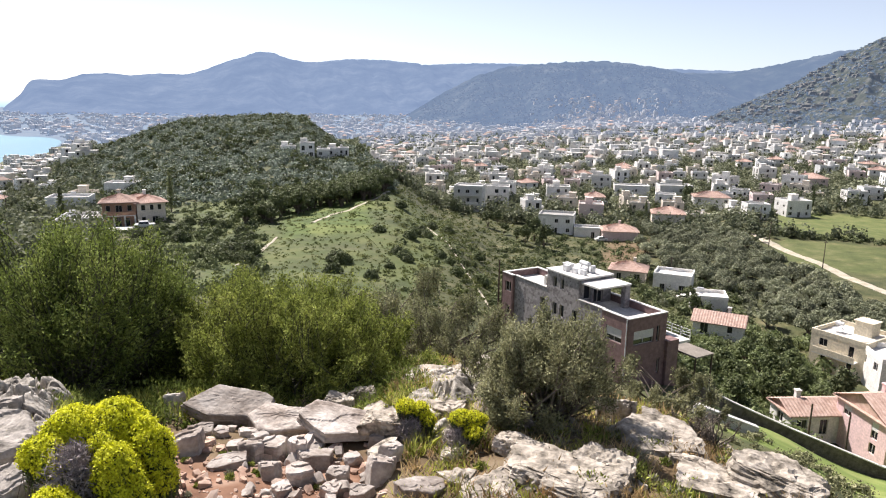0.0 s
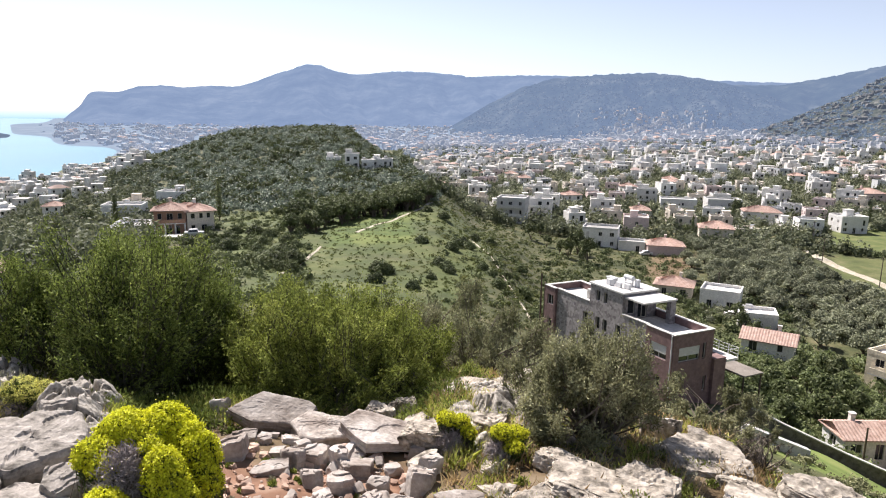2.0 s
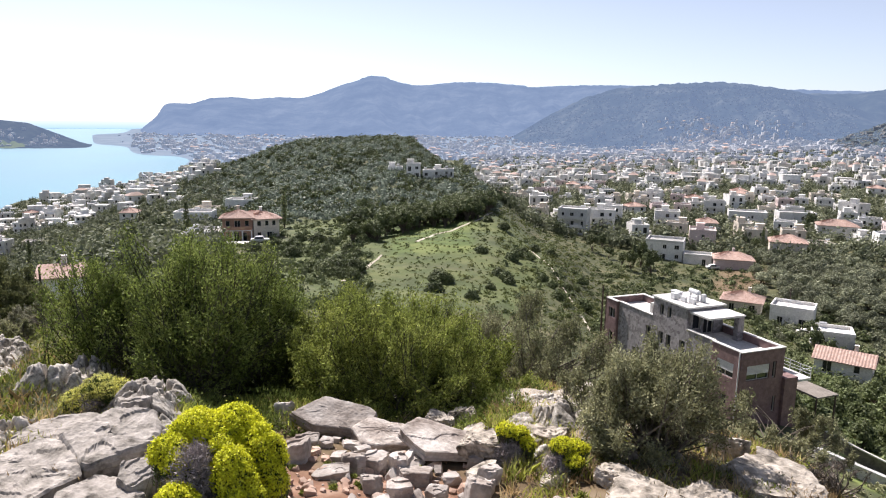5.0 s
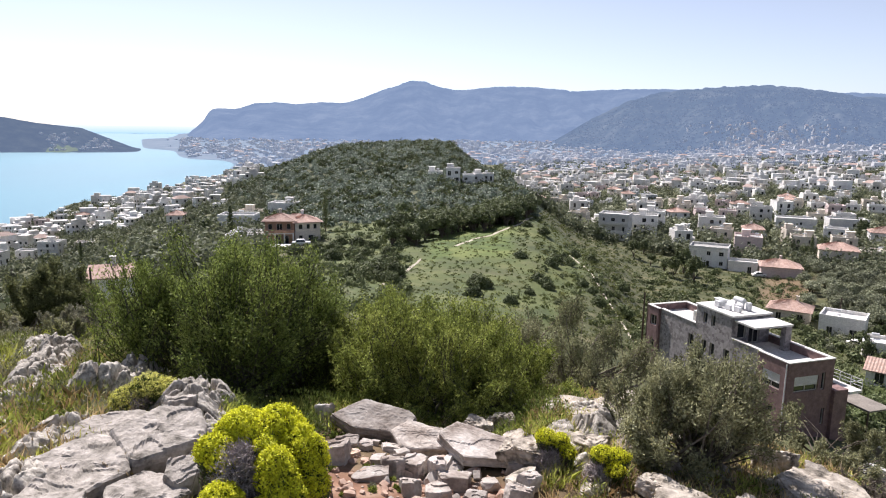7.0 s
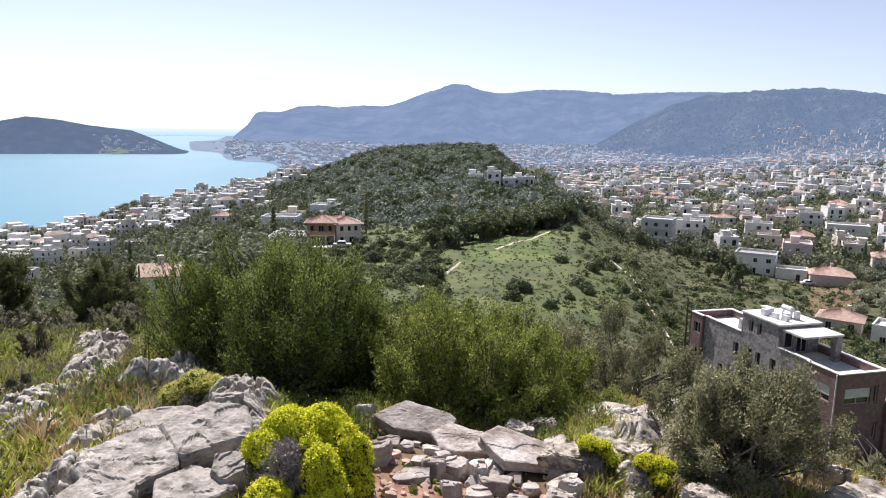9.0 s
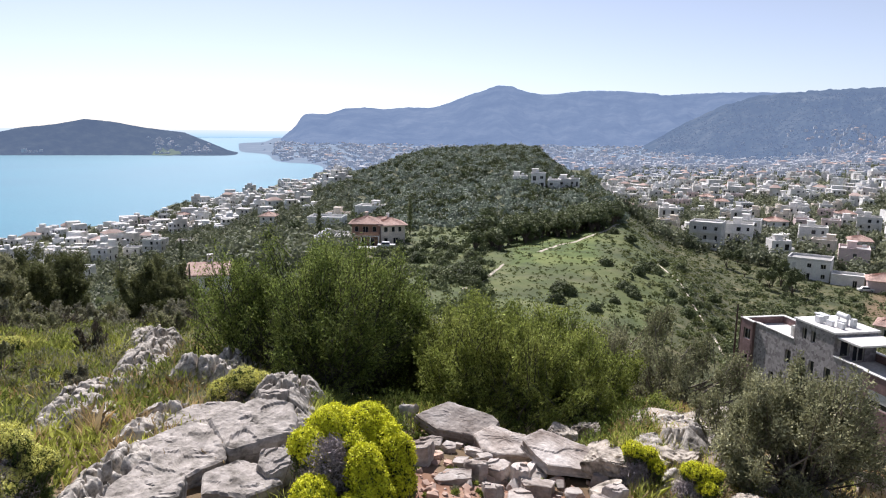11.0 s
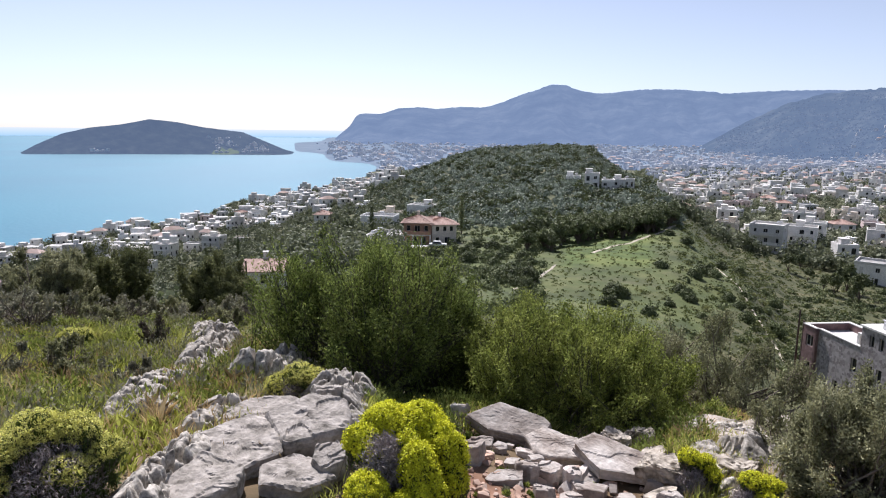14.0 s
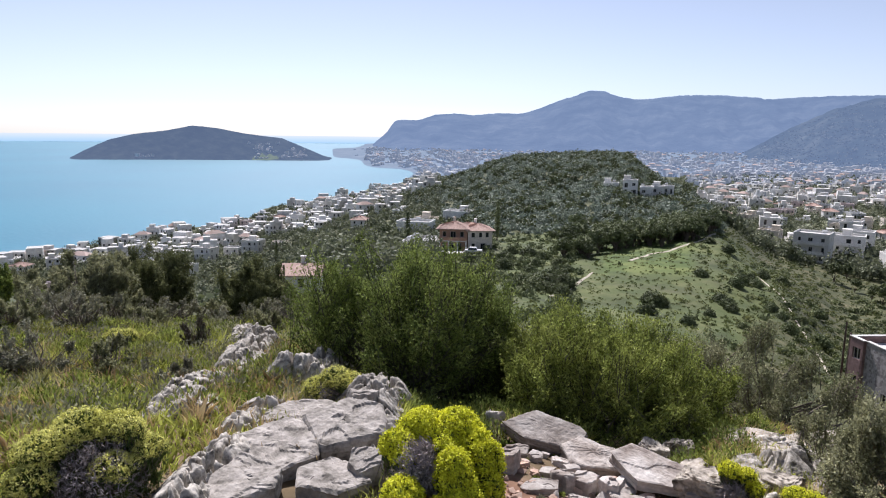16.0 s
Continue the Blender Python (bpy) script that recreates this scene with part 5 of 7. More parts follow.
# ---- builders: houses ----


def box(bm, x0, x1, y0, y1, z0, z1):
    v = [bm.verts.new(p) for p in ((x0, y0, z0), (x1, y0, z0), (x1, y1, z0), (x0, y1, z0), (x0, y0, z1), (x1, y0, z1), (x1, y1, z1), (x0, y1, z1))]
    for f in ((0, 3, 2, 1), (4, 5, 6, 7), (0, 1, 5, 4), (1, 2, 6, 5), (2, 3, 7, 6), (3, 0, 4, 7)):
        bm.faces.new([v[i] for i in f])
    return v


def wall(bm, m, length, z0, z1, openings, thick=0.25):
    """A wall along local x from 0 to length, outer face at y=0, with openings (x0, x1, za, zb) right through it."""
    xs = sorted({0, length, *[o[0] for o in openings], *[o[1] for o in openings]})
    zs = sorted({z0, z1, *[o[2] for o in openings], *[o[3] for o in openings]})
    made = []
    for i in range(len(xs) - 1):
        for j in range(len(zs) - 1):
            cx, cz = (xs[i] + xs[i + 1]) / 2, (zs[j] + zs[j + 1]) / 2
            if not any(o[0] < cx < o[1] and o[2] < cz < o[3] for o in openings):
                made += box(bm, xs[i], xs[i + 1], 0, thick, zs[j], zs[j + 1])
    bmesh.ops.remove_doubles(bm, verts=made, dist=0.0005)
    bmesh.ops.transform(bm, matrix=m, verts=[v for v in made if v.is_valid])


def window(parent, m, o, shutter=0.0, inset=0.12, name="window", simple=False):
    """A pane in a frame, set back in its opening; a lowered roller shutter covers that share of it from the top."""
    x0, x1, z0, z1 = o
    bm = bmesh.new()
    if simple:
        box(bm, x0 + 0.005, x1 - 0.005, 0.1, 0.14, z0 + 0.005, z1 - 0.005)
        f = part(name, bm, M_glass, parent)
        f.matrix_local = m
        return f
    t = 0.06
    for b in ((x0, x0 + t, z0, z1), (x1 - t, x1, z0, z1), (x0 + t, x1 - t, z0, z0 + t), (x0 + t, x1 - t, z1 - t, z1)):
        box(bm, b[0], b[1], inset - 0.02, inset + 0.05, b[2], b[3])
    if x1 - x0 > 1.0:
        c = (x0 + x1) / 2
        box(bm, c - t / 2, c + t / 2, inset - 0.02, inset + 0.05, z0 + t, z1 - t)
    f = part(name, bm, M_frame, parent)
    f.matrix_local = m
    bm = bmesh.new()
    box(bm, x0 + 0.01, x1 - 0.01, inset + 0.055, inset + 0.075, z0 + 0.01, z1 - 0.01)
    part("pane", bm, M_glass, f)
    if shutter:
        bm = bmesh.new()
        zb = z1 - shutter * (z1 - z0)
        k = max(3, int((z1 - zb) / 0.12))
        prof = [(inset - 0.03, zb)]
        for i in range(k):
            a, c = zb + (z1 - zb) * i / k, zb + (z1 - zb) * (i + 1) / k
            prof += [(inset - 0.075, a + 0.01), (inset - 0.075, c - 0.015), (inset - 0.05, c)]
        prof.append((inset - 0.03, z1))
        rows = [[bm.verts.new((x, p, q)) for p, q in prof] for x in (x0 + 0.02, x1 - 0.02)]
        for i in range(len(prof) - 1):
            bm.faces.new((rows[0][i], rows[1][i], rows[1][i + 1], rows[0][i + 1]))
        bm.faces.new((rows[0][0], rows[0][-1], rows[1][-1], rows[1][0]))
        part("shutter", bm, M_shutter, f, "pale lowered roller shutter")
    return f


def sides(w, d):
    """Poses of the four outer walls of a w by d block about its centre: front (-y), right, back, left."""
    return [pose(-w / 2, -d / 2, 0), pose(w / 2, -d / 2, 0, 0, 0, 90), pose(w / 2, d / 2, 0, 0, 0, 180), pose(-w / 2, d / 2, 0, 0, 0, 270)]


def hip_roof(w, d, h, over, gable=False, thick=0.14):
    """A tiled roof with tile rows as ridges down each slope."""
    bm = bmesh.new()
    a, b = w / 2 + over, d / 2 + over
    rx = a if gable else max(a - b, 0.15)
    ze = 0.0

    def slope(p0, p1, q0, q1):
        # p0-p1 the eave, q0-q1 the ridge above them
        p0, p1, q0, q1 = (Vector(p) for p in (p0, p1, q0, q1))
        n = max(6, int((p1 - p0).length / 0.45))
        nrm = (p1 - p0).cross(q0 - p0).normalized()
        last = None
        for i in range(2 * n + 1):
            t = i / (2 * n)
            e, r = p0.lerp(p1, t), q0.lerp(q1, t)
            up = nrm * (0.07 if i % 2 else 0.0)
            cur = (bm.verts.new(e + up), bm.verts.new(r + up))
            if last:
                bm.faces.new((last[0], cur[0], cur[1], last[1]))
            last = cur

    slope((-a, -b, ze), (a, -b, ze), (-rx, 0, h), (rx, 0, h))
    slope((a, b, ze), (-a, b, ze), (rx, 0, h), (-rx, 0, h))
    if not gable:
        slope((a, -b, ze), (a, b, ze), (rx, 0, h), (rx, 0, h))
        slope((-a, b, ze), (-a, -b, ze), (-rx, 0, h), (-rx, 0, h))
    box(bm, -a, a, -b, b, -thick, -0.004)
    if gable:
        for s in (-1, 1):
            v = [bm.verts.new(p) for p in ((s * (w / 2), -b, 0), (s * (w / 2), b, 0), (s * (w / 2), 0, h))]
            bm.faces.new(v)
    return bm


def house(name, label, w, d, floors, roof, body, seed, fh=3.0, per=None, parapet=0.7, balcony=False, category="house", faces=(0, 1, 3), deep=2.0):
    """A rendered house about its base centre, front to -y: walls with openings, roof, windows, balcony."""
    g = random.Random(seed)
    e = tagged(new(name), label, category)
    top = floors * fh
    bm = bmesh.new()
    wins = []
    for k, m in enumerate(sides(w, d)):
        L = w if k % 2 == 0 else d
        ops = []
        if k in faces:
            n = per[k % 2] if per else max(1, int(L / 3.2))
            for f in range(floors):
                for i in range(n):
                    if g.random() < 0.88:
                        c = (i + 0.5) * L / n + g.uniform(-0.2, 0.2)
                        ww = g.choice((0.9, 1.1, 1.4)) if L / n > 2.2 else 0.8
                        door = g.random() < 0.3
                        ops.append((c - ww / 2, c + ww / 2, f * fh + (0.15 if door else 0.95), f * fh + 2.25))
        wins.append((m, ops))
        if k % 2 == 0:
            wall(bm, m, L, -deep, top, ops)
        else:
            wall(bm, m @ pose(0.25, 0, 0), L - 0.5, -deep, top, [(o[0] - 0.25, o[1] - 0.25, o[2], o[3]) for o in ops])
    part("wall", bm, body, e)
    for m, ops in wins:
        for o in ops:
            window(e, m, o, shutter=g.choice((0, 0, 0.5, 1.0)) if w > 9 and floors < 3 and seed < 50 else 0, simple=seed >= 50)
    if roof == "flat":
        bm = bmesh.new()
        box(bm, -w / 2 + 0.25, w / 2 - 0.25, -d / 2 + 0.25, d / 2 - 0.25, top - 0.25, top - 0.004)
        part("roof_slab", bm, M_rooftop if seed >= 20 else M_concrete, e)
        bm = bmesh.new()
        for x0, x1, y0, y1 in ((-w / 2 - .04, w / 2 + .04, -d / 2 - .04, -d / 2 + .2), (-w / 2 - .04, w / 2 + .04, d / 2 - .2, d / 2 + .04), (-w / 2 - .04, -w / 2 + .2, -d / 2 + .2, d / 2 - .2), (w / 2 - .2, w / 2 + .04, -d / 2 + .2, d / 2 - .2)):
            box(bm, x0, x1, y0, y1, top + 0.003, top + parapet)
        part("parapet", bm, body, e)
        if g.random() < 0.4:
            bm = bmesh.new()
            x, y = g.uniform(-w / 4, w / 4), g.uniform(0, d / 4)
            box(bm, x - 1.4, x + 1.4, y - 1.3, y + 1.3, top - 0.004, top + 2.3)
            box(bm, x - 1.6, x + 1.6, y - 1.5, y + 1.5, top + 2.3, top + 2.45)
            part("stair_head", bm, body, e)
        if g.random() < 0.8:
            bm = bmesh.new()
            x, y = g.uniform(-w / 3, w / 3), g.uniform(-d / 4, 0)
            bmesh.ops.create_cone(bm, cap_ends=True, segments=10, radius1=0.3, radius2=0.3, depth=1.3, matrix=pose(x, y, top + 1.5, 0, 90, 0))
            vs = box(bm, x - 0.8, x + 0.8, y - 0.9, y - 0.1, top + 0.6, top + 0.68)
            bmesh.ops.transform(bm, matrix=pose(0, 0, 0), verts=vs)
            for dx in (-0.5, 0.5):
                box(bm, x + dx - 0.03, x + dx + 0.03, y - 0.05, y + 0.05, top, top + 1.3)
            part("solar_heater", bm, M_metal, e, "rooftop solar water heater with its tank")
    else:
        b2 = hip_roof(w, d, min(w, d) * 0.24, 0.45, roof == "gable")
        r = part("roof", b2, M_tile, e, "faded terracotta tile roof")
        r.location = (0, 0, top + 0.145)
        bm = bmesh.new()
        x = g.uniform(-w / 4, w / 4)
        box(bm, x - 0.3, x + 0.3, 0.4, 1.0, top, top + min(w, d) * 0.24 + 0.9)
        box(bm, x - 0.38, x + 0.38, 0.32, 1.08, top + min(w, d) * 0.24 + 0.9, top + min(w, d) * 0.24 + 1.05)
        part("chimney", bm, body, e)
    if balcony:
        for f in range(1, floors):
            bm = bmesh.new()
            box(bm, -w * 0.38, w * 0.38, -d / 2 - 1.3, -d / 2 - 0.003, f * fh - 0.18, f * fh)
            part("balcony", bm, M_concrete, e)
            bm = bmesh.new()
            box(bm, -w * 0.38, w * 0.38, -d / 2 - 1.3, -d / 2 - 1.2, f * fh + 0.003, f * fh + 0.95)
            part("balcony_front", bm, body, e)
    return e


def put(ob, b, r, yaw, sink=0.3):
    p = at(b, r)
    ob.matrix_world = pose(p.x, p.y, p.z - sink, 0, 0, yaw)
    return ob


# ---- the brick and stone house below the hilltop ----
villa = tagged(new("villa"), "three-storey brown brick and grey rubble-stone villa with roof terraces", "house")
villa.matrix_world = pose(18.0, 62.5, -27.4, 0, 0, 120.0)  # local x runs along the long front, local y to the camera side
BACK = -5.2


def slab_part(name, boxes, material, label="", parent=None):
    bm = bmesh.new()
    for q in boxes:
        box(bm, *q)
    return part(name, bm, material, parent or villa, label)


def villa_wall(name, x0, x1, y, z0, z1, ops, material, label="", ends=None, out=1):
    """A front (out=1) or back wall of the villa from x0 to x1 with its windows; the outer face at y."""
    bm = bmesh.new()
    m = pose(x1, y, 0, 0, 0, 180) if out > 0 else pose(x0, y, 0)
    L = x1 - x0
    loc = [(x1 - o[1], x1 - o[0], o[2], o[3]) if out > 0 else (o[0] - x0, o[1] - x0, o[2], o[3]) for o in ops]
    wall(bm, m, L, z0, z1, loc, 0.3)
    part(name, bm, material, villa, label)
    for o, q in zip(ops, loc):
        window(villa, m, q, shutter=o[4] if len(o) > 4 else 0, inset=0.16)


def villa_side(name, x, y0, y1, z0, z1, ops, material, out, label=""):
    """An end wall at x between y0 and y1 (y0 < y1); out: -1 faces -x, 1 faces +x."""
    bm = bmesh.new()
    m = pose(x, y0, 0, 0, 0, 90) if out > 0 else pose(x, y1, 0, 0, 0, 270)
    L = y1 - y0
    loc = [(o[0] - y0, o[1] - y0, o[2], o[3]) if out > 0 else (y1 - o[1], y1 - o[0], o[2], o[3]) for o in ops]
    wall(bm, m, L, z0, z1, loc, 0.3)
    part(name, bm, material, villa, label)
    for o, q in zip(ops, loc):
        window(villa, m, q, shutter=o[4] if len(o) > 4 else 0, inset=0.16)


BW, SW = "red-brown brick wall", "grey and mauve rubble-stone wall"
villa_wall("wall", 0, 3.75, 0, -2, 7.05, [(0.9, 3.1, 4.25, 5.7, 0.62), (1.5, 2.2, 1.1, 2.5)], M_brick, BW)
villa_side("wall", 0, BACK, -0.3, -2, 7.05, [(-3.5, -0.75, 4.25, 5.7, 0.62), (-4.3, -3.85, 4.2, 5.85), (-4.6, -4.2, 0.8, 2.4)], M_brick, -1, BW)
villa_side("wall", 3.75, -0.3, -0.12, -2, 7.0, [], M_brick, 1)
villa_wall("wall", 3.76, 18.9, -0.18, -2, 7.05, [(7.7, 8.5, 4.3, 5.7), (9.85, 10.55, 4.3, 5.7), (11.05, 11.75, 4.3, 5.7), (13.1, 13.9, 4.3, 5.7), (15.4, 16.1, 1.3, 2.6), (6.0, 6.8, 1.2, 2.6), (12.2, 13.0, 1.2, 2.6)], M_stonewall, SW)
villa_wall("wall", 18.91, 21.0, 0.10, -2, 7.05, [(19.3, 20.5, 4.9, 6.1), (19.5, 20.3, 2.0, 3.2)], M_brick, BW)
villa_side("wall", 21.0, BACK, -0.2, -2, 7.05, [(-3.6, -2.2, 4.3, 5.8)], M_brick, 1, BW)
villa_side("wall", 18.9, -0.17, 0.10, -2, 7.0, [], M_brick, -1)
villa_wall("wall", 0.3, 20.7, BACK, -2, 7.05, [(2, 3.4, 4.2, 5.8), (6, 7.4, 4.2, 5.8), (10, 11.4, 4.2, 5.8), (15, 16.4, 4.2, 5.8)], M_brick, BW, out=-1)
slab_part("terrace_floor", [(0.3, 20.7, BACK + 0.3, -0.48, 6.1, 6.3)], M_concrete, "sunlit pale concrete terrace floor")
slab_part("coping", [(-0.06, 3.75, -0.34, 0.06, 7.05, 7.13), (3.76, 7.55, -0.52, -0.12, 7.05, 7.13), (12.95, 18.9, -0.52, -0.12, 7.05, 7.13), (18.91, 21.06, -0.24, 0.16, 7.05, 7.13), (-0.06, 0.34, BACK + 0.35, -0.35, 7.05, 7.13),
                     (20.66, 21.06, BACK + 0.35, -0.25, 7.05, 7.13), (-0.06, 21.06, BACK - 0.06, BACK + 0.34, 7.05, 7.13)], M_concrete, "pale concrete parapet coping")
# tower storey
villa_wall("tower_wall", 7.6, 12.9, -0.181, 7.052, 9.15, [(10.0, 10.6, 7.45, 8.6), (11.2, 11.8, 7.45, 8.6)], M_stonewall, SW)
villa_side("tower_wall", 7.6, BACK + 0.4, -0.49, 6.3, 9.15, [(-1.9, -0.9, 6.9, 8.5), (-3.6, -2.3, 6.35, 8.4)], M_stonewall, -1, SW)
villa_side("tower_wall", 12.9, BACK + 0.4, -0.49, 6.3, 9.15, [(-3.2, -2.2, 6.4, 8.4)], M_stonewall, 1, SW)
villa_wall("tower_wall", 7.6, 12.9, BACK + 0.395, 6.3, 9.15, [], M_stonewall, SW, out=-1)
slab_part("tower_roof", [(7.45, 13.05, BACK + 0.25, -0.05, 9.15, 9.32)], M_concrete, "pale flat concrete tower roof")
slab_part("canopy", [(4.7, 7.44, BACK + 0.35, -0.35, 8.75, 8.92)], M_concrete, "pale concrete canopy over the terrace")
slab_part("pillar", [(4.75, 5.35, BACK + 0.45, BACK + 1.15, 6.3, 8.75)], M_stonewall, "square stone pillar")
slab_part("pillar", [(13.6, 13.95, -1.0, -0.6, 6.3, 8.0)], M_concrete)
slab_part("beam", [(12.95, 13.95, -1.0, -0.6, 8.0, 8.2)], M_concrete)
# rear terrace and lower wing
slab_part("lower_wing", [(-0.35, 9.0, BACK - 1.6, BACK - 0.004, -2, 4.1)], M_brick, BW)
slab_part("rear_terrace", [(-0.45, 14.0, BACK - 3.2, BACK - 1.61, 3.6, 3.85)], M_concrete, "pale rear terrace slab")
slab_part("awning_roof", [(2.5, 9.0, BACK - 2.6, BACK - 0.2, 5.9, 6.05)], M_concrete, "pale flat roof over the rear terrace")
slab_part("awning_post", [(2.6, 2.75, BACK - 2.5, BACK - 2.35, 4.1, 5.9)], M_concrete)
for i in range(9):
    slab_part("rail_post", [(-0.42 + i * 1.2, -0.36 + i * 1.2, BACK - 3.18, BACK - 3.12, 3.85, 4.85)], M_metal)
for z in (4.15, 4.45, 4.8):
    slab_part("rail", [(-0.42, 9.3, BACK - 3.17, BACK - 3.13, z, z + 0.04)], M_metal, "thin white metal rail")
slab_part("rail", [(-0.43, -0.39, BACK - 3.12, BACK - 1.62, 4.8, 4.84)], M_metal)
slab_part("pergola_roof", [(-1.2, 3.6, BACK - 6.2, BACK - 3.4, 1.9, 2.05)], M_pergola, "brown felt roof of a lean-to")
for x in (-1.1, 3.4):
    for y in (BACK - 6.1, BACK - 3.6):
        slab_part("post", [(x, x + 0.12, y, y + 0.12, -4, 1.9)], M_wood)
bm = bmesh.new()
bmesh.ops.create_cone(bm, cap_ends=True, segments=8, radius1=0.06, radius2=0.06, depth=8.5, matrix=pose(0.2, 0.07, 2.75))
part("downpipe", bm, M_metal, villa, "pale rainwater downpipe")
slab_part("pipe", [(21.15, 21.3, -0.1, 0.05, -2, 7.3)], M_wood, "tall dark pole beside the wall")
# tower roof clutter
for x, y, sx, sy, sz in ((8.3, -1.8, 0.75, 0.3, 0.5), (9.3, -1.5, 0.75, 0.3, 0.5), (9.2, -2.6, 0.75, 0.3, 0.45), (10.6, -1.4, 0.6, 0.5, 0.6), (8.6, -3.3, 0.4, 0.4, 0.8)):
    slab_part("air_conditioner", [(x, x + sx, y, y + sy, 9.36, 9.36 + sz)], M_metal, "white rooftop air-conditioning unit")
    slab_part("foot", [(x + 0.05, x + sx - 0.05, y + 0.05, y + sy - 0.05, 9.32, 9.36)], M_wood)
bm = bmesh.new()
bmesh.ops.create_cone(bm, cap_ends=True, segments=14, radius1=0.26, radius2=0.26, depth=1.3, matrix=pose(9.9, -2.9, 10.2, 0, 90, 0))
part("water_tank", bm, M_metal, villa, "white cylindrical rooftop water tank")
slab_part("tank_stand", [(9.3, 9.36, -3.0, -2.8, 9.32, 10.1), (10.4, 10.46, -3.0, -2.8, 9.32, 10.1)], M_metal)
slab_part("panel", [(10.9, 12.2, -2.4, -1.6, 9.9, 9.96)], M_metal, "pale solar panel")
slab_part("panel_leg", [(11.0, 11.05, -2.3, -1.7, 9.32, 9.9), (12.05, 12.1, -2.3, -1.7, 9.32, 9.9)], M_metal)

# ---- garden walls below the villa ----


def garden_wall(label, line, height, thick, material, cap):
    e = tagged(new("garden_wall"), label, "wall")
    pts = [at(b, r) for b, r in line]
    n = 40
    bm, bc = bmesh.new(), bmesh.new()
    for q, z0, z1, t in ((bm, -1.5, height, thick), (bc, height + 0.003, height + 0.12, thick + 0.14)):
        prev = None
        for i in range(n + 1):
            f = i / n * (len(pts) - 1)
            k = min(int(f), len(pts) - 2)
            p = pts[k].lerp(pts[k + 1], f - k)
            d = (pts[k + 1] - pts[k]).to_2d().normalized()
            s = Vector((-d.y, d.x, 0)) * t / 2
            cur = [q.verts.new(p + s + Vector((0, 0, z0))), q.verts.new(p - s + Vector((0, 0, z0))), q.verts.new(p - s + Vector((0, 0, z1))), q.verts.new(p + s + Vector((0, 0, z1)))]
            if prev:
                for a in range(4):
                    c = (a + 1) % 4
                    q.faces.new((prev[a], cur[a], cur[c], prev[c]))
            else:
                q.faces.new(cur)
            prev = cur
        q.faces.new(prev[::-1])
    part("masonry", bm, material, e)
    part("coping", bc, cap, e, "pale concrete coping")
    return e


garden_wall("long dark stone garden wall with pale coping", [(19.8, 70), (24.9, 73), (29.2, 76), (35.5, 81), (42, 88)], 1.35, 0.35, M_wallstone, M_concrete)
garden_wall("pale concrete retaining wall beside the lawn", [(21.8, 60), (24.0, 61), (26.8, 62.5)], 0.9, 0.5, M_concrete, M_concrete)

# ---- neighbouring houses ----
put(house("house", "two-storey pale pink house with terracotta roof beside the garden wall", 11, 9, 2, "gable", M_pinkhouse, 11, 2.7, (3, 2)), 36.2, 97, 6, -0.9)
put(house("house", "long low white house with faded terracotta roof behind the garden wall", 8.5, 5, 1, "gable", M_white, 12, 2.8, (3, 1)), 30.4, 97, 4, -0.9)
yh = house("house", "three-storey cream house with balconies and tiled awnings", 9, 9, 3, "flat", M_yellowhouse, 13, 2.8, (2, 2), balcony=True)
put(yh, 32.4, 128, -58, 2.8)
put(house("house", "white flat-roofed house beside the cream house", 8, 8, 2, "flat", M_white, 14, 2.9, (2, 2)), 35.4, 122, -10)
put(house("house", "low white rendered house with terracotta gable roof", 8.5, 6.0, 2, "gable", M_white, 15, 2.3, (2, 2)), 23.1, 131, -28, 1.1)
put(house("house", "small white flat-roofed house at the grove edge", 8.4, 7, 1, "flat", M_white, 16, 4.0, (2, 2)), 19.3, 164, -25)
put(house("house", "low cream house with terracotta roof", 8.5, 7, 1, "hip", M_cream, 17, 2.8, (2, 2)), 15.7, 169, -20)
put(house("house", "half-ruined low white house with bare walls", 7.5, 6, 1, "flat", M_white, 18, 2.8, (2, 1)), 22.0, 152, -15)
put(house("house", "tall white three-storey house at the town edge", 10.8, 9, 3, "flat", M_white, 19, 3.1, (3, 3), balcony=True), 2.2, 260, -12)
put(house("house", "white and blue flat-roofed house on the bare plot", 11.5, 9, 2, "flat", M_white, 20, 3.0, (3, 2)), 9.6, 231, -15)
put(house("house", "salmon-pink windowless apartment block", 9, 10, 2, "flat", M_pink, 21, 3.2, (1, 1)), 12.3, 264, -10)
put(house("house", "low white cottage at the grove edge", 8.4, 6, 1, "flat", M_white, 22, 3.0, (2, 1)), 12.1, 227, -12)
put(house("house", "low house with a reddish tiled roof", 11, 8, 1, "hip", M_pink, 23, 3.2, (3, 2)), 14.7, 224, -8)
put(house("house", "broad white two-storey house", 16, 10, 2, "flat", M_white, 24, 3.2, (4, 2), balcony=True), 15.4, 338, -10)
put(house("house", "two-storey house with brown tiled hip roof", 11, 9, 2, "hip", M_cream, 25, 2.8, (3, 2)), 18.4, 254, -14)
put(house("house", "broad white two-storey house", 15, 10, 2, "flat", M_white, 26, 3.2, (4, 2), balcony=True), 18.7, 341, -5)
put(house("house", "white villa with several roof terraces", 14, 9, 2, "hip", M_white, 27, 2.9, (4, 2)), 21.5, 307, -12)
put(house("house", "white flat-roofed house above the field", 10, 9, 2, "flat", M_white, 28, 3.0, (3, 2)), 27.3, 300, 5)
put(house("house", "pinkish two-storey house on the hillside", 14, 10, 2, "hip", M_pink, 29, 3.0, (3, 2)), 28.2, 402, 4)
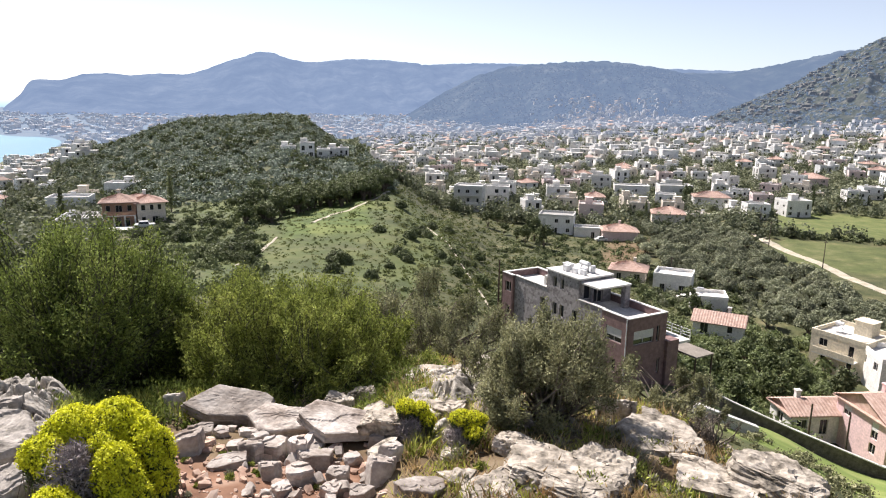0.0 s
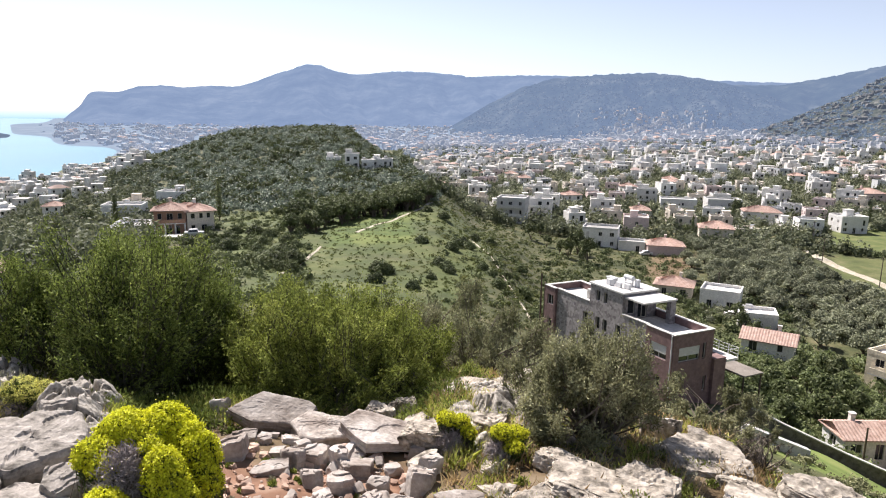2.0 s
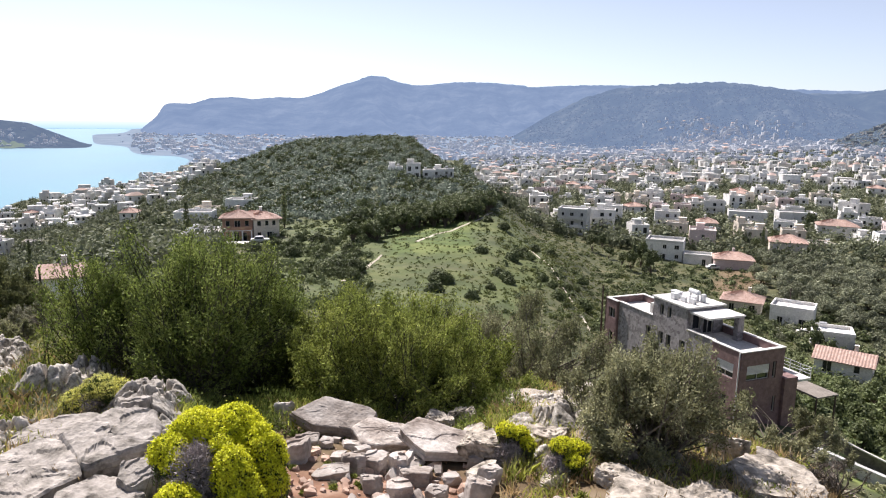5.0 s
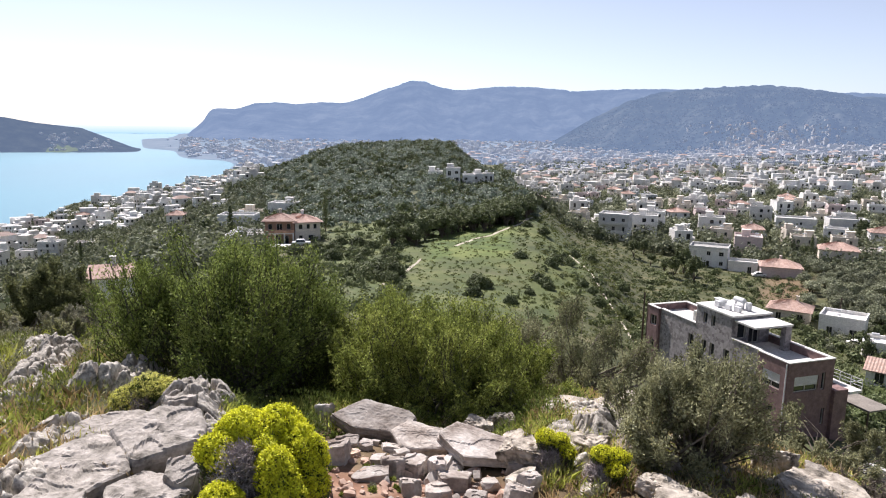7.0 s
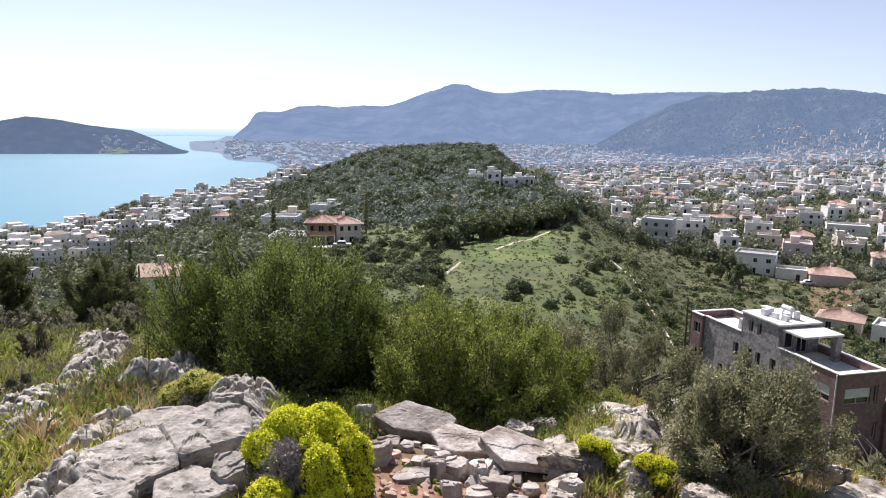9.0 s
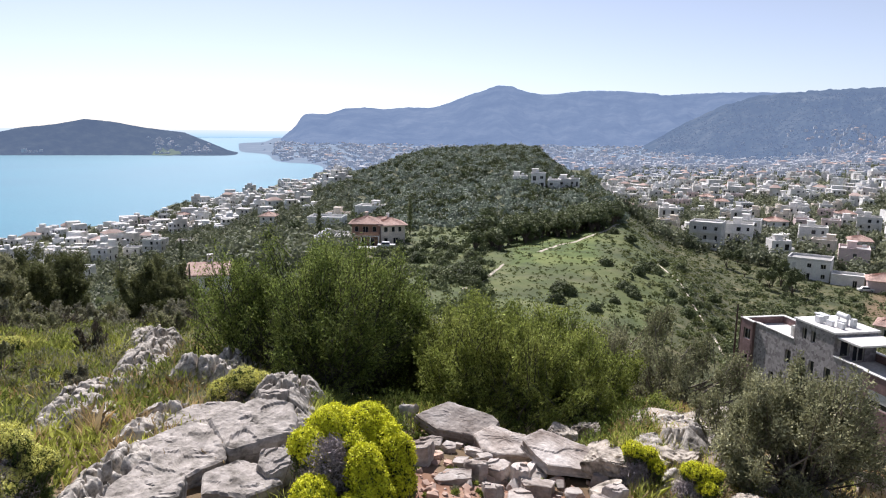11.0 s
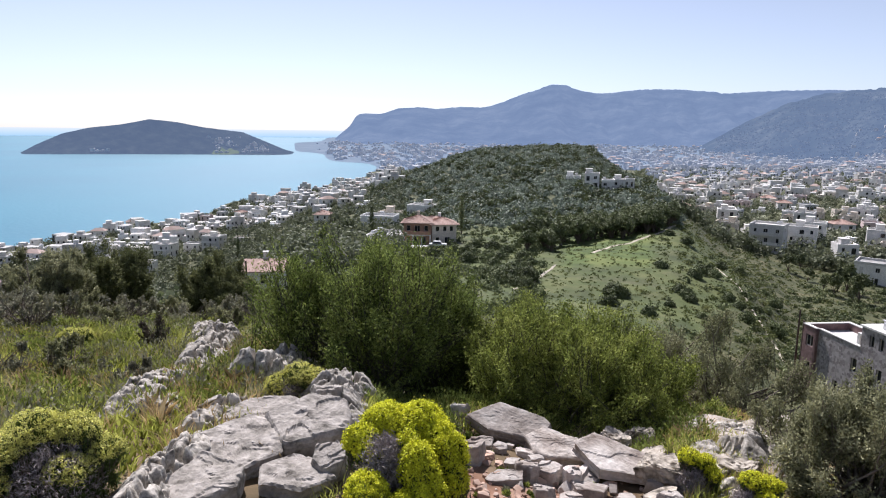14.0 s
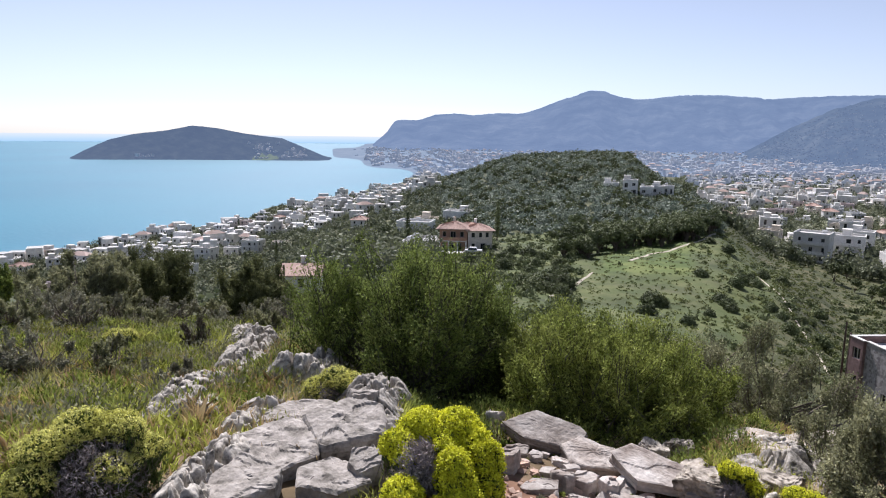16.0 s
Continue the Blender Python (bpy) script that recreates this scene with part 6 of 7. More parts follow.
for i, (b, r, w, fl) in enumerate([(-12.8, 312, 6.5, 1), (-11.3, 310, 6.3, 2), (-10.0, 309, 5.5, 2), (-9.15, 316, 5.6, 2), (-8.35, 321, 4.8, 2)]):
    put(house("house", "white terraced house on the wooded hillside", w, 7, fl, "flat", M_white, 30 + i, 2.9, (2, 2)), b, r, 12 - i, 0.8)
# the red-roofed house across the saddle
lodge = tagged(new("house"), "two-storey brown and beige house with terracotta roofs and a columned veranda", "house")


def lodge_part(name, boxes, material, label="", turn=None):
    bm = bmesh.new()
    for q in boxes:
        box(bm, *q)
    ob = part(name, bm, material, lodge, label)
    if turn:
        ob.matrix_local = turn
    return ob


bm = bmesh.new()
ops = [(0.6, 1.5, 0.2, 2.2), (2.3, 3.6, 0.2, 2.3), (4.4, 5.3, 0.2, 2.2), (0.7, 1.6, 3.6, 4.9), (2.6, 3.9, 3.1, 4.9), (4.9, 5.8, 3.6, 4.9)]
wall(bm, pose(-6.2, -3.2, 0), 6.6, -3, 5.4, ops)
wall(bm, pose(-6.2, 3.2, 0, 0, 0, 270), 6.15, -3, 5.4, [(1.2, 2.2, 3.6, 4.9), (3.9, 4.9, 0.9, 2.2)])
wall(bm, pose(0.4, -2.94, 0, 0, 0, 90), 6.14, -3, 5.4, [])
part("wall", bm, M_brickhouse, lodge, "brown brick wall")
for o in ops:
    window(lodge, pose(-6.2, -3.2, 0), o, inset=0.14)
bm = bmesh.new()
ops = [(0.8, 1.7, 0.9, 2.2), (3.0, 4.2, 0.2, 2.2), (0.8, 1.7, 3.6, 4.8), (2.6, 3.4, 3.6, 4.8), (4.2, 5.0, 3.6, 4.8)]
m = pose(0.66, -3.6, 0, 0, 0, 14)
wall(bm, m, 5.8, -3, 5.1, ops)
wall(bm, m @ pose(5.8, 0.26, 0, 0, 0, 90), 5.8, -3, 5.1, [(1.5, 2.5, 3.5, 4.7)])
wall(bm, m @ pose(5.5, 6.1, 0, 0, 0, 180), 5.2, -3, 5.1, [])
part("wall", bm, M_cream, lodge, "pale beige rendered wall")
for o in ops:
    window(lodge, m, o, inset=0.14)
for w, d, h, place in ((6.9, 6.6, 1.5, pose(-2.9, 0, 5.55)), (6.0, 6.2, 1.4, pose(2.75, 0.15, 5.25, 0, 0, 14))):
    r = part("roof", hip_roof(w, d, h, 0.55), M_tile, lodge, "faded terracotta tile roof")
    r.matrix_local = place
lodge_part("balcony", [(-6.2, 0.4, -4.9, -3.21, 2.75, 2.95)], M_concrete, "pale veranda roof slab")
lodge_part("balcony_front", [(-6.2, 0.4, -4.9, -4.8, 2.953, 3.75)], M_brickhouse)
for x in (-6.1, -4.0, -1.9, 0.1):
    lodge_part("column", [(x, x + 0.3, -4.85, -4.55, -2.0, 2.747)], M_white, "white veranda column")
lodge_part("terrace_wall", [(-8.6, 3.0, -7.4, -7.1, -3.5, 0.35), (-8.6, 3.0, -7.09, -3.25, -3.5, -0.05)], M_concrete, "pale terrace wall")
lodge_part("chimney", [(-3.4, -2.8, 0.9, 1.5, 5.6, 7.7), (-3.5, -2.7, 0.8, 1.6, 7.7, 7.85)], M_cream)
lodge_part("pergola_beam", [(-10.4, -6.3, -2.9, -2.75, 2.3, 2.45), (-10.4, -6.3, 0.6, 0.75, 2.3, 2.45)] + [(-10.3 + 0.6 * k, -10.2 + 0.6 * k, -3.1, 0.9, 2.453, 2.55) for k in range(7)], M_white, "white timber pergola")
for x in (-10.3, -8.4):
    for y in (-2.9, 0.6):
        lodge_part("pergola_post", [(x, x + 0.15, y, y + 0.15, -3, 2.3)], M_white)
put(lodge, -24.6, 163, 20, 0.2)
put(house("house", "white annex of the red-roofed house", 7, 6, 1, "flat", M_white, 42, 3.2, (2, 1)), -28.4, 172, 15)
put(house("house", "white flat-roofed house behind the red-roofed house", 10, 8, 1, "flat", M_white, 43, 3.4, (3, 2)), -25.3, 268, 5)
put(house("house", "cream house behind the red-roofed house", 8, 7, 1, "flat", M_cream, 44, 3.4, (2, 2)), -28.0, 272, 5)
put(house("house", "white house with pale roof below the saddle", 11, 8, 2, "flat", M_white, 45, 2.9, (3, 2)), -28.9, 220, 14)
put(house("house", "small white house with faded tiled roof down the slope", 4.6, 5.5, 2, "gable", M_white, 46, 2.5, (1, 1)), -38.4, 92, 30, 0.2)
put(house("house", "low terracotta-roofed wing behind the brown house", 8, 6, 1, "hip", M_white, 47, 4.6, (2, 1)), -24.3, 176, 8)
put(house("house", "small white outbuilding beside the brown house", 4, 4, 1, "flat", M_white, 48, 2.8, (1, 1)), -29.4, 163, 15)
slab = bmesh.new()
box(slab, -6, 6, -2, 2, -1, 0.25)
drive = part("driveway", slab, M_concrete, None)
tagged(drive, "pale concrete forecourt before the red-roofed house", "driveway", kind="structure")
put(drive, -24.6, 154, 18, 0.0)

# ---- the town ----
VARIANTS = []
for i, (w, d, fl, roof, body, text) in enumerate([
        (8.5, 7, 2, "flat", M_white, "white flat-roofed two-storey town house"), (7, 7, 1, "flat", M_white, "small white flat-roofed town house"), (9, 7.5, 2, "hip", M_white, "white town house with terracotta hip roof"),
        (8, 6.5, 2, "flat", M_cream, "cream flat-roofed two-storey town house"), (10, 8, 3, "flat", M_white, "white three-storey apartment house with balconies"), (8, 7, 1, "flat", M_cream, "low cream flat-roofed town house"),
        (8, 8, 2, "flat", M_pink, "pale pink flat-roofed town house"), (10, 7, 2, "flat", M_grey, "unfinished grey concrete town house"), (6.5, 6.5, 2, "flat", M_white, "white cube-shaped town house")]):
    VARIANTS.append((house("house", text, w, d, fl, roof, body, 60 + i, 2.75, None, balcony=fl > 1 and i % 2 == 0, faces=(0, 1, 3), deep=3.0), w, d))

g = np.random.default_rng(21)
taken = []
for ob in scene.objects:
    if ob.parent is None and ob.name.split(".")[0] in ("house", "villa") and ob not in [v[0] for v in VARIANTS]:
        taken.append((ob.matrix_world.translation.x, ob.matrix_world.translation.y, 9.0))


def free(x, y, rad):
    return all((x - a) ** 2 + (y - b) ** 2 > (rad + c) ** 2 for a, b, c in taken)


def town_spot(b, r):
    """Whether houses stand at that bearing and distance."""
    if b > -5:
        if r < 232 or (b < 9 and r < 262 - 3 * b) or (b > 13.2 and r < 272 and not b > 36) or (b > 26 and r < 345) or (b < -1 and r < 340):
            return False
        return True
    return -66 < b < -29.5 and r > 215


used = set()
count = 0
tries = 0
while count < 200 and tries < 9000:
    tries += 1
    if g.random() < 0.83:
        b, r = g.uniform(-4.5, 36), 232 + 330 * g.random() ** 1.2
    else:
        b, r = g.uniform(-62, -30), 290 + 360 * g.random()
    if not town_spot(b, r):
        continue
    k = int(g.integers(0, len(VARIANTS)))
    v, w, d = VARIANTS[k]
    p = at(b, r)
    if p.z < SEA + 1.5 or not free(p.x, p.y, max(w, d) * (0.62 if b > -10 else 0.55)):
        continue
    taken.append((p.x, p.y, max(w, d) * 0.6))
    yaw = -b * 0.4 + g.normal(0, 12) + g.choice((0, 90, 0, -20))
    m = pose(p.x, p.y, p.z - 0.4, 0, 0, yaw)
    if k not in used:
        v.matrix_world = m
        used.add(k)
    else:
        copy_thing(v, m)
    count += 1
for v, w, d in VARIANTS:
    tagged(v, group="town houses")
for k in range(len(VARIANTS)):
    if k not in used:
        put(VARIANTS[k][0], 20 + k, 420 + 20 * k, 0)
for ob in scene.objects:
    if ob.parent is None and ob.name.split(".")[0] == "house":
        tagged(ob, group="town houses")


CUBE = np.array([(-1, -1, 0), (1, -1, 0), (1, 1, 0), (-1, 1, 0), (-1, -1, 1), (1, -1, 1), (1, 1, 1), (-1, 1, 1)], float)
CUBE_F = np.array([(4, 5, 6, 7), (0, 1, 5, 4), (1, 2, 6, 5), (2, 3, 7, 6), (3, 0, 4, 7)])


def boxes_part(name, rows, material, parent, label=""):
    """Many boxes as one mesh; a row: x, y, z, yaw, x0, x1, y0, y1, z0, z1 about the turned place."""
    a = np.array(rows, float)
    c, h = (a[:, 4:8:2] + a[:, 5:9:2]) / 2, (a[:, 5:9:2] - a[:, 4:8:2]) / 2
    lx = c[:, :1] + CUBE[None, :, 0] * h[:, :1]
    ly = c[:, 1:] + CUBE[None, :, 1] * h[:, 1:]
    lz = a[:, 8:9] + CUBE[None, :, 2] * (a[:, 9:10] - a[:, 8:9])
    cs, sn = np.cos(a[:, 3:4]), np.sin(a[:, 3:4])
    v = np.stack([a[:, 0:1] + lx * cs - ly * sn, a[:, 1:2] + lx * sn + ly * cs, a[:, 2:3] + lz], -1).reshape(-1, 3)
    f = (CUBE_F[None] + 8 * np.arange(len(a))[:, None, None]).reshape(-1, 4)
    return tagged(mesh_object(name, v.tolist(), f.tolist(), material, parent, label), kind="stuff")


def far_blocks(name, label, spots, body, roofed, seed, fine=True):
    """Far houses, too many to tell apart: stepped blocks with parapets, roof decks, windows let into the faces, some tiled roofs."""
    g = np.random.default_rng(seed)
    W, G, R, TV, TF = [], [], [], [], []
    for x, y, z, s in spots:
        w, d, h = s * g.uniform(0.8, 1.35), s * g.uniform(0.7, 1.0), g.choice((3.3, 3.4, 6.2, 6.4, 9.0)) * (0.9 + 0.1 * s / 10)
        yaw = -math.atan2(x, y) * 0.7 + g.uniform(-0.6, 0.6)
        place = (x, y, z, yaw)
        tiled = g.random() < roofed
        W.append((*place, -w / 2, w / 2, -d / 2, d / 2, -2.5, h))
        if not tiled:
            R.append((*place, -w / 2 + 0.3, w / 2 - 0.3, -d / 2 + 0.3, d / 2 - 0.3, h - 0.2, h + 0.05))
        if g.random() < 0.35 and not tiled:
            W.append((*place, -w * 0.3, w * 0.12, -d / 4, d / 4, h, h + 2.2))
        if g.random() < 0.5:
            q = g.choice((-1, 1))
            a, b = sorted((q * w / 2, q * w * g.uniform(0.75, 1.0)))
            W.append((*place, a, b, -d * 0.35, d * 0.3, -2.5, h * g.uniform(0.45, 0.7)))
        n = max(2, int(w / 2.6))
        for f in range(int(h / 3)):
            for i in range(n):
                cx = -w / 2 + (i + 0.5) * w / n
                if fine and g.random() < 0.8:
                    G.append((*place, cx - 0.55, cx + 0.55, -d / 2 - 0.06, -d / 2 + 0.1, f * 3 + 0.8, f * 3 + 2.3))
            if g.random() < 0.25:
                W.append((*place, -w * 0.35, w * 0.3, -d / 2 - 1.2, -d / 2, f * 3 + 2.7, f * 3 + 2.85))
        if tiled:
            a, b2, o = w / 2 + 0.4, d / 2 + 0.4, len(TV)
            cs, sn = math.cos(yaw), math.sin(yaw)
            TV += [(x + p * cs - q * sn, y + p * sn + q * cs, z + k) for p, q, k in ((-a, -b2, h), (a, -b2, h), (a, b2, h), (-a, b2, h), (-a * 0.35, 0, h + 1.9), (a * 0.35, 0, h + 1.9))]
            TF += [tuple(o + k for k in fc) for fc in ((0, 1, 5, 4), (2, 3, 4, 5), (1, 2, 5), (3, 0, 4))]
    e = tagged(new(name), label, "houses", kind="stuff")
    boxes_part("house_walls", W, body, e)
    boxes_part("house_roofs", R, M_rooftop if fine else body, e, "grey flat roof decks")
    if G:
        boxes_part("house_windows", G, M_glass, e)
    if TF:
        tagged(mesh_object("house_roofs", TV, TF, M_tilefar, e), kind="stuff")
    return e


def scatter_spots(n, pick, size, sep, seed):
    g = np.random.default_rng(seed)
    P = np.array([pick(g) for _ in range(n * 3)])
    X, Y = P[:, 1] * np.sin(np.radians(P[:, 0])), P[:, 1] * np.cos(np.radians(P[:, 0]))
    Z = land(X, Y)
    out, grid = [], set()
    for x, y, z in zip(X, Y, Z):
        key = (int(x // sep), int(y // sep))
        if key in grid or z < SEA + 1.2 or len(out) >= n:
            continue
        grid.add(key)
        out.append((float(x), float(y), float(z), g.uniform(*size)))
    return out


mid1 = scatter_spots(620, lambda g: (g.uniform(-6, 37), 560 + 340 * g.random() ** 1.15), (5.0, 9.5), 12, 31)
far_blocks("far_houses", "white and cream far houses of the town on the plain", mid1, M_farwall, 0.14, 1)
mid3 = scatter_spots(1000, lambda g: (g.uniform(-7, 37), 880 + 430 * g.random()), (5, 9), 11, 36)
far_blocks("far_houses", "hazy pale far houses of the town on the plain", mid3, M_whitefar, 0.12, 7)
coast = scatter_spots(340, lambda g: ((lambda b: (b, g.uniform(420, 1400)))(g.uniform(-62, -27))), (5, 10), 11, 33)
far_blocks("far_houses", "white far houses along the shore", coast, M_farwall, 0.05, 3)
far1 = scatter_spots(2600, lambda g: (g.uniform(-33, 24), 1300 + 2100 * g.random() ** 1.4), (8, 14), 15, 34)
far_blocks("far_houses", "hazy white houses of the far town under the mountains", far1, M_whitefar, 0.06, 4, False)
face = drop_on(island)
isl = []
gi = np.random.default_rng(88)
for i in range(46):
    b, r = (gi.uniform(-42.4, -37.8), gi.uniform(2055, 2200)) if i < 42 else (-50.6 + 0.35 * (i - 42), 2120)
    x, y = r * math.sin(radians(b)), r * math.cos(radians(b))
    z = face(x, y)
    if z is not None:
        isl.append((x, y, z, 9))
# a pale pasture on the island
V, F = [], []
for i in range(12):
    for j in range(6):
        wide = 62 * math.sin(math.pi * (i + 0.4) / 12) ** 0.6 * (1 + 0.25 * math.sin(i * 1.9))
        b, r = -42.2 + 0.19 * i, 2040 + wide * j / 5 + 8 * math.sin(i * 0.8)
        x, y = r * math.sin(radians(b)), r * math.cos(radians(b))
        V.append((x, y, (face(x, y) or SEA) + 1.2))
for i in range(11):
    for j in range(5):
        F.append((i * 6 + j, i * 6 + j + 1, (i + 1) * 6 + j + 1, (i + 1) * 6 + j))
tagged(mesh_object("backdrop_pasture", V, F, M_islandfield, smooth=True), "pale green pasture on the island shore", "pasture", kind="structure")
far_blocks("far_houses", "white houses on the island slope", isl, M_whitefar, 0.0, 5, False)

g = np.random.default_rng(77)
slope_town = []
face = drop_on(dark_range)
for i in range(520):
    b, t = g.normal(13.5, 2.6), g.random() ** 2.0 * 0.42
    rr = 1800 + 1200 * t
    x, y = rr * math.sin(radians(b)), rr * math.cos(radians(b))
    zz = face(x, y)
    if zz is not None:
        slope_town.append((x, y, zz + 0.5, g.uniform(6, 9)))
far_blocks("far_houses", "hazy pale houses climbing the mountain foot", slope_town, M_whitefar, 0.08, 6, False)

# ---- trees and scrub ----


def tree(name, label, sx, sz, n, leaf, trunk, material, seed, category="tree", group=""):
    g = np.random.default_rng(seed)
    e = tagged(new(name), label, category, group)
    q = []
    lob = 6
    for i in range(lob):
        a = 2 * math.pi * i / lob + g.uniform(0, 0.6)
        o = np.array([math.cos(a) * sx * 0.45, math.sin(a) * sx * 0.45, trunk + sz * g.uniform(0.25, 0.65)])
        q.append(clump_quads(o, sx * g.uniform(0.45, 0.68), sz * g.uniform(0.4, 0.55), n // lob, leaf, g))
    q.append(clump_quads(np.array([0, 0, trunk + sz * 0.75]), sx * 0.5, sz * 0.45, n // 5, leaf, g))
    quads_object("crown", np.concatenate(q), material, e)
    v, f = tube([(0, 0, -0.6), (0.05 * sx, 0, trunk * 0.6), (0, 0.05 * sx, trunk + sz * 0.3)], [0.11 * sx + 0.05, 0.085 * sx + 0.04, 0.05 * sx], 6)
    V, F = list(v), list(f)
    for i in range(4):
        a = i * 1.6 + g.uniform(0, 0.5)
        v, f = tube([(0, 0, trunk * 0.7), (math.cos(a) * sx * 0.3, math.sin(a) * sx * 0.3, trunk + sz * 0.25), (math.cos(a) * sx * 0.6, math.sin(a) * sx * 0.6, trunk + sz * 0.5)], [0.05 * sx, 0.035 * sx, 0.015 * sx], 5)
        o = len(V)
        V += v
        F += [tuple(k + o for k in z) for z in f]
    mesh_object("trunk", V, F, M_bark, e, smooth=True)
    return e


def plant(kinds, spots, seed, scale=(0.8, 1.25)):
    """Set copies of the kinds at spots (bearing, distance)."""
    g = np.random.default_rng(seed)
    for i, (b, r) in enumerate(spots):
        p = at(b, r)
        m = pose(p.x, p.y, p.z, 0, 0, g.uniform(0, 360)) @ Matrix.Diagonal((*[g.uniform(*scale)] * 3, 1))
        if i < len(kinds):
            kinds[i].matrix_world = m
        else:
            src = kinds[int(g.integers(0, len(kinds)))]
            o = copy_thing(src, m)
            o.matrix_world = m


olives = [tree("olive_tree", "grey-green olive tree with a rounded crown in the grove", 2.0 + 0.2 * i, 2.5, 1000, 0.2, 0.5, M_olive, 300 + i, group="olive grove") for i in range(5)]
spots = []
g = np.random.default_rng(44)
for row in range(26):
    for col in range(34):
        x, y = 22 + col * 5.4 + g.normal(0, 0.9), 118 + row * 5.6 + g.normal(0, 0.9)
        b, r = math.degrees(math.atan2(x, y)), math.hypot(x, y)
        lane = 222 - 6.0 * (b - 27)
        if (16.5 < b < 37 and r < lane - 13 and 142 < r < 250 - 28 * smoothstep(25, 29, b) - 25 * smoothstep(29, 36, b) and not (b < 21 and r < 172) and free(x, y, 2.5)) or (15.5 < b < 24.5 and 200 < r < 222 + 5 * (b - 15.5) and r < lane - 3 and free(x, y, 2)):
            spots.append((b, r))
g.shuffle(spots)
plant(olives, [tuple(q) for q in spots[:295]], 45)


def shrub(seed, sx=1.35, sz=1.2):
    """A compact rounded shrub, leafy down to the ground on short stems."""
    g = np.random.default_rng(seed)
    e = tagged(new("shrub"), "rounded dark green shrub on the dry meadow", "shrub", "meadow shrubs")
    q = [clump_quads(np.array([0, 0, 0.1]), sx * 0.8, sz, 500, 0.14, g)]
    for i in range(6):
        a = i * 1.05 + g.uniform(0, 0.5)
        q.append(clump_quads(np.array([math.cos(a) * sx * 0.5, math.sin(a) * sx * 0.5, 0.0]), sx * g.uniform(0.4, 0.6), sz * g.uniform(0.5, 0.8), 180, 0.14, g))
    quads_object("crown", np.concatenate(q), M_crown, e)
    V, F = limbs(np.array([0, 0, -0.2]), [(math.cos(k) * sx * 0.4, math.sin(k) * sx * 0.4, sz * 0.6) for k in range(6)], 0.05, g)
    mesh_object("stem", V, F, M_bark, e)
    return e


shrubs = [shrub(320 + i, 1.2 + 0.12 * i, 1.05 + 0.1 * i) for i in range(4)]
MEADOW = [(-11.1, 98), (-10.3, 100), (-9.7, 98), (-10.6, 95), (-9.2, 104), (-8.7, 103), (-9.4, 94), (-5.6, 128), (-5.4, 126), (-3.0, 127), (-2.5, 129), (-2.8, 124), (-1.9, 134), (-1.4, 131), (-3.3, 108), (-3.0, 106),
          (-3.9, 110), (-0.2, 115), (0.6, 112), (1.2, 104), (1.9, 118), (-4.6, 100), (-2.0, 97), (-0.8, 96), (2.6, 126), (3.3, 108), (3.0, 140), (-6.2, 92), (-1.0, 150), (0.4, 155), (-3.6, 160), (-5.0, 165)]
plant(shrubs, MEADOW, 46, (0.6, 1.45))
dark = [tree("tree", "dark evergreen tree at the meadow edge", 2.4, 3.4, 520, 0.24, 0.8, M_crown, 330 + i, group="trees at the meadow edge") for i in range(4)]
spots = []
g = np.random.default_rng(47)
for i in range(170):
    f = g.random()
    b = -16.5 + 12.0 * f
    r = 140 + 40 * f + 5 * math.sin(b * 2.3) + abs(g.normal(0, 16))
    spots.append((b, r))
plant(dark, spots, 48, (0.4, 1.25))
patch_sp = [(-19.6 + 3.4 * g.random(), 101 + 13 * g.random()) for _ in range(34)] + [(-25 + 9 * g.random(), 118 + 32 * g.random()) for _ in range(24)]
plant(shrubs, patch_sp, 49, (0.7, 1.5))
cy = []
for i in range(1):
    e = tagged(new("cypress"), "tall slim dark green cypress", "tree", "cypresses")
    gg = np.random.default_rng(350)
    q = [clump_quads(np.array([0, 0, z]), 0.95 * math.sin(math.pi * min(1, (10.2 - z) / 11)) + 0.12, 0.7, 60, 0.22, gg) for z in np.linspace(0.8, 9.2, 15)]
    quads_object("crown", np.concatenate(q), M_crown, e)
    v, f = tube([(0, 0, -0.5), (0, 0, 5), (0, 0, 9)], [0.2, 0.14, 0.05], 6)
    mesh_object("trunk", v, f, M_bark, e)
    cy.append(e)
plant(cy, [(17.3, 262), (16.7, 268), (27.6, 306), (28.6, 310), (7.2, 205), (-29.6, 185), (-22.0, 180), (19.6, 300), (-43.0, 300), (-40.5, 280)], 51, (0.7, 1.1))
conif = [tree("pine_tree", "tall dark green pine at the town edge", 2.6, 5.2, 900, 0.36, 0.8, M_crown, 360 + i, group="town edge pines") for i in range(3)]
garden = [tree("garden_tree", "bright green rounded garden tree below the villa", 2.3, 3.4, 800, 0.24, 0.6, M_garden, 370 + i, group="garden trees") for i in range(4)]
plant(garden, [(26.4, 116), (27.3, 112), (28.6, 118), (25.2, 120), (23.6, 112), (24.4, 108), (25.0, 112), (22.4, 106), (21.4, 100), (26.0, 106), (27.2, 104), (20.0, 96), (31.0, 108), (23.0, 118), (28.2, 104), (21.8, 112), (24.8, 100), (29.6, 112), (22.8, 98), (26.8, 124)], 53, (0.6, 1.15))
plant(conif, [(7.0, 198), (6.3, 205), (7.8, 208), (5.2, 214), (8.6, 196), (20.6, 152), (21.0, 145), (28.0, 122), (32.2, 110),
              (3.8, 222), (4.6, 232), (16.2, 262), (19.8, 330), (11.0, 252), (-31.5, 205), (-33.5, 190)], 52, (0.55, 1.1))


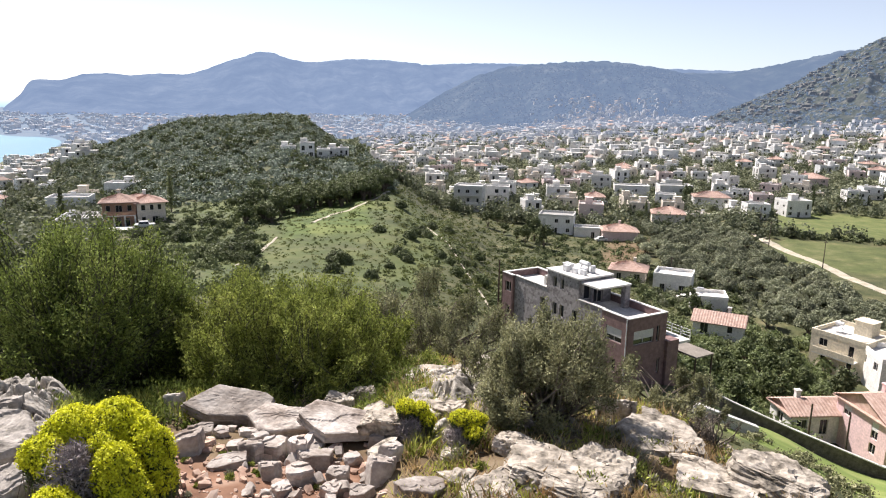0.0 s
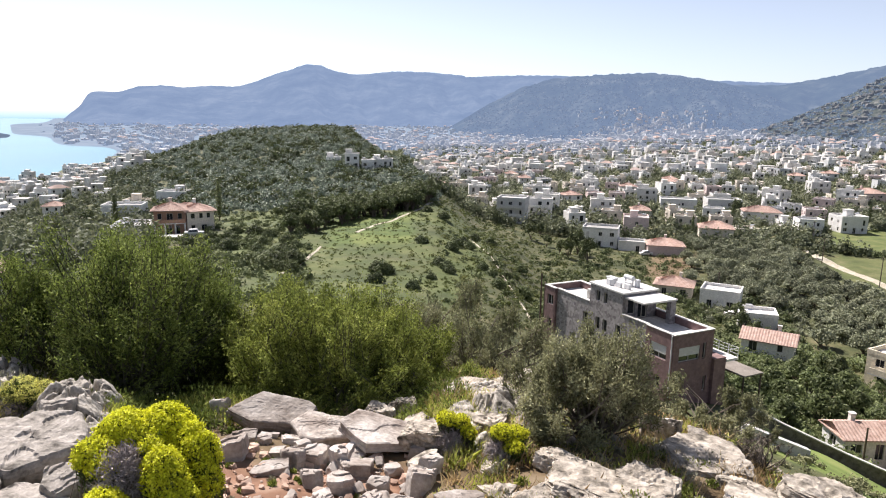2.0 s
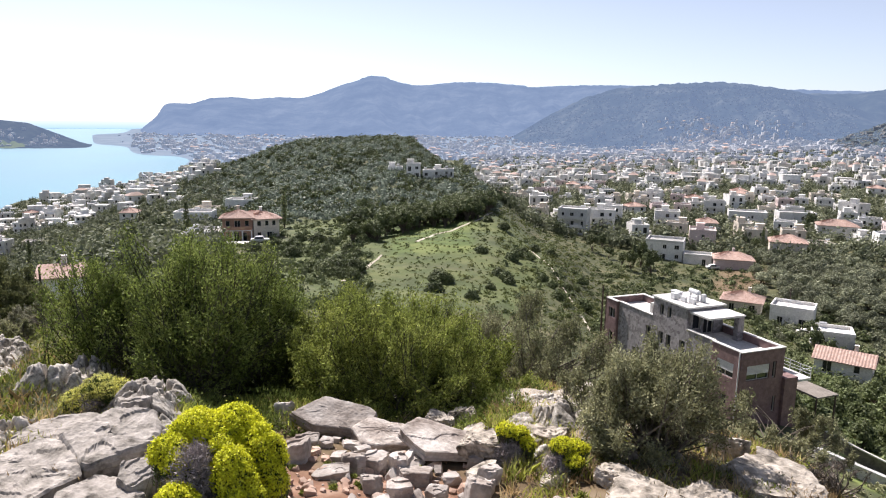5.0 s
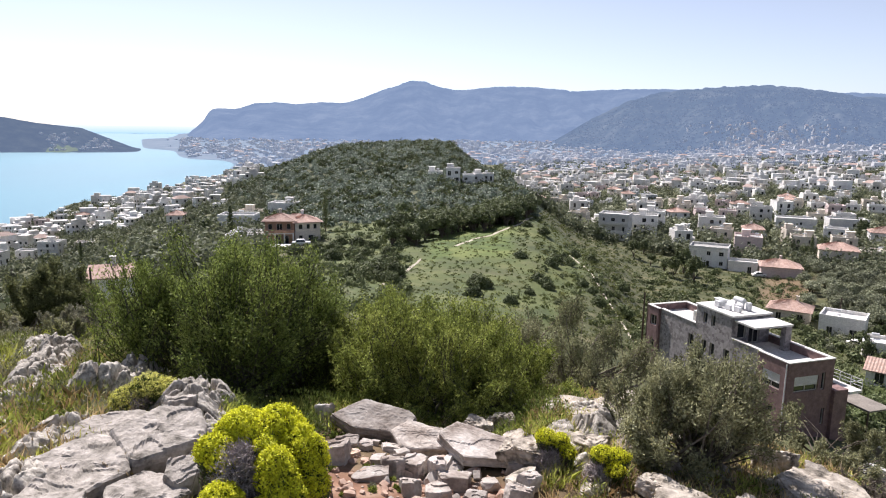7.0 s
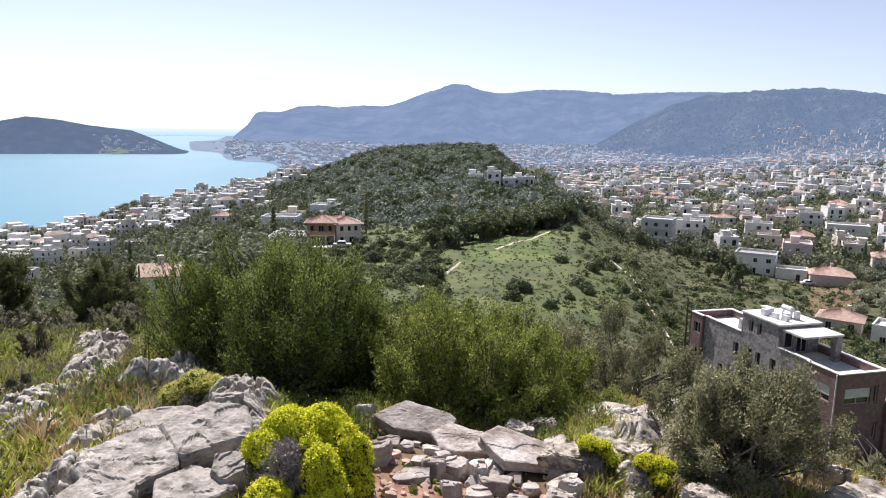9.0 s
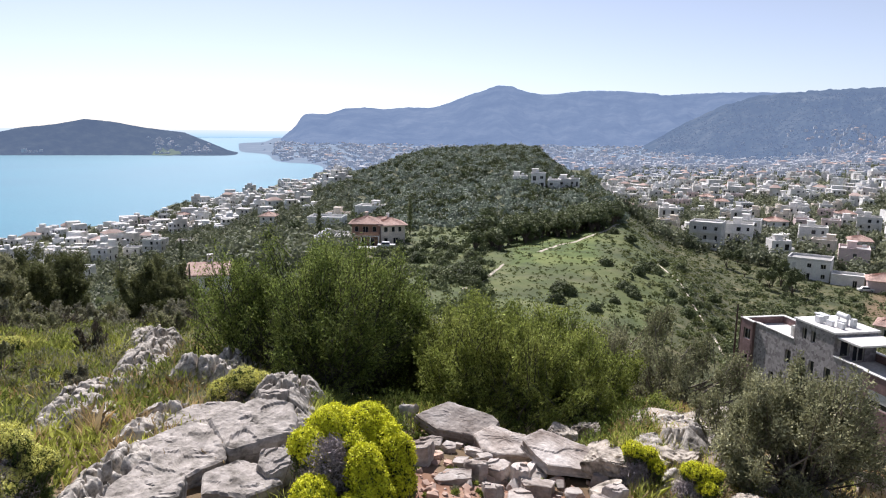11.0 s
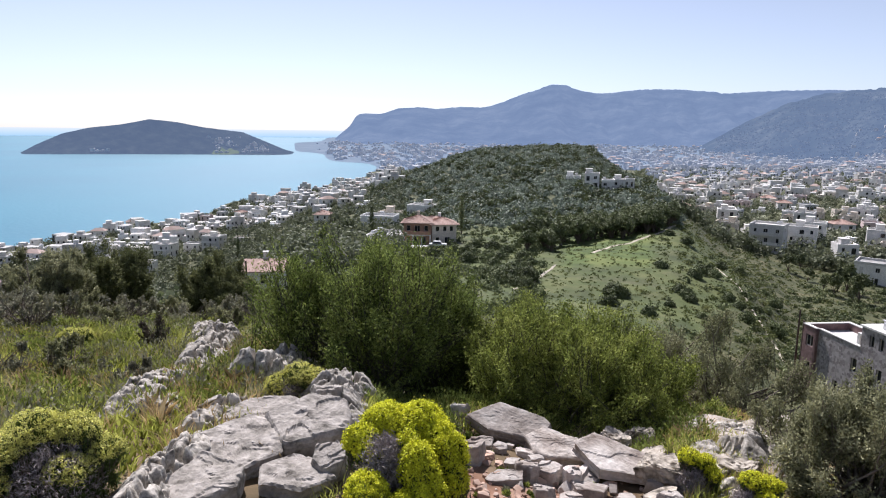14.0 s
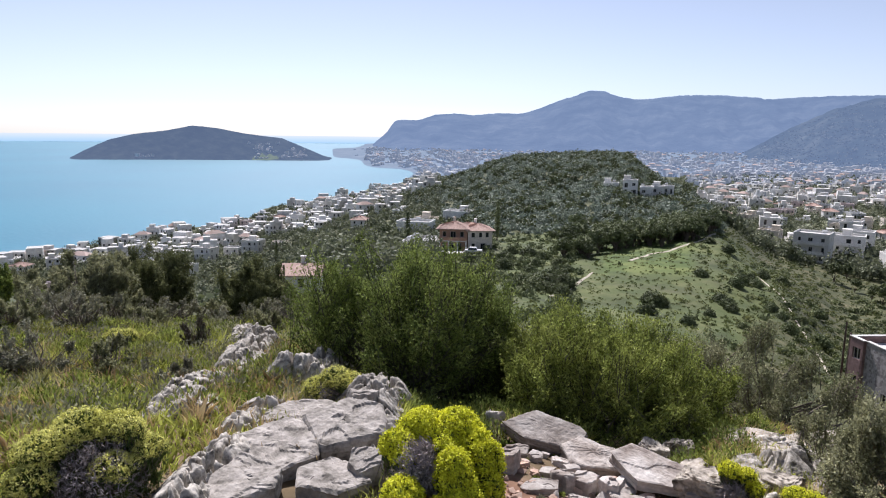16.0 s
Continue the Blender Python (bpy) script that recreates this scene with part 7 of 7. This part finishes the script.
def slope_scrub(name, label, n, pick, height, size, tufts, leaf, material, seed):
    g = np.random.default_rng(seed)
    q = []
    for _ in range(n):
        b, r = pick(g)
        x, y = r * math.sin(radians(b)), r * math.cos(radians(b))
        z = height(x, y)
        if z is not None:
            s = g.uniform(*size)
            q.append(clump_quads(np.array([x, y, z]), s, s * g.uniform(0.5, 0.9), tufts, leaf, g))
    return tagged(quads_object(name, np.concatenate(q), material), label, "scrub", kind="stuff")


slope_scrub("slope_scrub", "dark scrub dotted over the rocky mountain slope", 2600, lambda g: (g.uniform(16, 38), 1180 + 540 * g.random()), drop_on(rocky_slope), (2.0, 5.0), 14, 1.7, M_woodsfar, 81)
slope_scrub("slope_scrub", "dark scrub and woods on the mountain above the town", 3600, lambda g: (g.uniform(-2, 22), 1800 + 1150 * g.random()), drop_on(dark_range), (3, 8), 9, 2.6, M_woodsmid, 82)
V, F = [], []
g = np.random.default_rng(83)
hh = drop_on(rocky_slope)
for i in range(420):
    b, r = g.uniform(20, 37), 1250 + 440 * g.random() ** 0.8
    x, y = r * math.sin(radians(b)), r * math.cos(radians(b))
    z = hh(x, y)
    if z is not None:
        s = g.uniform(3, 9)
        v, f = clip_stone((s * 1.5, s * 1.2, s), 2000 + i, 6, 1, 0.1)
        o = len(V)
        V += [(p[0] + x, p[1] + y, p[2] + z + s * 0.1) for p in v]
        F += [tuple(k + o for k in q) for q in f]
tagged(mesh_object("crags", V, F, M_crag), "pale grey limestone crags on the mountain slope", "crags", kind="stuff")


def scrub(name, label, n, pick, size, tufts, leaf, material, seed, tall=0.8):
    """Scrub or a wood too dense to count: one mesh of leaf clumps."""
    g = np.random.default_rng(seed)
    P = np.array([pick(g) for _ in range(n)])
    x, y = P[:, 1] * np.sin(np.radians(P[:, 0])), P[:, 1] * np.cos(np.radians(P[:, 0]))
    z = land(x, y)
    ok = z > SEA + 1.0
    q = []
    for a, b, c in zip(x[ok], y[ok], z[ok]):
        if not near_house(a, b) and not in_field(a, b):
            s = g.uniform(*size)
            q.append(clump_quads(np.array([a, b, c]), s, s * tall * g.uniform(0.7, 1.3), tufts, leaf * (0.6 + 0.4 * s / size[1]), g))
    return tagged(quads_object(name, np.concatenate(q), material), label, "scrub", kind="stuff")


HOUSE_CELLS = {(int(a // 8), int(b // 8)) for a, b, c in taken}


def in_field(x, y):
    """Open fields and the lane, without trees."""
    b, r = math.degrees(math.atan2(x, y)), math.hypot(x, y)
    return 26.3 < b < 46 and 217 - 6.0 * (b - 27) < r < 306 and not 248 < r < 256


def near_house(x, y):
    return (int(x // 8), int(y // 8)) in HOUSE_CELLS


scrub("hill_scrub", "dense green maquis scrub covering the hill", 5000, lambda g: (g.uniform(-31, -4.2), 190 + 330 * g.random() ** 0.8), (0.9, 2.9), 52, 0.5, M_scrub_hazed, 61)
scrub("hill_scrub", "dark evergreen trees dotted over the wooded hill", 900, lambda g: (g.uniform(-30, -5), 180 + 340 * g.random() ** 0.8), (1.8, 3.2), 70, 0.6, M_crown, 62, 1.0)
scrub("meadow_scrub", "low olive scrub on the dry slope", 600, lambda g: ((lambda r: (g.normal(2.5, 4.6) + (140 - r) * 0.03, r))(g.uniform(80, 245))), (0.4, 1.1), 34, 0.2, M_tuft, 63, 0.7)
scrub("meadow_scrub", "low olive-green scrub on the dry slope", 330, lambda g: ((lambda r: (g.normal(3.0, 4.8) + (140 - r) * 0.03, r))(g.uniform(78, 245))), (0.5, 1.3), 40, 0.22, M_scrubnear, 64, 0.8)
scrub("meadow_scrub", "low olive-green scrub below the saddle", 900, lambda g: (g.uniform(-36, -15), g.uniform(70, 190)), (0.5, 1.4), 40, 0.25, M_scrubnear, 65, 0.8)
scrub("town_trees", "dark green trees between the town houses", 4600, lambda g: (g.uniform(-5, 37), 235 + 700 * g.random() ** 1.1), (1.5, 3.4), 60, 0.6, M_towntree, 66, 1.6)
scrub("town_trees", "grey-green olive trees between the town houses", 2600, lambda g: (g.uniform(-4, 37), 265 + 640 * g.random()), (1.6, 3.2), 50, 0.8, M_olive, 67, 1.5)
scrub("town_trees", "green trees between the far houses", 3200, lambda g: (g.uniform(-8, 37), 800 + 520 * g.random()), (2.2, 4.2), 26, 1.2, M_towntree, 68, 1.3)
scrub("town_trees", "dark green trees of the shore town", 4800, lambda g: (g.uniform(-64, -27), 110 + 750 * g.random()), (1.6, 3.4), 60, 0.6, M_towntree, 69, 1.5)
scrub("town_trees", "green trees and scrub on the slope above the shore", 800, lambda g: (g.uniform(-64, -28), 45 + 200 * g.random()), (0.8, 2.0), 46, 0.4, M_scrubnear, 70, 1.0)
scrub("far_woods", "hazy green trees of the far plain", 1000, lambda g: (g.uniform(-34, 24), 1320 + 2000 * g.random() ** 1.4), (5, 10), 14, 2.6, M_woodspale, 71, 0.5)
scrub("slope_scrub", "green scrub on the steep slope under the cliff", 900, lambda g: (g.uniform(-8, 37), g.uniform(12, 64)), (0.4, 1.1), 60, 0.13, M_leaf_olive, 72, 0.8)
scrub("garden_trees", "bright green garden shrubs below the garden wall", 260, lambda g: (g.uniform(19, 31), g.uniform(84, 138)), (1.0, 2.4), 80, 0.3, M_garden, 73, 1.0)

scrub("meadow_scrub", "tufts of dry grass and weeds on the rough meadow", 5200, lambda g: (g.uniform(-20, 17), g.uniform(78, 235)), (0.15, 0.5), 14, 0.16, M_tuft, 74, 0.6)
scrub("meadow_scrub", "olive-green bushes on rough ground behind the villa", 420, lambda g: (g.uniform(5, 17), g.uniform(88, 225)), (0.6, 1.6), 50, 0.3, M_scrubnear, 75, 0.9)

# ---- poles and far wires ----


def pole(b, r, h):
    arm = r > 100
    label = "weathered wooden utility pole with a crossarm" if arm else "slim bare weathered wooden pole"
    e = tagged(new("utility_pole"), label, "pole", "utility poles")
    p = at(b, r)
    e.location = p
    v, f = tube([(0, 0, -0.6), (0, 0, h * 0.5), (0, 0, h)], [0.13, 0.11, 0.09], 8)
    mesh_object("shaft", v, f, M_wood, e, smooth=True)
    if arm:
        bm = bmesh.new()
        box(bm, -0.6, 0.6, -0.06, 0.06, h - 0.6, h - 0.48)
        part("crossarm", bm, M_wood, e)
    return e


for b, r, h in ((30.4, 80, 5.5), (33.0, 82, 6), (29.8, 205, 8), (26.0, 230, 8), (25.2, 262, 8), (4.9, 83, 8), (-40.0, 75, 6), (-45.0, 270, 9), (-33.0, 270, 9), (19.0, 168, 7)):
    pole(b, r, h)

# ---- parked cars ----


def car(b, r, yaw, paint, label):
    e = tagged(new("car"), label, "car")
    p = at(b, r)
    e.matrix_world = pose(p.x, p.y, p.z + 0.05, 0, 0, yaw)
    bm = bmesh.new()
    v = box(bm, -2.0, 2.0, -0.85, 0.85, 0.3, 0.85)
    v2 = box(bm, -1.3, 0.9, -0.75, 0.75, 0.85, 1.42)
    for q in v2:
        if q.co.z > 1.2:
            q.co.x *= 0.72
            q.co.y *= 0.85
    bmesh.ops.bevel(bm, geom=bm.edges[:], offset=0.07, segments=2, affect="EDGES")
    part("body", bm, paint, e)
    bm = bmesh.new()
    v2 = box(bm, -1.22, 0.84, -0.77, 0.77, 0.92, 1.3)
    for q in v2:
        if q.co.z > 1.2:
            q.co.x *= 0.8
            q.co.y *= 0.9
    part("windows_band", bm, M_glass, e, "dark car glazing")
    for x in (-1.25, 1.25):
        for y in (-0.8, 0.8):
            bm = bmesh.new()
            bmesh.ops.create_cone(bm, cap_ends=True, segments=14, radius1=0.31, radius2=0.31, depth=0.2, matrix=pose(x, y, 0.3, 90, 0, 0))
            w = part("wheel", bm, M_dark, e)
            bm = bmesh.new()
            bmesh.ops.create_cone(bm, cap_ends=True, segments=10, radius1=0.17, radius2=0.17, depth=0.22, matrix=pose(x, y, 0.3, 90, 0, 0))
            part("rim", bm, M_metal, w)
    return e


car(13.3, 219, 12, M_white, "white hatchback car parked on the bare plot")
car(20.3, 155, -30, M_white, "white car parked beside the small house")
car(-24.0, 153, 20, M_metal, "silver car parked on the forecourt")

scrub("yard_trees", "olive-green trees and hedges round the small houses", 130, lambda g: (g.uniform(15.2, 24.5), g.uniform(118, 186)), (0.9, 2.0), 90, 0.26, M_scrubnear, 76, 1.1)
scrub("yard_trees", "dark green hedges and low trees round the small houses", 90, lambda g: (g.uniform(17.5, 25.5), g.uniform(112, 180)), (0.8, 1.8), 90, 0.24, M_crown, 77, 1.2)
scrub("yard_weeds", "rough weeds on the open ground behind the villa", 1200, lambda g: (g.uniform(13, 25), g.uniform(112, 190)), (0.2, 0.6), 20, 0.16, M_tuft, 78, 0.6)
scrub("hedge", "dark green hedge between the two fields", 120, lambda g: (g.uniform(26.8, 40), g.uniform(249, 255)), (0.8, 1.8), 50, 0.35, M_crown, 79, 1.0)

scrub("grove_trees", "young olive trees filling the grove", 420, lambda g: ((lambda b: (b, g.uniform(148, 203 - 6 * (b - 27))))(g.uniform(18, 32))), (1.1, 1.8), 90, 0.22, M_olive, 84, 0.95)
scrub("slope_scrub", "olive-green scrub on the slope above the villa", 420, lambda g: (g.uniform(-4, 14), g.uniform(30, 62)), (0.4, 1.0), 70, 0.12, M_scrubnear, 85, 0.8)
